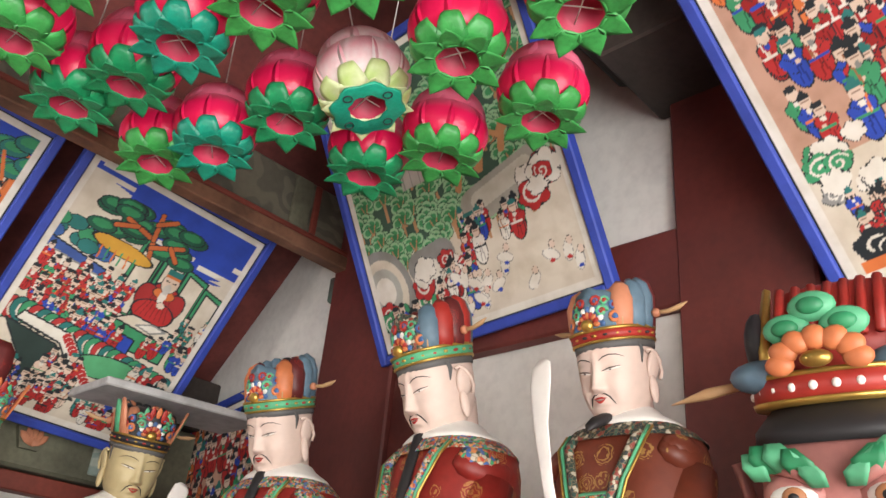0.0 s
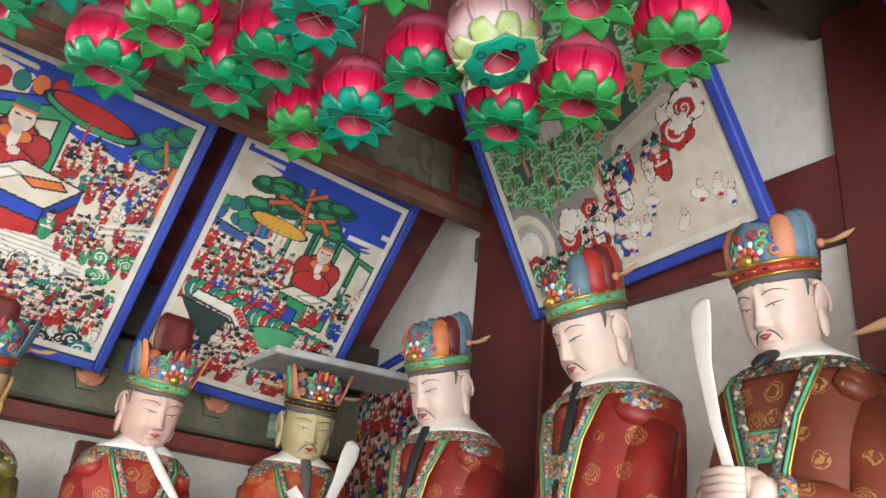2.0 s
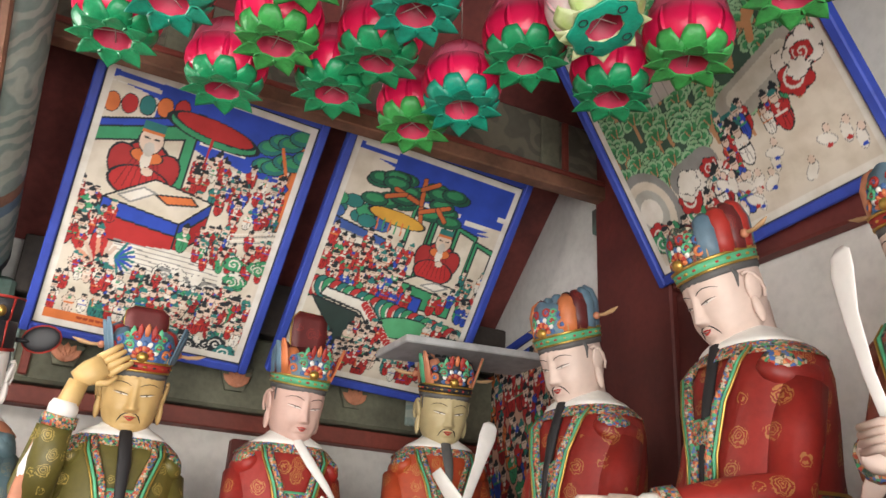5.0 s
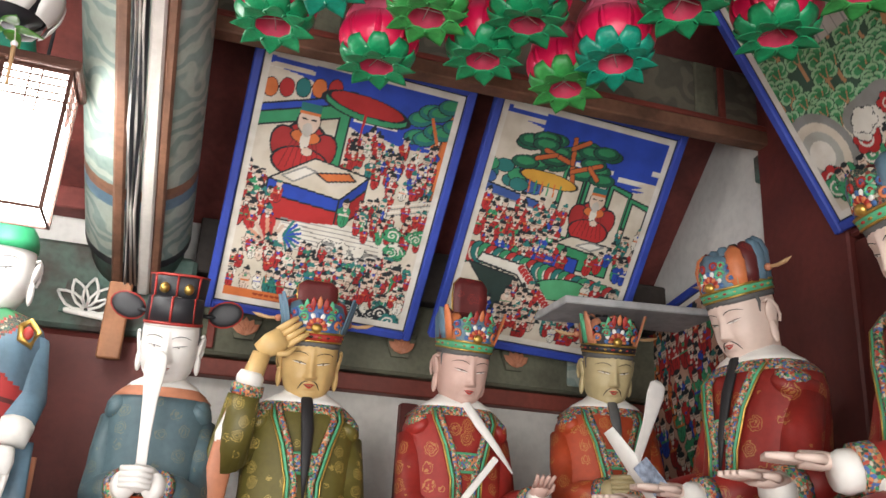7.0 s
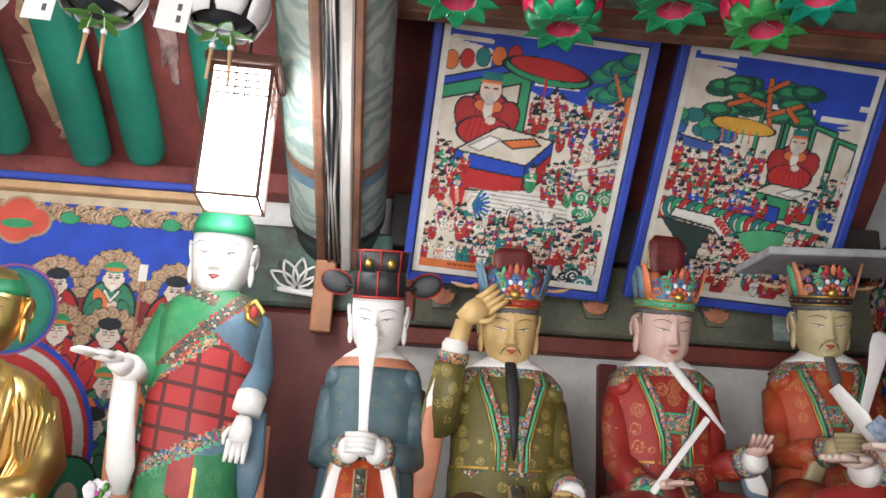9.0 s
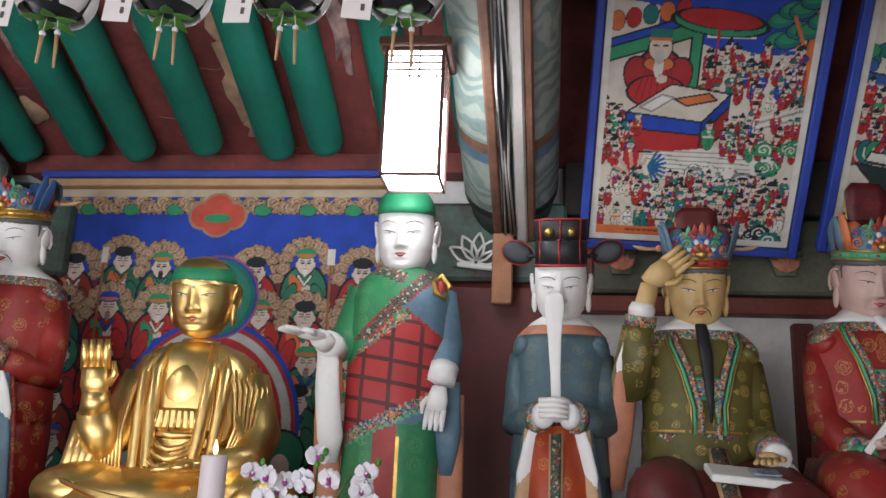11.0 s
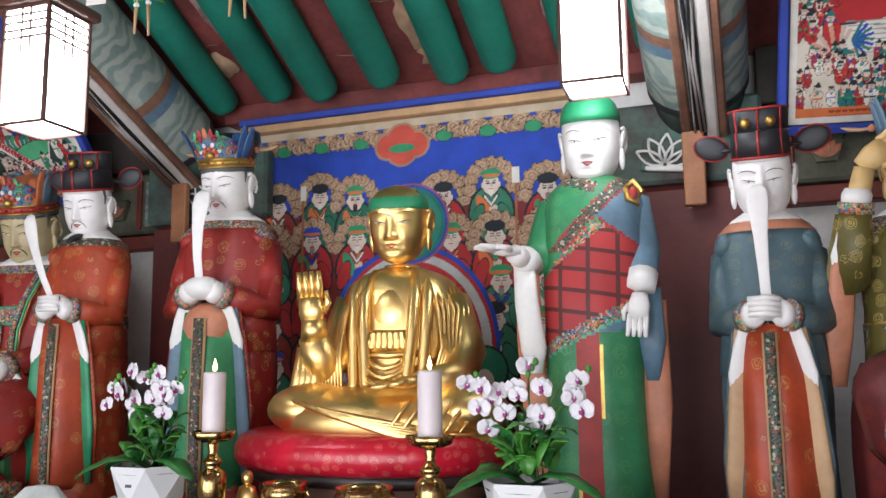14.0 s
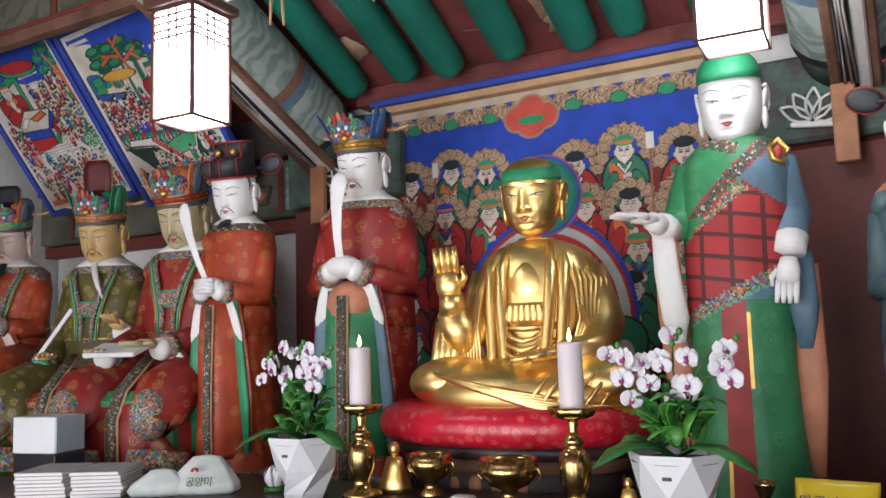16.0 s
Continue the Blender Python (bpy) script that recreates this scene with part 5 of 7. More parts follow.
    # side blades behind the plate
    for s in (-1, 1):
        for j, mat in enumerate((fins[1], fins[0]) if blades else ()):
            pts = [at(s * (60 + 13 * j), q * (1.15 - .1 * j), .004) + Vector((s * .006 * q / .03 * u, 0, 0)) for q in (0, .03, .06, .085)]
            b.blade(pts, [q * u for q in (.015, .017, .015, .007)], mat, (.35 * s, 1, 0), .009 * u, .15)
        if pin:
            b.ell((s * .098 * u, .03 * u, M + .168 * u), (.010 * u, .010 * u, .010 * u), "paint_salmon", None, 10, 7)
            b.tube([(s * .10 * u, .03 * u, M + .168 * u), (s * .125 * u, .034 * u, M + .166 * u), (s * .150 * u, .035 * u, M + .170 * u), (s * .170 * u, .035 * u, M + .176 * u)], [.004 * u, .005 * u, .006 * u, .001], "paint_tan", 8)
    if tall:
        w = (.046, .052, .056, .054, .036)
        q = (0, .3, .6, .85, 1)
        row = lambda t, off: (0, (.000 + rear + .030 * t + off) * u, M + (.185 + (tall + .06) * t) * u)
        b.blade([row(t, 0) for t in q], [k * u for k in w], cap, (1, 0, 0), .012 * u, .12)
        line = [(-k * u, row(t, -.004)[1] + .12 * k * u, row(t, 0)[2]) for k, t in zip(w, q)]
        b.tube(line + [(-p[0], p[1], p[2]) for p in reversed(line)], .0028 * u, "gilt", 6)
        b.tube([(k * u * .72 * s, row(t, -.006)[1] + .05 * u * k, row(t, 0)[2]) for s in (1,) for k, t in zip(w[:4], q[:4])], .0016 * u, "paint_red", 6)
        b.tube([(-k * u * .72, row(t, -.006)[1] + .05 * u * k, row(t, 0)[2]) for k, t in zip(w[:4], q[:4])], .0016 * u, "paint_red", 6)


def black_cap(b, M, u):
    """Stepped black court cap with red edges, gilt balls and two round side wings."""
    b.body([(M + .098 * u, .082 * u, .094 * u, .007 * u), (M + .108 * u, .083 * u, .095 * u, .007 * u)], "paint_white", 28)
    b.body([(M + .108 * u, .084 * u, .096 * u, .007 * u), (M + .175 * u, .083 * u, .09 * u, .01 * u), (M + .18 * u, .080 * u, .086 * u, .01 * u)], "paint_black", 28)
    b.body([(M + .105 * u, .087 * u, .099 * u, .007 * u), (M + .113 * u, .087 * u, .099 * u, .007 * u)], "paint_red", 28)
    b.body([(M + .165 * u, .080 * u, .052 * u, .035 * u), (M + .235 * u, .088 * u, .050 * u, .038 * u), (M + .24 * u, .084 * u, .046 * u, .038 * u)], "paint_black", 22)
    for x in (-.062, 0, .062):
        b.tube([(x * u, -.088 * u + abs(x) * .45 * u, M + .112 * u), (x * u, -.084 * u + abs(x) * .45 * u, M + .178 * u), (x * u, -.016 * u, M + .182 * u), (x * 1.06 * u, -.014 * u, M + .238 * u)], .0035 * u, "paint_red", 6)
    b.tube([(-.088 * u, .03 * u, M + .238 * u), (-.05 * u, -.006 * u, M + .241 * u), (0, -.012 * u, M + .241 * u), (.05 * u, -.006 * u, M + .241 * u), (.088 * u, .03 * u, M + .238 * u)], .004 * u, "paint_red", 6)
    for s in (-1, 1):
        b.ell((s * .036 * u, -.025 * u, M + .203 * u), (.015 * u, .015 * u, .015 * u), "gilt", None, 12, 9)
        b.tube([(s * .08 * u, .05 * u, M + .135 * u), (s * .12 * u, .06 * u, M + .135 * u)], .006 * u, "paint_black", 8)
        b.ell((s * .148 * u, .06 * u, M + .145 * u), (.052 * u, .008 * u, .034 * u), "paint_black", rot('Y', -s * 14), 16, 8)
        b.ell((s * .148 * u, .062 * u, M + .145 * u), (.056 * u, .005 * u, .038 * u), "paint_red", rot('Y', -s * 14), 16, 8)


def hand(b, c, d, u, skin, spread=0.2, up=(0, 0, 1)):
    """A palm with four fingers and a thumb, pointing along d."""
    c, d = Vector(c), Vector(d).normalized()
    side = d.cross(Vector(up))
    side = side.normalized() if side.length > .01 else Vector((1, 0, 0))
    b.tube([c - d * .03 * u, c, c + d * .03 * u], [.018 * u, .026 * u, .024 * u], skin, 10, .55, up)
    for i in range(4):
        o = side * ((i - 1.5) * .0125 * u)
        e = (d + side * (i - 1.5) * spread * .3).normalized()
        b.tube([c + d * .026 * u + o, c + d * .045 * u + o + e * .01 * u, c + d * .04 * u + o + e * .038 * u], [.0075 * u, .007 * u, .0045 * u], skin, 8)
    b.tube([c - side * .022 * u, c - side * .034 * u + d * .018 * u, c - side * .032 * u + d * .04 * u], [.008 * u, .007 * u, .004 * u], skin, 8)


def sleeve(b, sh, el, wr, u, robe, cuff, drop, lining, trim="trim"):
    """Arm in a wide sleeve; the sleeve's mouth hangs from the wrist by 'drop' metres."""
    sh, el, wr = Vector(sh), Vector(el), Vector(wr)
    b.tube([sh, (sh + el) / 2, el, (el + wr) / 2, wr], [.045 * u, .047 * u, .046 * u, .043 * u, .036 * u], robe, 14)
    d = (wr - el).normalized()
    b.tube([wr - d * .012 * u, wr + d * .016 * u], [.042 * u, .042 * u], trim, 14)
    b.tube([wr + d * .012 * u, wr + d * .035 * u, wr + d * .05 * u], [.034 * u, .035 * u, .028 * u], cuff, 12)
    if drop:
        sx = 1 if wr.x >= 0 else -1
        for j, (off, mat, w, k) in enumerate(((0.0, cuff, .024, .36), (.018, lining, .032, 1.0), (.030, robe, .030, .9))):
            p0 = wr + Vector((sx * off * .7, off * .8, -.01))
            pts = [p0, p0 + Vector((sx * .022, .008, -drop * k * .35)), p0 + Vector((sx * .038, .016, -drop * k * .7)), p0 + Vector((sx * .045, .02, -drop * k))]
            b.tube(pts, [w * .8 * u, w * u, w * 1.05 * u, w * .55 * u], mat, 12, .35, (sx * .3, 1, 0))


def torso(b, M, u, robe, collar, under="paint_white"):
    rows = ((-.045, .044, .044, .0), (-.10, .050, .05, .004), (-.135, .066, .062, .006))
    b.body([(M + (z + .066) * u, .86 * rx * u, .95 * ry * u, y * u) for z, rx, ry, y in rows], collar["skin"], 24)
    rows = ((-.106, .060, .058, .006), (-.120, .076, .070, .006), (-.140, .118, .088, .006), (-.150, .130, .094, .006), (-.154, .128, .09, .006))
    b.body([(M + (z + .066) * u, .86 * rx * u, .95 * ry * u, y * u) for z, rx, ry, y in rows], under, 26, (False, False))
    rows = ((-.142, .115, .084, .008), (-.156, .142, .096, .008), (-.176, .168, .106, .008), (-.180, .171, .107, .008))
    b.body([(M + (z + .066) * u, .86 * rx * u, .95 * ry * u, y * u) for z, rx, ry, y in rows], collar["trim"], 28, (False, False))
    rows = ((-.160, .148, .092, .01), (-.18, .166, .100, .01), (-.215, .176, .108, .008), (-.29, .176, .115, .004), (-.38, .172, .122, -.004), (-.48, .178, .135, -.012), (-.56, .186, .15, -.02))
    b.body([(M + (z + .066) * u, .86 * rx * u, .95 * ry * u, y * u) for z, rx, ry, y in rows], robe, 30, fold=.012, folds=7)
    for s in (-1, 1):
        b.ell((s * .118 * u, -.01 * u, M - .145 * u), (.044 * u, .068 * u, .032 * u), robe, rot('Y', s * 38), 14, 9)
        b.ell((s * .122 * u, -.022 * u, M - .135 * u), (.036 * u, .050 * u, .027 * u), collar.get("badge", "trim"), rot('Y', s * 38), 14, 9)
    # lapels crossing to the girdle
    for s in (-1, 1) if not collar.get("plain") else ():
        for off, mat, w in ((0.0, collar["trim"], .009), (.016, "paint_mint", .004), (.024, "gilt", .0025)):
            b.tube([(s * (.070 + off) * u, -.070 * u, M - .098 * u), (s * (.070 + off) * u, -.096 * u, M - .13 * u), (s * (.045 + off) * u, -.116 * u, M - .20 * u), (s * (.022 + off) * u, -.124 * u, M - .29 * u), (s * (.02 + off) * u, -.128 * u, M - .36 * u)], w * u, mat, 8)
    # breast panel and girdle
    if not collar.get("plain"):
        b.box((0, -.112 * u, M - .245 * u), (.075 * u, .016 * u, .058 * u), "paint_mint", rot('X', -8), .01)
        b.box((0, -.119 * u, M - .245 * u), (.06 * u, .012 * u, .044 * u), collar.get("panel", "trim"), rot('X', -8), .01)
    b.body([(M - .355 * u, .149 * u, .122 * u, -.002 * u), (M - .36 * u, .152 * u, .126 * u, -.004 * u), (M - .40 * u, .152 * u, .128 * u, -.005 * u), (M - .405 * u, .149 * u, .124 * u, -.005 * u)], collar.get("belt", "trim_dark"), 28, (False, False))
    b.body([(M - .350 * u, .152 * u, .126 * u, -.003 * u), (M - .356 * u, .153 * u, .127 * u, -.003 * u)], "gilt", 28, (False, False))


def skirts(b, M, u, H, front, robe, standing, foot=True):
    """Below the girdle: a standing skirt or a seated lap, with a long ornamented sash."""
    if standing:
        z0 = M - .54 * u
        L = z0
        b.body([(z0 + .06, .150 * u, .135 * u, -.015 * u), (z0, .154 * u, .145 * u, -.018 * u), (z0 - L * .3, .150 * u, .15 * u, -.015 * u), (z0 - L * .6, .160 * u, .155 * u, -.01 * u), (z0 - L * .88, .185 * u, .17 * u, -.01 * u), (.03, .195 * u, .175 * u, -.01 * u), (.022, .2 * u, .16 * u, -.01 * u)], robe, 36, fold=.035, folds=11)
        b.body([(z0 + .16, .112 * u, .152 * u, -.03 * u), (z0, .116 * u, .168 * u, -.03 * u), (z0 - L * .35, .118 * u, .176 * u, -.025 * u), (z0 - L * .62, .13 * u, .185 * u, -.02 * u), (z0 - L * .66, .12 * u, .17 * u, -.02 * u)], front, 30, fold=.03, folds=9)
        y = -.20 * u
        b.blade([(0, y, z0 + .14), (0, y - .012, z0 - L * .2), (0, y - .012, z0 - L * .5), (0, y - .004, z0 - L * .8)], [.021 * u] * 4, "paint_tan", (1, 0, 0), .012)
        b.blade([(0, y - .006, z0 + .14), (0, y - .018, z0 - L * .2), (0, y - .018, z0 - L * .5), (0, y - .010, z0 - L * .79)], [.015 * u] * 4, "trim_dark", (1, 0, 0), .014)
        b.body([(z0 - L * .74, .178 * u, .163 * u, -.01 * u), (z0 - L * .80, .184 * u, .169 * u, -.01 * u)], "trim", 36, (False, False), fold=.035, folds=11)
    else:
        z0 = M - .50 * u
        b.body([(z0 + .05, .165 * u, .16 * u, -.03 * u), (z0, .19 * u, .21 * u, -.08 * u), (z0 - .08, .205 * u, .25 * u, -.12 * u), (z0 - .16, .21 * u, .255 * u, -.13 * u), (z0 - .3, .205 * u, .245 * u, -.12 * u), (.05, .22 * u, .24 * u, -.11 * u), (.02, .23 * u, .22 * u, -.11 * u)], robe, 36, fold=.03, folds=9)
        for s in (-1, 1):
            b.tube([(s * .09 * u, -.06 * u, z0 + .0), (s * .13 * u, -.22 * u, z0 - .015), (s * .14 * u, -.33 * u, z0 - .045), (s * .14 * u, -.375 * u, z0 - .12), (s * .14 * u, -.37 * u, z0 * .45), (s * .145 * u, -.36 * u, .06)], [.09 * u, .092 * u, .088 * u, .08 * u, .075 * u, .085 * u], robe, 16)
            b.ell((s * .142 * u, -.405 * u, z0 - .10), (.058 * u, .05 * u, .075 * u), "trim", None, 14, 9)
            b.tube([(s * .142 * u, -.36 * u, z0 - .22), (s * .142 * u, -.375 * u, z0 - .30)], [.086 * u, .088 * u], "trim_large", 16)
            b.ell((s * .145 * u, -.43 * u, .035), (.05 * u, .085 * u, .034), "paint_white", None, 14, 8)
        b.blade([(0, -.19 * u, z0 + .10), (0, -.27 * u, z0 + .03), (0, -.345 * u, z0 - .03), (0, -.385 * u, z0 - .12), (0, -.38 * u, z0 * .4)], [.024 * u] * 5, "paint_tan", (1, 0, 0), .012)
        b.blade([(0, -.196 * u, z0 + .10), (0, -.276 * u, z0 + .036), (0, -.352 * u, z0 - .026), (0, -.392 * u, z0 - .12), (0, -.386 * u, z0 * .42)], [.017 * u] * 5, "trim_dark", (1, 0, 0), .014)
        b.box((0, -.30 * u, z0 - .26), (.34 * u, .12 * u, .46), front, None, .03)


def tablet(b, p0, p1, u, w=.022, bend=.02):
    """White court tablet, broad and curved at the top."""
    p0, p1 = Vector(p0), Vector(p1)
    pts = [p0.lerp(p1, t) + Vector((0, -bend * math.sin(math.pi * t), 0)) for t in (0, .3, .6, .85, .96, 1)]
    b.tube(pts, [w * k * u for k in (.42, .46, .62, .95, .85, .35)], "skin_white", 14, .14, (0, 1, 0))


def judge(x, y, base, mouth, rz, u=1.0, skin="skin_white", robe="robe_red", front="robe_green", cap="crown", pose_kind="tablet", hair="hair_black", chin=.0, standing=False, label="", lean_head=14.0, turn_head=0.0, crown_args=None, collar=None, beard_mat=None, width=.016, beard_lean=0.0, girth=0.0):
    """A robed figure whose mouth is at (x, y, mouth)."""
    b = Mesh()
    bow = rot('Z', turn_head) @ rot('X', lean_head) @ Vector((0, -.087 * u, .07))
    M = mouth - base + .07 - bow.z
    col = {"skin": skin, "trim": "trim"}
    col.update(collar or {})
    face(b, M, u, skin)
    if pose_kind != "plain" or chin:
        moustache(b, M, u, hair)
    if cap == "crown":
        crown(b, M, u, **(crown_args or {}))
    else:
        c0 = len(b.v)
        black_cap(b, M + .010 * u, u)
        b.v[c0:] = [(p[0] * .89, p[1], p[2]) for p in b.v[c0:]]
    bowed = nod(b, 0, M, lean_head, turn_head)
    if chin:
        beard(b, bowed @ Vector((0, -.068 * u, M - .030 * u)), u, beard_mat or hair, chin, width, beard_lean)
    off = rot('Z', rz) @ bow
    x, y = x - off.x, y - off.y
    neck = len(b.v)
    M += .022 * u
    u = girth or u
    torso(b, M, u, robe, col)
    skirts(b, M, u, base, front, col.get("lap", robe), standing)
    lining = col.get("lining", "paint_salmon")
    drop = (.55 if standing else .30) * u
    sh = lambda s: (s * .126 * u, 0, M - .172 * u)
    el = lambda s: (s * .136 * u, -.055 * u, M - .36 * u)
    if pose_kind in ("tablet", "plain"):
        for s in (-1, 1):
            sleeve(b, sh(s), el(s), (s * .056 * u, -.17 * u, M - .345 * u), u, robe, "skin_white" if standing else skin, drop, lining)
        b.ell((0, -.19 * u, M - .325 * u), (.055 * u, .04 * u, .034 * u), skin, None, 16, 9)
        for i in range(4):
            b.tube([(-.05 * u, -.222 * u, M - (.305 + .013 * i) * u), (0, -.234 * u, M - (.303 + .013 * i) * u), (.035 * u, -.225 * u, M - (.307 + .013 * i) * u)], .0072 * u, skin, 8)
        tx = col.get("tilt", 0.0)
        tablet(b, (0, -.205 * u, M - .33 * u), (tx * u, -.185 * u, M + col.get("reach", .05) * u), u, col.get("tw", .024))
    elif pose_kind == "salute":
        sleeve(b, sh(-1), (-.185 * u, -.07 * u, M - .25 * u), (-.166 * u, -.11 * u, M - .075 * u), u, "robe_olive", "paint_white", .42 * u, "paint_salmon")
        b.tube([(-.164 * u, -.112 * u, M - .065 * u), (-.142 * u, -.126 * u, M + .022 * u)], [.028 * u, .024 * u], skin, 12)
        hand(b, (-.122 * u, -.134 * u, M + .046 * u), (.80, -.08, .62), u * 1.25, skin, .1, (0, 1, 0))
        sleeve(b, sh(1), el(1), (.13 * u, -.20 * u, M - .40 * u), u, robe, "paint_white", .16 * u, "paint_slate")
        hand(b, (.105 * u, -.25 * u, M - .41 * u), (-.4, -1, -.2), u, skin)
        b.box((.06 * u, -.29 * u, M - .455 * u), (.21 * u, .10 * u, .018), "paint_white", rot('Y', 4) @ rot('X', 14), .003)
        b.box((.08 * u, -.30 * u, M - .443 * u), (.06, .05, .003), "banknote", rot('X', 14), .001)
    elif pose_kind == "brush":
        sleeve(b, sh(-1), el(-1), (-.115 * u, -.19 * u, M - .43 * u), u, robe, "paint_mint", .18 * u, "paint_white")
        hand(b, (-.085 * u, -.235 * u, M - .41 * u), (.6, -.8, .1), u, skin)
        b.box((-.04 * u, -.25 * u, M - .335 * u), (.016, .010, .23), "paint_white", rot('Y', 38), .002)
        b.box((-.05 * u, -.243 * u, M - .345 * u), (.012, .012, .21), "paint_black", rot('Y', 38), .002)
        sleeve(b, sh(1), el(1), (.175 * u, -.17 * u, M - .34 * u), u, robe, "paint_white", .26 * u, "paint_slate")
        hand(b, (.178 * u, -.215 * u, M - .315 * u), (-.1, -.8, .5), u, skin, .3)
    elif pose_kind in ("scroll", "book", "reach_out"):
        sleeve(b, sh(-1), el(-1), (-.10 * u, -.27 * u, M - .42 * u), u, robe, "paint_white", .16 * u, "paint_slate")
        sleeve(b, sh(1), el(1), (.10 * u, -.26 * u, M - .40 * u), u, robe, "paint_white", .16 * u, "paint_mint")
        hand(b, (-.075 * u, -.325 * u, M - .41 * u), (.3, -1, .05), u * 1.1, skin)
        hand(b, (.075 * u, -.315 * u, M - .39 * u), (-.35, -1, .05), u * 1.1, skin)
        if pose_kind == "book":
            b.box((.0, -.36 * u, M - .405 * u), (.20, .11, .016), "paint_white", rot('X', 18), .003)
        if pose_kind == "scroll":
            b.tube([(.02 * u, -.33 * u, M - .41 * u), (.0, -.37 * u, M - .33 * u), (-.02 * u, -.41 * u, M - .27 * u)], [.014 * u, .026 * u, .018 * u], "paint_white", 12, .25, (0, 1, 0))
        if pose_kind == "scroll":
            b.box((.05 * u, -.355 * u, M - .365 * u), (.05, .003, .07), "banknote", rot('Y', -25) @ rot('X', 30), .001)
    if standing:  # carved narrower than the seated ones
        b.v[neck:] = [(p[0] * .87, p[1], p[2]) for p in b.v[neck:]]
    m = Matrix.Translation((x, y, base)) @ rot('Z', rz).to_4x4()
    return thing("statue", b, m, label, "statue", "altar statues")


BASE = 0.91
judge(0.637, 2.40, BASE, 1.861, 2, .93, "skin_pink", "robe_red", "robe_maroon", pose_kind="brush", hair="skin_pink", beard_mat="hair_white", chin=.17, beard_lean=.12, width=.014, turn_head=4,
      crown_args=dict(tall=.085, fins=("paint_slate", "paint_orange"), cap="robe_maroon", pin=False), label="painted seated judge statue, pink face and white beard")
judge(1.067, 2.40, BASE, 1.904, -10, .93, "skin_olive", "robe_orange", "robe_maroon", pose_kind="tablet", chin=.13, beard_mat="hair_grey", collar={"tilt": .11, "reach": -.015, "tw": .028},
      crown_args=dict(band="paint_black", fins=("paint_mint", "paint_salmon"), cap="paint_black", lobes=("paint_salmon", "paint_black"), plate="paint_black"), label="painted seated judge statue, olive face and orange robe")
judge(0.207, 2.40, BASE, 1.833, 2, .96, "skin_yellow", "robe_olive", "robe_maroon", pose_kind="salute", chin=.24, hair="hair_black", collar={"lap": "robe_maroon"}, turn_head=-4,
      crown_args=dict(band="paint_red", fins=("paint_slate", "paint_slate"), cap="robe_maroon", tall=.035, plate="paint_blue", lobes=("paint_slate", "paint_red")), label="painted seated judge statue, yellow face shading its brow")
judge(-0.148, 2.375, BASE, 1.832, -4, .92, "skin_white", "robe_slate", "robe_orange", cap="cap", pose_kind="plain", standing=True, collar={"tilt": -.01, "reach": -.012, "tw": .033, "plain": True, "trim": "paint_salmon", "badge": "robe_slate", "lining": "paint_tan"},
      label="painted standing attendant statue with black winged cap")
# kings beside the gable
judge(1.10, 1.91, BASE, 1.945, -84, .92, "skin_pale", girth=1.0, robe="robe_red", front="robe_red", pose_kind="scroll", chin=.26, crown_args=dict(fins=("paint_slate", "paint_orange"), cap="robe_maroon", lobes=("paint_orange", "robe_maroon", "paint_slate", "paint_slate", "paint_black"), blades=False), lean_head=20, turn_head=4, label="painted seated king statue reading a scroll")
judge(1.10, 1.413, BASE, 1.972, -100, .90, "skin_pale", girth=1.0, robe="robe_red", front="robe_green", pose_kind="reach_out", chin=.32, collar={"panel": "trim", "badge": "trim_large"}, crown_args=dict(fins=("paint_red", "paint_slate"), cap="paint_black", lobes=("paint_slate", "paint_red", "robe_maroon", "paint_red"), blades=False, plate="trim_dark"), lean_head=22, label="large painted seated king statue, red robe and long beard")
judge(1.10, 0.990, BASE, 1.952, -92, .79, "skin_pale", girth=.86, robe="robe_brown", front="robe_green", pose_kind="tablet", chin=.03, width=.019, lean_head=16, collar={"trim": "trim_dark", "badge": "robe_brown", "tilt": -.07, "reach": .02, "tw": .026, "lining": "paint_tan"},
      crown_args=dict(band="paint_red", fins=("paint_slate", "paint_salmon"), cap="robe_maroon", lobes=("paint_salmon", "paint_slate", "paint_slate", "robe_maroon"), blades=False), label="painted king statue in brown robe holding white tablet")
# left bay
judge(-2.208, 2.32, BASE, 1.907, 12, .93, "skin_white", "robe_orange", "robe_orange", cap="cap", pose_kind="plain", standing=True, chin=.03, collar={"plain": True, "trim": "trim_dark", "badge": "robe_orange", "tilt": -.14, "reach": -.02, "tw": .028, "lining": "paint_green"},
      label="painted standing attendant statue, orange robe and winged cap")
judge(-2.545, 2.40, BASE, 1.846, 12, 1.12, "skin_olive", "robe_red", "robe_green", pose_kind="book", chin=.0, lean_head=18, crown_args=dict(band="paint_red", cap="paint_orange"), label="painted seated judge statue holding an open book")
judge(-2.991, 2.40, BASE, 1.827, 20, 1.08, "skin_yellow", "robe_olive", "robe_red", pose_kind="brush", chin=.14, beard_lean=.08, width=.012, beard_mat="hair_white", crown_args=dict(band="paint_salmon", fins=("paint_mint", "paint_green"), cap="robe_maroon", tall=.09), label="painted seated judge statue with tall red crown")
judge(-3.574, 2.40, BASE, 1.859, 24, 1.0, "skin_pale", "robe_orange", "robe_red", pose_kind="tablet", chin=.1, crown_args=dict(cap="paint_black", tall=.05), label="painted seated judge statue in orange robe")


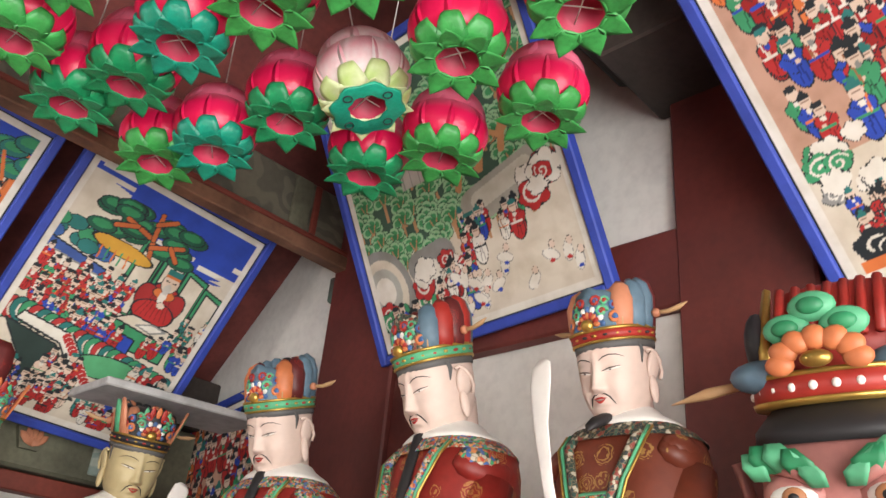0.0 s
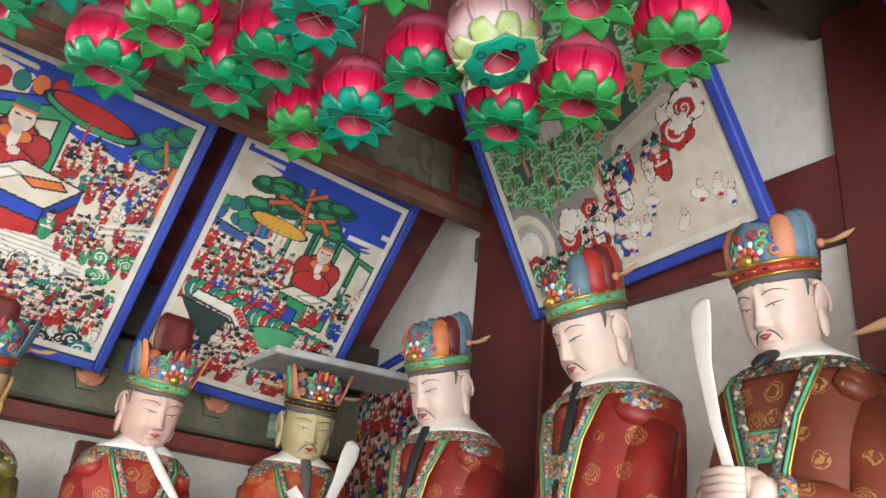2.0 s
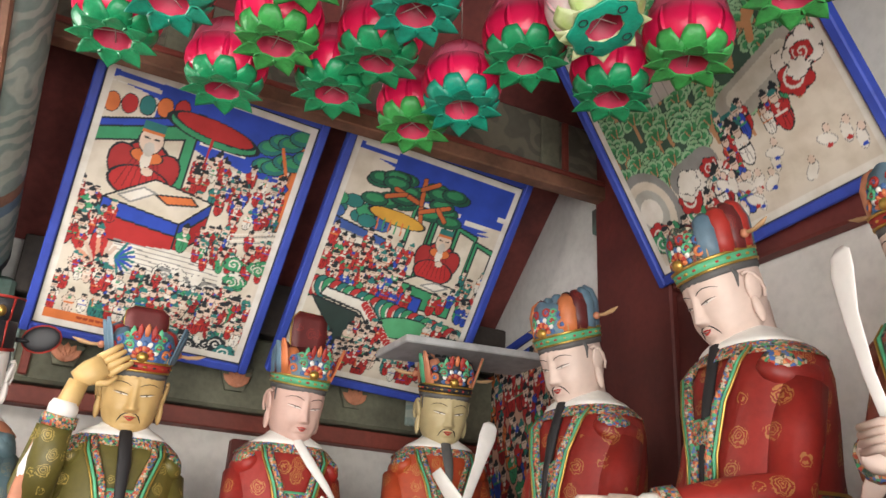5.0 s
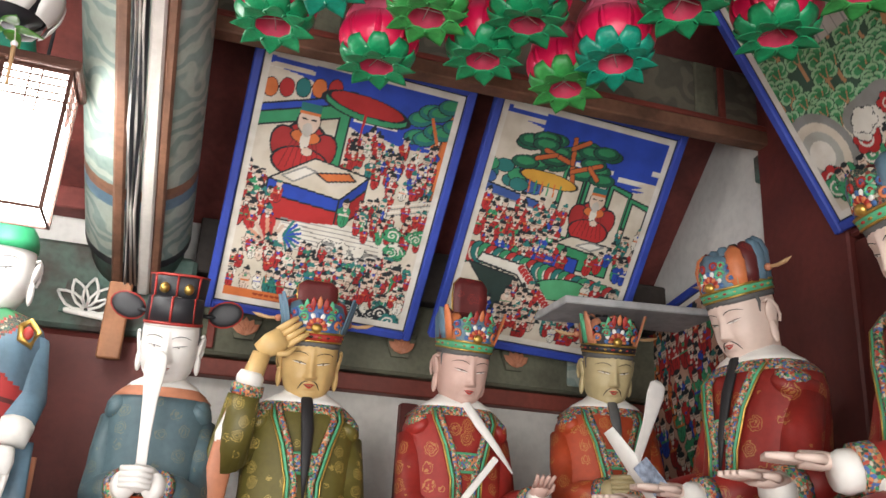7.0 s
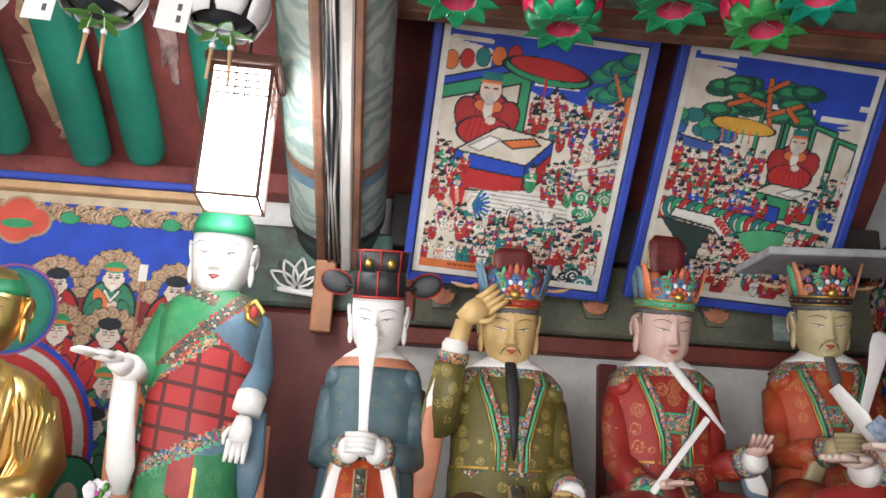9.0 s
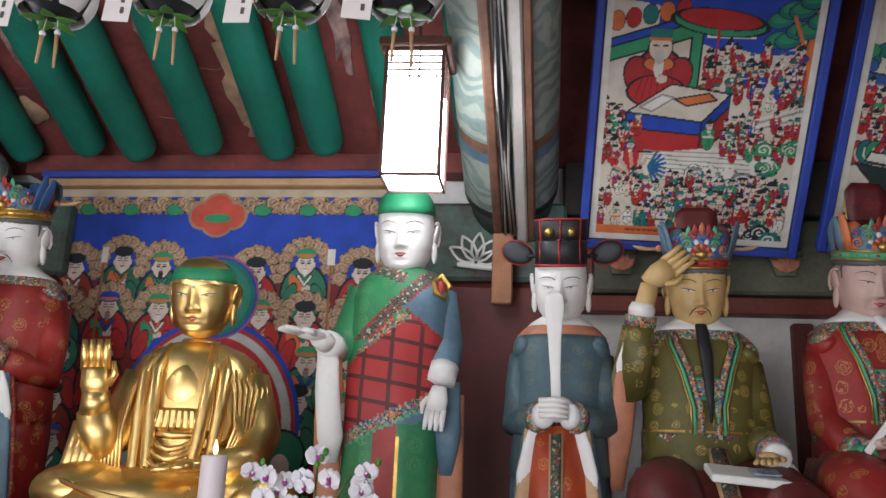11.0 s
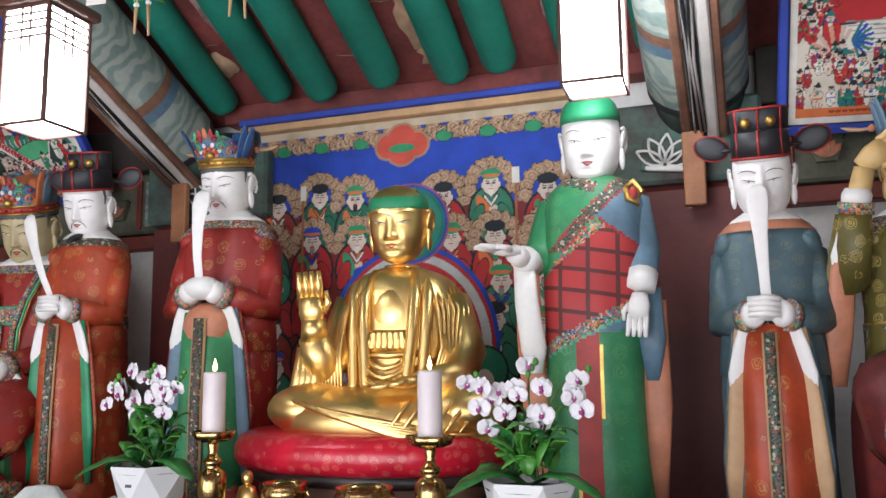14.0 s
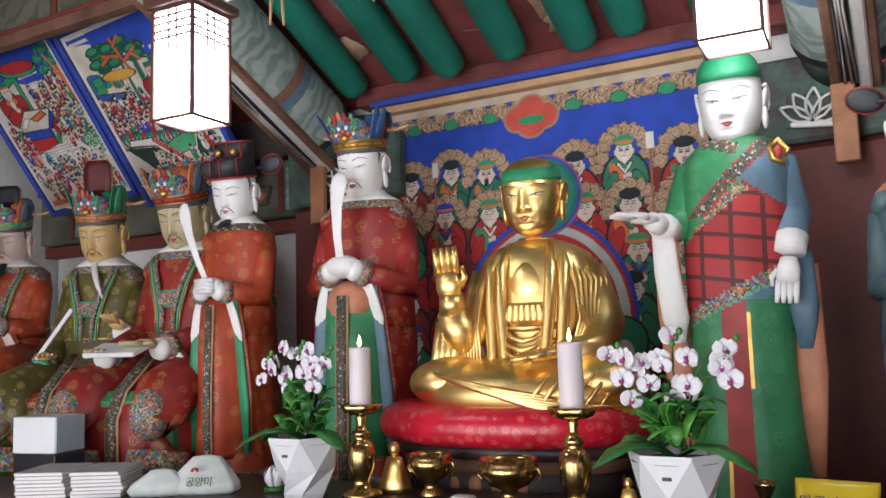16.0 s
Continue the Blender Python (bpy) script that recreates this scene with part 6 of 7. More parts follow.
def king_statue():
    b = Mesh()
    M, u = 1.972 - BASE, 1.0
    face(b, M, u, "skin_white")
    moustache(b, M, u, "hair_grey")
    crown(b, M, u, band="gilt", fins=("paint_blue", "paint_blue"), cap="paint_black", rear=.02, lobes=("paint_blue", "paint_red", "paint_black"), flare=.13)
    nod(b, 0, M, 12, -6)
    M += .022
    torso(b, M, u, "robe_red", {"skin": "skin_white", "trim": "trim", "plain": True})
    skirts(b, M, u, BASE, "robe_green", "robe_red", True)
    for s in (-1, 1):
        sleeve(b, (s * .126, 0, M - .172), (s * .15, -.05, M - .37), (s * .056, -.165, M - .33), u, "robe_red", "paint_white", .52, "paint_slate")
    b.ell((0, -.19, M - .31), (.06, .042, .036), "paint_white", None, 16, 9)
    b.ell((0, -.15, M - .42), (.075, .05, .07), "paint_salmon", None, 16, 9)
    tablet(b, (0, -.205, M - .31), (-.01, -.18, M - .012), u, .030, .03)
    thing("statue", b, Matrix.Translation((-1.745, 2.5, BASE)) @ rot('Z', 10).to_4x4(), "painted standing king statue, white beard and red robe", "statue", "altar statues")


king_statue()


def monk_statue():
    b = Mesh()
    M, u = 1.986 - BASE, 1.03
    face(b, M, u, "skin_white", "hair_grey", hairline=False)
    b.body([(M + .112, .0795, .098, -.004), (M + .135, .079, .094, -.001), (M + .160, .0705, .084, .002), (M + .188, .049, .06, .006), (M + .208, .014, .016, .010)], "paint_green", 30)
    nod(b, 0, M, 8)
    M += .022
    b.body([(M - .045, .05, .05, 0), (M - .10, .055, .054, .004), (M - .14, .075, .066, .006)], "skin_white", 24)
    rows = [(-.125, .075, .068, .008), (-.14, .125, .088, .008), (-.165, .158, .102, .008), (-.21, .174, .116, .006), (-.34, .174, .134, 0), (-.46, .170, .146, -.01), (-.62, .166, .15, -.012), (-.85, .168, .155, -.01), (-1.0, .185, .162, -.005), (-1.08, .2, .17, 0), (-1.13, .205, .172, 0)]
    fine = []
    for z in np.linspace(-.125, -1.13, 130):
        zs = [-r[0] for r in rows]
        fine.append((M + z + .066, *(float(np.interp(-z, zs, [r[k] for r in rows])) * (.80 if k == 1 else 1) for k in (1, 2, 3))))
    first = len(b.f)
    b.body(fine, "robe_green", 110, fold=.012, folds=9)

    def wrap(x, y, z):
        """Crossed collar, blue shoulder cloth, patched surplice with ornamented edges, and a red sash."""
        z -= M
        front = y < .03
        d1 = (z - (-.25 + 1.05 * (x + .07))) / 1.45
        if front and abs(d1) < .018 and -.27 < z < -.03:
            return "trim_dark" if abs(d1) < .014 else "paint_red"
        if front and x < .02 and abs(z + .072 + .36 * (x + .06)) < .017 and z > -.11:
            return "trim_dark"
        low = -.43 + .48 * (x - .075)
        if d1 < -.018:
            edge = -.18 + .74 * (x - .06)
            if x > -.03 and z > -.17 - .75 * max(x, 0):
                return "paint_slate" if abs(z + .17 + .75 * max(x, 0)) > .006 else "paint_red"
            if abs(z - edge) < .017 and x < .08:
                return "trim"
            if z < edge and abs(z - low) < .016:
                return "trim"
            if z < edge and z > low:
                return "patch_robe"
            if z < low and z > low - .022:
                return "paint_mint"
            if x > .0 and z < low and z > low - .02 - .35 * x:
                return "paint_slate"
        if z < low - .02 and front and -.035 < x < .03:
            return "gilt" if min(abs(x + .035), abs(x - .03)) < .004 else "paint_red"
        if z < -.98:
            return "trim" if z > -1.03 else "paint_salmon"
        return None

    b.paint(first, wrap)
    b.tube([(.10, -.122, M - .115), (.118, -.124, M - .10), (.138, -.116, M - .125), (.128, -.128, M - .16), (.105, -.132, M - .145), (.10, -.122, M - .115)], .0085, "gilt", 8)
    b.ell((.118, -.128, M - .13), (.012, .008, .016), "paint_red", None, 10, 7)
    # arms: one held out with palm up, one lowered
    b.tube([(-.112, 0, M - .13), (-.142, -.03, M - .26), (-.156, -.10, M - .292)], [.046, .048, .042], "robe_green", 14)
    b.tube([(-.158, -.09, M - .292), (-.172, -.140, M - .282)], [.040, .034], "paint_white", 12)
    b.tube([(-.17, -.135, M - .284), (-.188, -.17, M - .272)], [.028, .024], "skin_white", 12)
    hand(b, (-.198, -.185, M - .268), (-.7, -.5, .10), 1.05, "skin_white", .4)
    b.tube([(-.172, -.12, M - .28), (-.165, -.125, M - .40), (-.150, -.12, M - .52), (-.145, -.11, M - .58)], [.028, .032, .034, .016], "paint_white", 12, .45, (0, 1, 0))
    b.tube([(-.166, -.10, M - .29), (-.166, -.10, M - .48), (-.152, -.08, M - .74), (-.15, -.07, M - .90)], [.030, .034, .036, .018], "paint_salmon", 12, .45, (0, 1, 0))
    b.tube([(.102, 0, M - .13), (.128, -.03, M - .27), (.128, -.09, M - .335)], [.044, .044, .038], "paint_slate", 14)
    b.tube([(.128, -.09, M - .335), (.126, -.115, M - .375)], [.041, .036], "paint_white", 12)
    hand(b, (.122, -.135, M - .415), (-.08, -.3, -1), 1.05, "skin_white", .1, (0, 1, 0))
    b.tube([(.142, -.085, M - .37), (.146, -.095, M - .50), (.144, -.085, M - .60)], [.030, .034, .016], "paint_slate", 12, .45, (0, 1, 0))
    b.tube([(.148, -.065, M - .40), (.152, -.075, M - .66), (.148, -.065, M - .90)], [.034, .036, .018], "paint_salmon", 12, .45, (0, 1, 0))
    thing("statue", b, Matrix.Translation((-0.570, 2.48, BASE)) @ rot('Z', 0).to_4x4(), "painted standing monk statue, patched red surplice over green", "statue", "altar statues")


monk_statue()


def buddha_statue():
    b = Mesh()
    M, u = 1.803 - 1.252, 1.0
    g = "gold"
    k = 1.12
    face(b, M, k, g, hairline=False, soft=.62)
    b.ell((0, -.087 * k, M + .086), (.005, .003, .005), "paint_white", None, 8, 6)
    b.body([(M + .106, .0755 * k, .0845 * k, .005), (M + .125, .0765 * k, .086 * k, .005), (M + .16, .072 * k, .080 * k, .007), (M + .19, .054 * k, .06 * k, .01), (M + .212, .02 * k, .02 * k, .012)], "paint_green", 30)
    b.v[:] = [(p[0], p[1], M + .09 + (p[2] - M - .09) * .66) if p[2] > M + .09 else p for p in b.v]
    nod(b, 0, M, 9)
    for z, r in ((-.075, .052), (-.092, .056), (-.108, .062)):
        b.body([(M + z - .01, r, r, .004), (M + z, r * 1.04, r * 1.04, .004), (M + z + .012, r * .97, r * .97, .004)], g, 22)
    rows = ((-.072, .066, .062, .006), (-.09, .115, .088, .008), (-.115, .155, .105, .008), (-.165, .178, .118, .006), (-.26, .172, .122, 0), (-.35, .150, .122, -.005), (-.44, .15, .13, -.015), (-.52, .18, .15, -.03))
    b.body([(M + z, rx, ry, y) for z, rx, ry, y in rows], g, 34, fold=.02, folds=8)
    # bare chest inset, sash knot and robe edges
    b.ell((0, -.08, M - .21), (.07, .045, .085), g, None, 18, 10)
    b.box((.0, -.125, M - .285), (.12, .03, .06), g, rot('X', -6), .012)
    for i in range(7):
        b.tube([(-.048 + .016 * i, -.139, M - .262), (-.054 + .018 * i, -.141, M - .31)], [.003, .0045], g, 8)
    b.tube([(-.085, -.115, M - .32), (0, -.15, M - .325), (.085, -.115, M - .32)], .01, g, 8)
    for s in (-1, 1):
        for k in range(2):
            b.tube([(s * (.058 + .034 * k), -.058 + .012 * k, M - .085 - .012 * k), (s * (.072 + .034 * k), -.112 + .014 * k, M - .16), (s * (.070 + .036 * k), -.134 + .016 * k, M - .27), (s * (.058 + .04 * k), -.150 + .016 * k, M - .40), (s * (.05 + .05 * k), -.175 + .016 * k, M - .47)], [.012, .018, .018, .016, .010], g, 12)
    for k in range(6):
        z = M - .335 - .024 * k
        b.tube([(-.06 - .004 * k, -.138 - .006 * k, z + .01), (-.03, -.158 - .007 * k, z - .018), (0, -.164 - .008 * k, z - .026), (.03, -.158 - .007 * k, z - .018), (.06 + .004 * k, -.138 - .006 * k, z + .01)], [.004, .007, .008, .007, .004], g, 8)
    for k in range(7):
        b.tube([(.10 + .012 * k, -.075 + .012 * k, M - .11 - .004 * k), (.135 + .012 * k, -.105 + .012 * k, M - .20), (.15 + .008 * k, -.10 + .004 * k, M - .30), (.12 + .006 * k, -.13, M - .42)], [.004, .007, .008, .004], g, 8)
        b.tube([(-.10 - .010 * k, -.075 + .012 * k, M - .11 - .004 * k), (-.135 - .010 * k, -.10 + .012 * k, M - .21), (-.15 - .008 * k, -.11, M - .32), (-.13 - .01 * k, -.14, M - .45)], [.004, .006, .007, .004], g, 8)
    # crossed legs under the robe, with long folds sweeping down from one knee
    b.body([(.012, .300, .215, -.075), (.03, .318, .232, -.075), (.07, .318, .232, -.075), (.105, .295, .21, -.07), (.132, .24, .165, -.055), (.15, .16, .10, -.03)], g, 44)
    for q in (-1, 1):
        b.ell((q * .215, -.135, .082), (.118, .135, .072), g, rot('Z', q * 24), 22, 12)
    front = lambda x, z: -.075 - (.236 - .55 * max(0, z - .07)) * max(0.0, 1 - (abs(x) / .322) ** 2.3) ** (1 / 2.3)
    for j in range(9):
        pts = []
        for t in np.linspace(0, 1, 9):
            x = -.27 + .030 * j + (.40 - .012 * j) * t
            z = .125 - .006 * j - (.075 + .004 * j) * t ** .7
            pts.append((x, front(x, z) - .011, max(z, .025)))
        b.tube(pts, [.002, .005, .007, .008, .008, .008, .007, .005, .002], g, 8)
    for j in range(6):
        pts = [(.29 - .035 * j - .06 * t, front(.29 - .035 * j - .06 * t, .11 - .085 * t) - .011, .115 - .085 * t) for t in np.linspace(0, 1, 6)]
        b.tube(pts, [.002, .005, .006, .006, .005, .002], g, 8)
    b.body([(0.0, .318, .232, -.072), (.008, .332, .246, -.072), (.018, .326, .240, -.072), (.026, .30, .215, -.072)], g, 60, fold=.014, folds=19)
    # draped lower robe folds across the waist
    for k in range(6):
        z = M - .40 - .022 * k
        b.tube([(-.13 - .012 * k, -.06, z - .02), (-.06, -.135 - .012 * k, z - .005), (.04, -.145 - .012 * k, z + .02), (.14 + .012 * k, -.08, z + .07)], .007, g, 8)
    # raised hand and lowered arm with hanging sleeves
    b.tube([(-.145, 0, M - .17), (-.19, -.03, M - .32), (-.205, -.10, M - .36), (-.215, -.14, M - .27)], [.058, .064, .058, .044], g, 16)
    hand(b, (-.214, -.160, M - .205), (-.05, -.12, 1), 1.5, g, .06, (0, 1, 0))
    b.tube([(-.212, -.14, M - .28), (-.212, -.15, M - .22)], [.040, .034], g, 12)
    for k in range(4):
        b.tube([(-.20 - .02 * k, -.11, M - .30), (-.215 - .018 * k, -.12, M - .40), (-.23 - .022 * k, -.13, M - .50), (-.20 - .03 * k, -.15, .12)], [.018, .022, .022, .012], g, 10)
    b.tube([(.145, 0, M - .17), (.195, -.03, M - .32), (.195, -.13, M - .39), (.13, -.22, M - .395)], [.058, .06, .052, .036], g, 16)
    hand(b, (.09, -.25, M - .395), (-1, -.25, -.15), 1.2, g, .15)
    for k in range(5):
        b.tube([(.19 - .01 * k, .02 - .03 * k, M - .19 - .02 * k), (.235 - .012 * k, -.03 - .02 * k, M - .29 - .02 * k), (.20 - .01 * k, -.12, M - .37 - .02 * k)], .009, g, 8)
    thing("buddha_statue", b, Matrix.Translation((-1.145, 2.49, 1.252)) @ rot('Z', 6).to_4x4(), "gilded seated statue with green hair on red cushion", "statue")


buddha_statue()


def guardian_statue():
    """Red-faced guardian beside the post."""
    b = Mesh()
    M, u = 1.722 - BASE, 1.30
    s = "skin_red"
    rows = ((-0.075, .03, .03, -.03), (-0.05, .06, .055, -.02), (-.01, .078, .076, -.006), (0.04, .082, .086, 0), (0.09, .08, .088, .006), (.12, .076, .085, .01))
    b.body([(M + z * u, rx * u, ry * u, y * u) for z, rx, ry, y in rows], s, 28)
    b.body([(M + .112 * u, .082 * u, .091 * u, .008 * u), (M + .128 * u, .082 * u, .09 * u, .012 * u), (M + .15 * u, .066 * u, .072 * u, .015 * u)], "hair_black", 26)
    for q in (-1, 1):
        b.ell((q * .038 * u, -.076 * u, M + .062 * u), (.028 * u, .016 * u, .024 * u), s, None, 14, 9)
        b.ell((q * .038 * u, -.083 * u, M + .061 * u), (.021 * u, .013 * u, .014 * u), "eye_white", None, 14, 9)
        b.ell((q * .036 * u, -.0945 * u, M + .061 * u), (.0105 * u, .004 * u, .0105 * u), "bare_board", None, 12, 8)
        b.ell((q * .036 * u, -.0975 * u, M + .061 * u), (.005 * u, .003 * u, .005 * u), "hair_black", None, 10, 7)
        b.tube([(q * .012 * u, -.09 * u, M + .070 * u), (q * .03 * u, -.093 * u, M + .086 * u), (q * .06 * u, -.075 * u, M + .090 * u)], [.005 * u, .009 * u, .004 * u], s, 8)
        for i, (dx, dz, w) in enumerate(((.014, .083, .010), (.024, .093, .013), (.037, .099, .015), (.051, .098, .014), (.062, .091, .010))):
            b.blade([(q * dx * u, (-.094 + .25 * max(0, dx - .02)) * u, M + (dz - .012) * u), (q * (dx + .003) * u, (-.103 + .25 * max(0, dx - .02)) * u, M + dz * u), (q * (dx + .010) * u, (-.097 + .25 * max(0, dx - .02)) * u, M + (dz + .013) * u)], [w * .7 * u, w * u, w * .45 * u], ("paint_mint", "paint_green")[i % 2], (1, 0, 0), .006 * u, .25)
        b.blade([(q * .08 * u, .01 * u, M + .0 * u), (q * .10 * u, .02 * u, M + .05 * u), (q * .112 * u, .025 * u, M + .10 * u)], [.018 * u, .02 * u, .001], s, (0, 1, 0), .012 * u)
        b.tube([(q * .095 * u, .02 * u, M + .185 * u), (q * .13 * u, .02 * u, M + .18 * u), (q * .17 * u, .02 * u, M + .172 * u)], [.005 * u, .007 * u, .001], "paint_tan", 8)
        b.ell((q * .06 * u, -.035 * u, M + .185 * u), (.03 * u, .03 * u, .018 * u), "paint_slate", None, 14, 8)
    b.ell((0, -.09 * u, M + .032 * u), (.022 * u, .02 * u, .02 * u), s, None, 12, 8)
    b.ell((0, -.08 * u, M - .02 * u), (.035 * u, .014 * u, .012 * u), "lip_red", None, 12, 8)
    b.body([(M + .150 * u, .078 * u, .085 * u, .012 * u), (M + .156 * u, .080 * u, .088 * u, .012 * u)], "gilt", 28)
    b.body([(M + .156 * u, .078 * u, .086 * u, .012 * u), (M + .178 * u, .079 * u, .087 * u, .012 * u)], "paint_red", 28)
    b.body([(M + .178 * u, .080 * u, .088 * u, .012 * u), (M + .183 * u, .080 * u, .088 * u, .012 * u)], "gilt", 28)
    for i in range(26):
        a = 2 * math.pi * i / 26
        b.ell((.079 * u * math.cos(a), .012 * u + .087 * u * math.sin(a), M + .167 * u), (.004 * u, .004 * u, .005 * u), "paint_white", None, 8, 5)
    for i in range(7):
        a = math.pi * i / 6
        b.ell((.032 * u * math.cos(a), -.085 * u, M + (.188 + .024 * math.sin(a)) * u), (.013 * u, .007 * u, .011 * u), "paint_orange", rot('Y', -math.degrees(a)), 10, 7)
    b.ell((0, -.092 * u, M + .19 * u), (.014 * u, .008 * u, .009 * u), "gilt", None, 10, 7)
    for q, z in ((-.024, .225), (.024, .225), (0, .245)):
        b.ell((q * u, -.072 * u, M + z * u), (.021 * u, .009 * u, .016 * u), "paint_mint", None, 12, 8)
        b.ell((q * u, -.079 * u, M + z * u), (.012 * u, .006 * u, .009 * u), "paint_green", None, 12, 8)
    b.body([(M + .18 * u, .062 * u, .05 * u, .02 * u), (M + .24 * u, .060 * u, .035 * u, .035 * u), (M + .285 * u, .056 * u, .022 * u, .05 * u), (M + .29 * u, .03 * u, .01 * u, .05 * u)], "paint_red", 22)
    for i in range(7):
        x = (-.045 + .015 * i) * u
        b.tube([(x, -.02 * u, M + .22 * u), (x, .01 * u, M + .26 * u), (x, .028 * u, M + .287 * u)], .005 * u, "paint_red", 6)
    for q in (-1, 1):
        b.blade([(q * .058 * u, -.02 * u, M + .18 * u), (q * .062 * u, .0, M + .23 * u), (q * .058 * u, .03 * u, M + .29 * u)], [.006 * u, .006 * u, .004 * u], "gilt", (1, 0, 0), .012 * u)
        b.ell((q * .07 * u, .02 * u, M + .225 * u), (.014 * u, .03 * u, .04 * u), "paint_black", None, 12, 8)
    b.v[:] = [(p[0] * 1.14, p[1], p[2]) for p in b.v]
    nod(b, 0, M, 13)
    b.body([(M - .22 * u, .19 * u, .12 * u, .02), (M - .16 * u, .17 * u, .11 * u, .02), (M - .10 * u, .09 * u, .08 * u, .01), (M - .05 * u, .055 * u, .05 * u, .0)][::-1], "robe_brown", 26)
    b.body([(.02, .2 * u, .16 * u, 0), (.3, .18 * u, .15 * u, 0), (M - .22 * u, .19 * u, .12 * u, .02)], "robe_brown", 30, fold=.03, folds=9)
    thing("statue", b, Matrix.Translation((1.22, .645, BASE)) @ rot('Z', -84).to_4x4(), "painted red-faced guardian statue with leafy green brows", "statue", "altar statues")
    w = Mesh()
    w.tube([(0, 0, 0), (0, 0, .95), (0.01, 0, 1.02)], [.05, .05, .04], "paint_salmon", 16)
    w.tube([(0, 0, 1.02), (.0, -.02, 1.08), (.02, -.05, 1.11), (.02, -.04, 1.14)], [.03, .02, .014, .006], "paint_tan", 12)
    thing("carved_post", w, Matrix.Translation((1.38, .56, BASE)), "orange carved post with curled top beside guardian", "post")


guardian_statue()

# ---- lotus lanterns ----


def petal_mesh(r, z0, z1, w, bulge, tip, mat, n=7, point=False):
    """One cupped petal along +x, from z0 up to z1, on a swelling of radius r."""
    b = Mesh()
    rings = []
    for i in range(n):
        t = i / (n - 1)
        z = z0 + (z1 - z0) * t
        rr = r * (bulge[0] + (bulge[1] - bulge[0]) * math.sin(math.pi * min(1, t * .8 + .1))) + tip * t ** 3
        ww = w * max(.02, math.sin(math.pi * min(.97, .22 + .78 * t)) ** .8)
        if point:
            ww = w * max(.03, 1.0 - t ** 1.25)
        row = []
        for k, lift in ((-1, 0), (-.5, 0), (0, 0), (.5, 0), (1, 0)):
            a = k * ww / max(rr, .02)
            row.append((rr * math.cos(a), rr * math.sin(a), z))
        rings.append(row + [(p[0] * .97, p[1] * .97, p[2]) for p in reversed(row)])
    b.loft(rings, mat)
    return b


def leaf_mesh(r0, length, w, droop, mat):
    """A pointed silk leaf that spreads out and down."""
    b = Mesh()
    pts, ws = [], []
    for t, k in ((0, .66), (.22, .98), (.45, .86), (.75, .45), (1, .03)):
        pts.append((r0 + length * t * .9, 0, -droop * t * t - .004))
        ws.append(w * k)
    b.blade(pts, ws, mat, (0, 1, 0), .0025, .12)
    return b


def lotus(name, outer, up, low, inside, label, m, r=.076, group="lotus lanterns"):
    ob = thing(name, None, m, label, "lantern", group)
    core = Mesh()
    core.lathe([(.040, .0), (.062, .03), (.068, .075), (.06, .11), (.03, .14), (.005, .148)], outer, n=18, caps=(False, True))
    core.lathe([(.040, .002), (.039, -.004), (.035, -.004), (.033, .035), (.001, .042)], inside, n=24, caps=(False, False))
    part("body", core, ob)
    pm = petal_mesh(r, .05, .158, .036, (.78, 1.04), -.040, outer, 9).make("petal")
    pm2 = petal_mesh(r * 1.06, .010, .122, .036, (.64, 1.08), -.020, outer, 9).make("petal")
    pm3 = petal_mesh(r * .98, -.002, .052, .028, (.50, 1.06), .004, up, 7, True).make("petal")
    lm = leaf_mesh(.034, .054, .0235, .010, low).make("leaf")
    for i in range(9):
        part("petal", pm, ob, "", rot('Z', i * 40).to_4x4())
        part("petal", pm2, ob, "", rot('Z', i * 40 + 20).to_4x4())
        part("petal", pm3, ob, "", rot('Z', i * 40 + 3).to_4x4())
    for i in range(8):
        part("leaf", lm, ob, "", rot('Z', i * 45 + 10).to_4x4())
    rm = Mesh()
    rm.tube([(.038 * math.cos(a), .038 * math.sin(a), -.003) for a in (2 * math.pi * i / 24 for i in range(25))], .003, low, 6)
    part("rim", rm, ob)
    wm = Mesh()
    wm.tube([(-.036, 0, .012), (0, .002, .016), (.036, 0, .012)], .0012, "cable", 5)
    wm.tube([(0, -.036, .012), (.002, 0, .016), (0, .036, .012)], .0012, "cable", 5)
    part("wire", wm, ob)
    sm = Mesh()
    sm.tube([(0, 0, .14), (0, 0, 1.35)], .0015, "cable", 5)
    part("hanging_cord", sm, ob)
    return ob


LZ = 2.42
masters = [lotus("lotus_lantern", "silk_pink", g, g, "silk_inside", "pink silk lotus lantern with green leaves hanging from ceiling", Matrix.Translation((0.25, 1.59, LZ))) for g in ("silk_leaf", "silk_green", "silk_teal")]
spots = ((.398, 1.691, 1), (.439, 1.554, 1), (.436, 1.372, 2), (.476, 1.197, 0), (.603, 1.735, 0), (.643, 1.585, 2), (.684, 1.408, 1), (.882, 1.401, 1), (.927, 1.233, 0), (.957, 1.018, 0), (.73, 1.014, 0), (.772, .808, 0), (-.024, 1.741, 1), (.195, 1.777, 1), (.23, 1.40, 0), (.27, 1.20, 2), (.50, 1.01, 0), (.05, 1.58, 2), (.55, .80, 1))
masters[1].matrix_world = Matrix.Translation((spots[0][0], spots[0][1], LZ)) @ rot('Z', 13).to_4x4()
masters[2].matrix_world = Matrix.Translation((spots[2][0], spots[2][1], LZ)) @ rot('Z', 31).to_4x4()
for i, (x, y, k) in enumerate(spots):
    if i in (0, 2):
        continue
    copy_thing(masters[k], Matrix.Translation((x, y, LZ + .012 * math.sin(i * 2.3))) @ (rot('X', 5 * math.sin(i)) @ rot('Z', i * 29)).to_4x4())
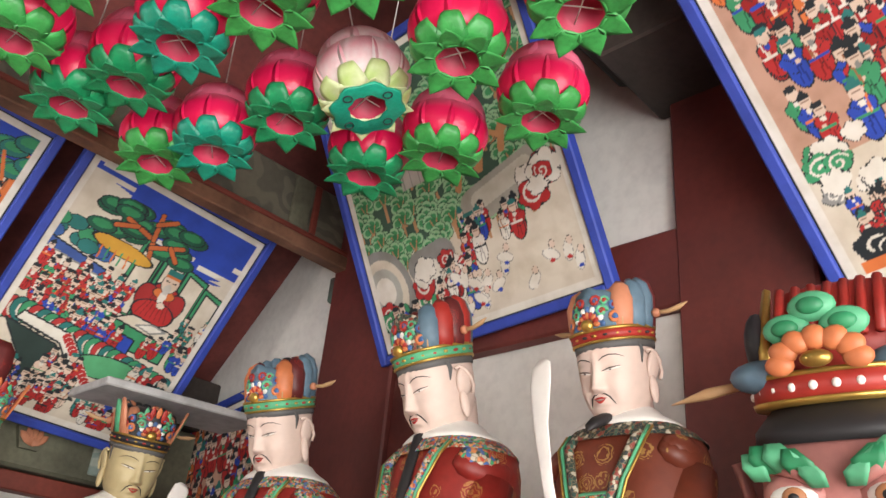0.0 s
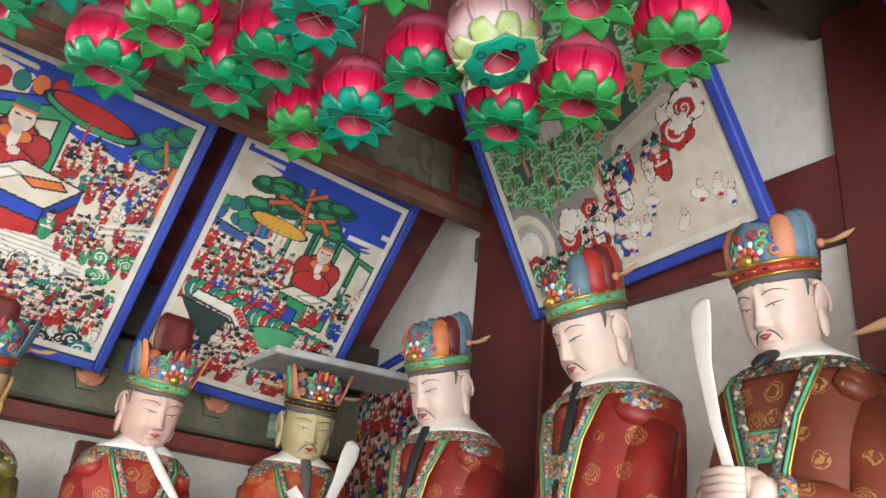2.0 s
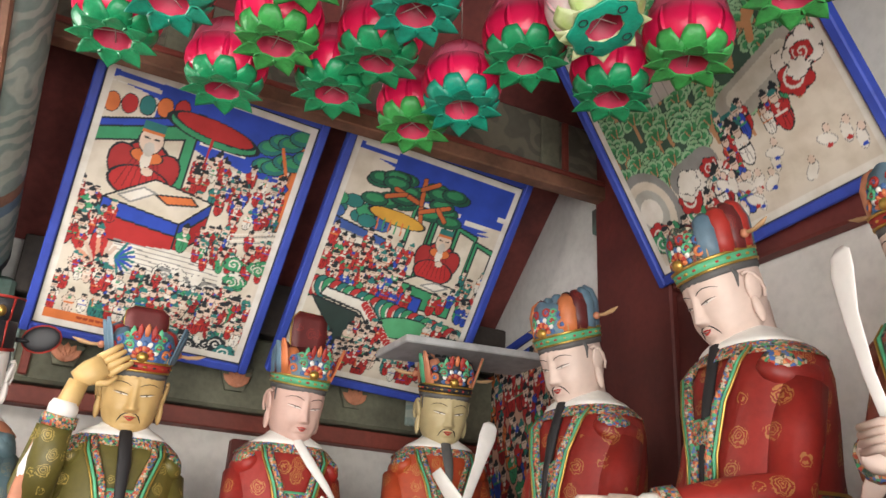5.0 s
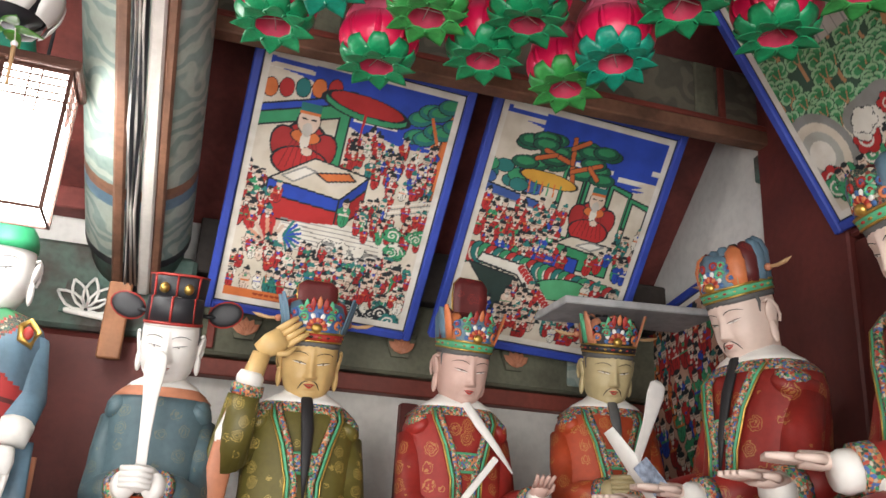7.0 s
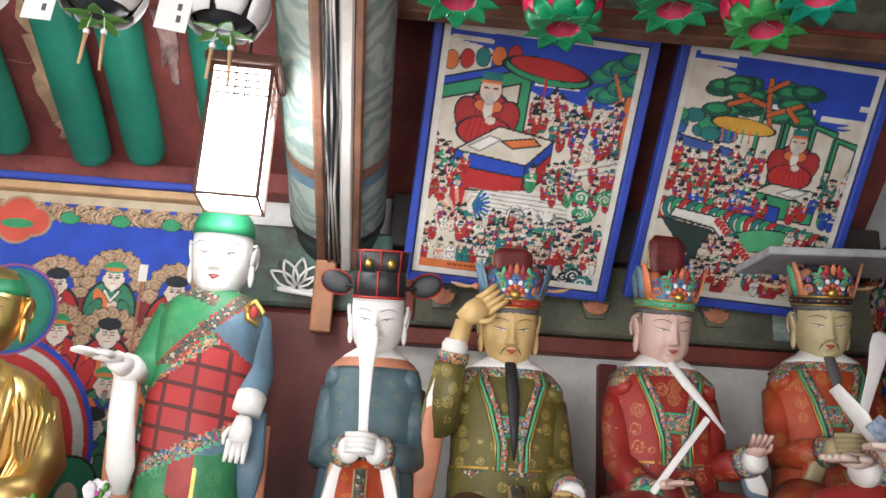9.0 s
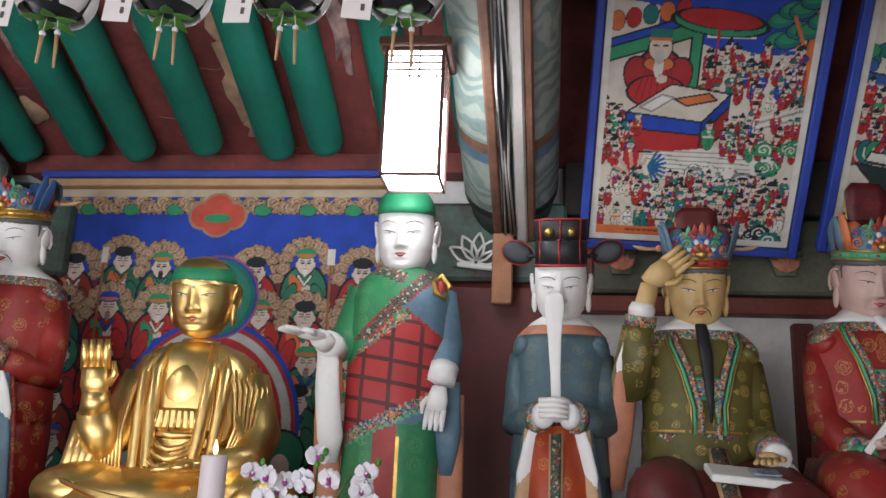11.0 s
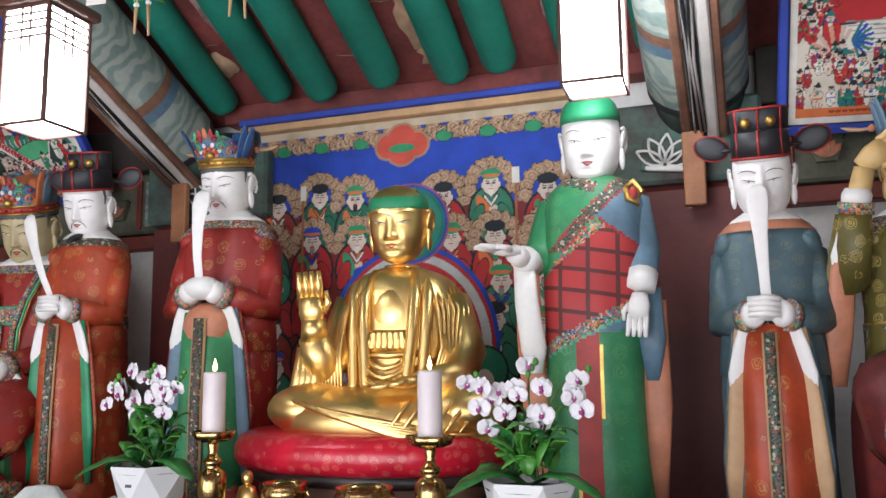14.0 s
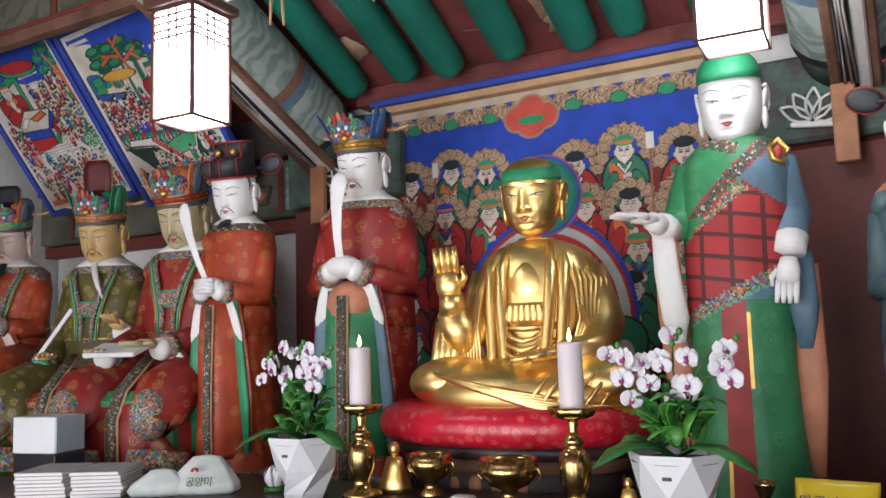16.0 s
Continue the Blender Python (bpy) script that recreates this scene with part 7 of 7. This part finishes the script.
white = lotus("white_lotus_lantern", "silk_white", "silk_lime", "silk_lime", "silk_inside", "white and pale green lotus lantern among pink ones", Matrix.Translation((.73, 1.229, LZ)) @ (rot('X', -14) @ rot('Y', -8)).to_4x4(), .08)
pl = Mesh()
pl.lathe([(.034, -.012), (.062, -.014), (.066, -.011), (.034, -.008)], "silk_teal", n=32, caps=(False, False), wave=.06, waves=8)
part("base_plate", pl, white, "teal scalloped paper ring")
for i in range(4):
    a = math.pi / 2 * i
    sg = Mesh()
    sg.tube([(.049 * math.cos(a) + .008 * math.cos(t), .049 * math.sin(a) + .008 * math.sin(t), -.015) for t in (2 * math.pi * k / 12 for k in range(13))], .0012, "paint_black", 5)
    part("seal", sg, white)

# memorial lanterns: black and white petals, paper tags and wooden tassels
def memorial(m, rz):
    ob = thing("memorial_lantern", None, m @ rot('Z', rz).to_4x4(), "black and white paper lotus lantern with name tag", "lantern", "memorial lanterns")
    core = Mesh()
    core.lathe([(.02, 0), (.05, .02), (.06, .06), (.04, .1), (.01, .11)], "silk_black", n=16)
    part("body", core, ob)
    for k, (mt, z0, z1, r) in enumerate((("silk_black", .02, .12, .066), ("hair_white", .005, .085, .072))):
        pm = petal_mesh(r, z0, z1, .03, (.75, 1.06), .012, mt).make("petal")
        for i in range(7):
            part("petal", pm, ob, "", rot('Z', i * 51.4 + 25 * k).to_4x4())
    lm = leaf_mesh(.012, .05, .014, .008, "leaf_bright").make("leaf")
    for i in range(5):
        part("leaf", lm, ob, "", rot('Z', i * 72).to_4x4())
    tag = Mesh()
    tag.box((-.075, -.045, .03), (.052, .002, .14), "paper", rot('Y', 4), .0005)
    t = part("paper_tag", tag, ob)
    for j in range(5):
        ib = Mesh()
        ib.box((-.068, -.047, .07 - .022 * j), (.007, .001, .013), "ink", rot('Y', 4), .0002)
        part("writing_bar", ib, t)
    for j, x in enumerate((-.01, .012)):
        tb = Mesh()
        tb.tube([(x, 0, 0), (x * 1.4, 0, -.03)], .001, "cable", 5)
        tb.ell((x * 1.4, 0, -.033), (.006, .006, .006), "petal_white", None, 10, 7)
        tb.tube([(x * 1.4, 0, -.036), (x * 1.7, 0, -.095 - .01 * j)], [.004, .0025], "paint_tan", 8)
        part("tassel", tb, ob)
    cm = Mesh()
    cm.tube([(0, 0, .1), (0, 0, 1.2)], .0015, "cable", 5)
    part("hanging_cord", cm, ob)
    return ob


mem = memorial(Matrix.Translation((-1.36, 1.6, 2.245)), 0)
for i, (x, y) in enumerate(((-1.125, 1.6), (-.90, 1.62), (-.655, 1.6), (-.44, 1.6))):
    copy_thing(mem, Matrix.Translation((x, y, 2.245 + .012 * math.sin(i * 1.7))) @ rot('Z', 17 * math.sin(i * 3)).to_4x4())

# ---- lamps ----


def lamp(x, y, z, rz, w=.14, h=.30):
    ob = thing("hanging_lamp", None, Matrix.Translation((x, y, z)) @ rot('Z', rz).to_4x4(), "lit square paper lamp in dark wooden lattice", "lamp", "hanging lamps")
    p = Mesh()
    p.box((0, 0, h / 2), (w - .012, w - .012, h - .01), "lamp_paper", None, .002)
    part("shade", p, ob, "glowing white paper shade")
    for sx in (-1, 1):
        for sy in (-1, 1):
            q = Mesh()
            q.box((sx * (w / 2 - .004), sy * (w / 2 - .004), h / 2), (.009, .009, h), "lamp_wood", None, .001)
            part("corner_post", q, ob)
    for side in range(4):
        for z0, t in ((.003, .007), (h - .004, .008), (h - .022, .0042), (h - .040, .0042), (h - .058, .0042), (h - .076, .0042)):
            q = Mesh()
            q.box((0, -(w / 2 - .004), z0), (w - .016, .005, t), "lamp_wood", None, .0008)
            part("lattice_bar", q, ob, "", rot('Z', 90 * side).to_4x4())
        for x0 in (-.012, .012):
            q = Mesh()
            q.box((x0, -(w / 2 - .004), h - .055), (.0036, .005, .11), "lamp_wood", None, .0008)
            part("lattice_bar", q, ob, "", rot('Z', 90 * side).to_4x4())
    c = Mesh()
    c.box((0, 0, h + .012), (w + .03, w + .03, .024), "lamp_wood", None, .004)
    c.tube([(0, 0, h + .02), (0, 0, h + 1.0)], .004, "paint_black", 8)
    part("cap", c, ob)
    return ob


lamp(-.508, 2.172, 2.098, 2, .148, .33)
lamp(-1.672, 1.655, 1.985, 2, .132, .275)

# ---- on the altar ----
b = Mesh()
rows = [(1.175, .35, .26), (1.185, .378, .288), (1.205, .392, .302), (1.24, .392, .302), (1.265, .378, .288), (1.279, .345, .255), (1.283, .28, .20)]
b.body([(z, rx, ry, 0) for z, rx, ry in rows], "cushion", 48)
thing("cushion", b, Matrix.Translation((-1.20, 2.42, 0)), "shiny red brocade cushion on carved pedestal", "cushion")
ped = thing("pedestal", None, Matrix.Translation((-1.20, 2.44, .91)), "carved dark wooden pedestal under red cushion", "pedestal")
for z, rx, ry, h, mt in ((0.03, .36, .26, .06, "table_brown"), (.09, .33, .235, .06, "brown_board"), (.16, .30, .21, .09, "dark_wood"), (.215, .33, .235, .04, "brown_board"), (.25, .35, .255, .035, "table_brown")):
    q = Mesh()
    q.body([(z - h / 2, rx, ry, 0), (z - h / 2 + .006, rx + .008, ry + .008, 0), (z + h / 2 - .006, rx + .008, ry + .008, 0), (z + h / 2, rx, ry, 0)], mt, 48)
    part("tier", q, ped)
for i in range(14):
    q = Mesh()
    a = radians(180 + 180 * (i + .5) / 14)
    q.ell((.30 * math.cos(a), .215 * math.sin(a), .16), (.022, .012, .03), "bare_board", rot('Z', math.degrees(a) + 90), 10, 7)
    part("carved_petal", q, ped)

TOP = 1.07


def candlestick(x, y):
    ob = thing("candlestick", None, Matrix.Translation((x, y, TOP)), "turned polished brass candlestick on offering table", "candlestick", "candlesticks")
    q = Mesh()
    q.lathe([(.05, 0), (.052, .008), (.045, .014), (.024, .022), (.020, .04), (.026, .052), (.033, .07), (.036, .10), (.033, .125), (.024, .135), (.016, .14), (.022, .15), (.024, .158), (.014, .165), (.010, .18), (.014, .195), (.010, .203)], "brass", n=24)
    part("stem", q, ob)
    q = Mesh()
    q.lathe([(.010, .2), (.03, .203), (.044, .210), (.052, .228), (.049, .229), (.040, .214), (.01, .21)], "brass", n=36, wave=.09, waves=6)
    part("drip_dish", q, ob)


def candle(x, y, h=.155):
    ob = thing("candle", None, Matrix.Translation((x, y, TOP + .215)), "thick pale pink candle, lit", "candle", "candles")
    q = Mesh()
    q.lathe([(.027, 0), (.0275, .01), (.0275, h - .006), (.026, h), (.02, h - .004), (.001, h - .008)], "wax", n=24)
    part("wax_body", q, ob)
    q = Mesh()
    q.tube([(0, 0, h - .008), (.001, 0, h + .006)], .0012, "hair_black", 6)
    part("wick", q, ob)
    q = Mesh()
    q.lathe([(.0005, h + .001), (.004, h + .005), (.0055, h + .011), (.0035, h + .02), (.0003, h + .032)], "flame", n=10)
    part("flame", q, ob)


for x, y in ((-1.437, 2.0), (-.871, 2.0)):
    candlestick(x, y)
    candle(x, y)


def orchid(x, y, seed, spread):
    r = random.Random(seed)
    pot = thing("flower_pot", None, Matrix.Translation((x, y, TOP)), "white faceted pot with orchid on offering table", "pot", "orchid pots")
    q = Mesh()
    n = 6
    rings = []
    for z, rr, off in ((0, .055, 0), (.012, .058, 0), (.07, .075, .5), (.148, .098, 0), (.152, .097, 0), (.152, .09, 0), (.12, .085, 0)):
        rings.append([(rr * math.cos(2 * math.pi * (i + off) / n), rr * math.sin(2 * math.pi * (i + off) / n), z) for i in range(n)])
    q.loft(rings, "pot_white", (True, False), False)
    part("pot_body", q, pot)
    q = Mesh()
    q.lathe([(.088, .135), (.001, .14)], "dark_wood", n=20, caps=(False, True))
    part("soil", q, pot)
    q = Mesh()
    q.box((.0, -.079, .115), (.018, .002, .018), "ink", rot('X', -12), .0005)
    part("label_mark", q, pot)
    plant = thing("orchid", None, Matrix.Translation((x, y, TOP + .14)), "white orchid with purple hearts and green foliage", "plant", "orchids")
    lf = Mesh()
    lf.blade([(0, 0, 0), (.03, 0, .028), (.06, 0, .04), (.085, 0, .035), (.10, 0, .02)], [.006, .02, .026, .02, .002], "leaf", (0, 1, 0), .003, .2)
    lme = lf.make("leaf")
    for i in range(34):
        s = r.uniform(.42, .8)
        part("leaf", lme, plant, "", Matrix.Translation((r.uniform(-.045, .045), r.uniform(-.04, .04), r.uniform(0, .10))) @ (rot('Z', r.uniform(0, 360)) @ rot('Y', r.uniform(-65, 5))).to_4x4() @ Matrix.Diagonal((s, s, s, 1)))
    lf2 = Mesh()
    lf2.blade([(0, 0, 0), (.02, 0, .02), (.04, 0, .026), (.06, 0, .014)], [.004, .018, .02, .002], "leaf_bright", (0, 1, 0), .003, .2)
    lme2 = lf2.make("leaf")
    for i in range(24):
        part("leaf", lme2, plant, "", Matrix.Translation((r.uniform(-.05, .05), r.uniform(-.05, .03), r.uniform(.02, .115))) @ (rot('Z', r.uniform(0, 360)) @ rot('Y', r.uniform(-50, 10))).to_4x4())
    lf3 = Mesh()
    lf3.blade([(0, 0, 0), (.05, 0, .03), (.10, 0, .03), (.15, 0, .005), (.17, 0, -.015)], [.01, .026, .03, .022, .002], "leaf", (0, 1, 0), .004, .25)
    lme3 = lf3.make("leaf")
    for a in (-20, 170, 215):
        part("leaf", lme3, plant, "", Matrix.Translation((0, 0, 0)) @ rot('Z', a).to_4x4())
    fl = Mesh()
    for k in range(3):
        d = rot('Y', 120 * k)
        fl.blade([d @ Vector((0, 0, t)) for t in (.002, .010, .018, .024)], [.004, .0095, .0095, .002], "petal_white", d @ Vector((1, 0, 0)), .0015, .15)
    for k in (-1, 1):
        d = rot('Y', 75 * k)
        fl.blade([d @ Vector((0, -.002, t)) for t in (.002, .010, .02, .027)], [.006, .015, .016, .004], "petal_white", d @ Vector((1, 0, 0)), .0015, .1)
    fl.ell((0, -.006, -.003), (.0055, .007, .007), "petal_purple", None, 10, 7)
    fl.ell((0, -.010, .002), (.003, .003, .003), "petal_white", None, 8, 6)
    fme = fl.make("flower")
    for st in range(3):
        x0, x1, top = (-.03, .02, .03)[st], spread * (-.85, .1, .9)[st], (.21, .235, .22)[st]
        pts = [(x0, 0, .01), (x0 * .6 + x1 * .1, .0, .09), (x1 * .5, -.01, .17), (x1 * .85, -.02, top), (x1 * 1.1, -.035, top - .03)]
        q = Mesh()
        q.tube(pts, [.0028, .0026, .0024, .002, .0016], "stem", 7)
        part("stem", q, plant)
        for i in range(7):
            t = .44 + .56 * i / 6
            f = t * 4
            j = min(3, int(f))
            p = Vector(pts[j]).lerp(Vector(pts[j + 1]), f - j) + Vector((r.uniform(-.035, .035), r.uniform(-.03, .005), r.uniform(-.04, .02)))
            s = r.uniform(.8, 1.0)
            part("flower", fme, plant, "", Matrix.Translation(p) @ (rot('Z', r.uniform(-35, 35)) @ rot('X', r.uniform(-15, 20)) @ rot('Y', r.uniform(-20, 20))).to_4x4() @ Matrix.Diagonal((s, s, s, 1)))
        for i in range(3):
            bd = Mesh()
            bd.ell((x1 * 1.1 + .008 * i, -.037, top - .012 + .012 * i), (.006, .006, .008), "leaf_bright", None, 8, 6)
            part("bud", bd, plant)


orchid(-1.575, 1.95, 5, .10)
orchid(-.632, 1.93, 9, .12)


def bowl(x, y, r, h, label, foot=True):
    q = Mesh()
    prof = [(r * .5, 0), (r * .55, .006), (r * .3, h * .18), (r * .28, h * .34), (r * .7, h * .46), (r, h * .7), (r * 1.02, h * .84), (r * .92, h * .9), (r * .98, h), (r * .92, h), (r * .84, h * .9), (r * .6, h * .5), (r * .01, h * .45)]
    ob = thing("brass_bowl", None, Matrix.Translation((x, y, TOP)), label, "bowl", "brass bowls")
    q.lathe(prof, "brass", n=28)
    part("bowl_body", q, ob)
    for s in (-1, 1):
        k = Mesh()
        k.tube([(s * (r * .98 + .012 * math.sin(a)), 0, h * .68 + .016 * math.cos(a)) for a in (math.pi * i / 6 for i in range(7))], .003, "brass", 7)
        part("handle", k, ob)


bowl(-1.04, 2.02, .068, .108, "round polished brass incense bowl with handles")
bowl(-1.27, 2.06, .055, .105, "footed polished brass offering bowl")
q = Mesh()
q.lathe([(.022, 0), (.024, .01), (.01, .02), (.012, .04), (.022, .062), (.024, .07), (.02, .07), (.004, .045)], "brass", n=18)
thing("brass_cup", q, Matrix.Translation((-.50, 2.12, TOP)), "small flared brass cup", "cup")
q = Mesh()
q.lathe([(.032, 0), (.036, .004), (.042, .03), (.043, .034), (.038, .034), (.001, .008)], "black_box", n=22)
thing("black_bowl", q, Matrix.Translation((-.455, 2.08, TOP)), "small black lacquer bowl", "bowl")


def figurine(x, y, s, label):
    q = Mesh()
    q.body([(0, .034 * s, .028 * s, 0), (.012 * s, .036 * s, .03 * s, 0), (.03 * s, .03 * s, .024 * s, 0), (.055 * s, .022 * s, .017 * s, 0), (.072 * s, .017 * s, .014 * s, 0), (.076 * s, .007 * s, .007 * s, 0)], "gold", 16, fold=.04, folds=7)
    q.ell((0, 0, .09 * s), (.0125 * s, .013 * s, .016 * s), "gold", None, 12, 8)
    thing("figurine", q, Matrix.Translation((x, y, TOP)), label, "figurine")


figurine(-1.39, 2.08, 1.2, "small gilded seated figurine on offering table")
figurine(-.76, 2.02, .75, "tiny gilded figurine beside flower pot")

# books, rice bag, paper lotus, snack bag
for i in range(7):
    for st, (x, y, rz) in enumerate(((-2.13, 1.80, 30), (-2.27, 1.74, 28))):
        q = Mesh()
        w, d, t = .13, .17, .007
        q.box((0, 0, 0), (w, d, t), "paper", None, .001)
        q.box((0, 0, t / 2 + .0007), (w + .003, d + .003, .0014), "book_grey", None, .0005)
        q.box((0, 0, -t / 2 - .0007), (w + .003, d + .003, .0014), "book_grey", None, .0005)
        thing("book", q, Matrix.Translation((x + .003 * math.sin(i * 4 + st), y, TOP + .006 + i * .0094)) @ rot('Z', rz + 2.5 * math.sin(i * 7 + st)).to_4x4(), "thin grey booklet in a stack on the table", "book", "booklet stacks")
q = Mesh()
q.box((0, 0, .055), (.16, .12, .11), "pot_white", None, .003)
q.box((.083, 0, .055), (.006, .12, .108), "book_blue", None, .002)
thing("carton", q, Matrix.Translation((-2.57, 1.93, TOP + .075)) @ rot('Z', 12).to_4x4(), "white and pale blue carton behind booklets", "box")
slab("carton_stand", (-2.57, 1.935, TOP + .037), (.2, .11, .074), "black_box", "black box under the carton", "box", kind="")
q = Mesh()
q.body([(0, .085, .035, 0), (.01, .098, .046, 0), (.03, .092, .042, .004), (.055, .072, .03, .014), (.078, .05, .018, .024), (.09, .038, .012, .03), (.094, .012, .006, .03)], "cloth_white", 40, fold=.03, folds=9)
bagm = Matrix.Translation((-1.87, 1.89, TOP)) @ rot('Z', 26).to_4x4()
q3 = Mesh()
q3.body([(0, .08, .03, 0), (.012, .09, .038, 0), (.03, .075, .032, 0), (.05, .045, .018, .004), (.062, .03, .01, .006), (.066, .01, .004, .006)], "cloth_white", 36, fold=.04, folds=7)
thing("rice_bag", q3, Matrix.Translation((-1.96, 1.83, TOP)) @ rot('Z', 34).to_4x4(), "second white cloth rice bag lying beside", "bag")
rice = thing("rice_bag", None, bagm, "small white cloth rice offering bag with green lettering", "bag")
part("cloth_body", q, rice)


def text(s, size, mat, m, parent, name="lettering"):
    c = bpy.data.curves.new(name, 'FONT')
    c.body, c.size, c.extrude, c.align_x, c.align_y = s, size, .0006, 'CENTER', 'CENTER'
    tmp = bpy.data.objects.new(name, c)
    me = bpy.data.meshes.new_from_object(tmp)
    bpy.data.objects.remove(tmp)
    me.materials.append(MATS[mat])
    ob = new(name, me)
    ob.parent = parent
    ob.matrix_basis = m
    return ob


text("공양미", .026, "leaf", Matrix.Translation((.004, -.044, .034)) @ rot('X', 70).to_4x4(), rice)
for k in range(5):
    q2 = Mesh()
    a = math.pi * k / 4
    q2.ell((-.012 + .007 * math.cos(a), -.03, .062 + .005 * math.sin(a)), (.004, .006, .004), ("silk_pink", "leaf")[k % 2], None, 8, 6)
    part("printed_flower", q2, rice)
pl = thing("paper_lotus", None, Matrix.Translation((-1.70, 1.98, TOP + .012)), "small white paper lotus beside rice bag", "ornament")
q = Mesh()
q.lathe([(.03, -.012), (.03, 0), (.012, .004)], "leaf", n=16)
part("base", q, pl)
pm = petal_mesh(.03, .0, .052, .012, (.4, 1.0), .004, "petal_white").make("petal")
for i in range(12):
    part("petal", pm, pl, "", rot('Z', i * 30).to_4x4() @ Matrix.Diagonal((.75 + .25 * (i % 2), .75 + .25 * (i % 2), 1, 1)))
bag = thing("snack_bag", None, Matrix.Translation((-.365, 2.12, TOP)) @ rot('Z', -6).to_4x4(), "shiny yellow snack bag lying on offering table", "bag")
q = Mesh()
q.body([(0, .075, .022, 0), (.01, .08, .032, 0), (.04, .078, .028, 0), (.068, .08, .012, .01), (.078, .08, .004, .012)], "bag_yellow", 28, fold=.02, folds=9)
part("bag_body", q, bag)
text("땅콩카라멜", .028, "ink", Matrix.Translation((0, -.032, .038)) @ rot('X', 80).to_4x4(), bag)
q = Mesh()
q.box((0, 0, .008), (.07, .03, .016), "paper", None, .002)
thing("folded_paper", q, Matrix.Translation((-.78, 2.1, TOP)) @ rot('Z', 15).to_4x4(), "folded cream paper beside flower pot", "paper")
q = Mesh()
q.box((0, 0, .012), (.05, .04, .024), "petal_white", None, .003)
thing("white_box", q, Matrix.Translation((-1.14, 1.98, TOP)), "small white box before brass bowl", "box")
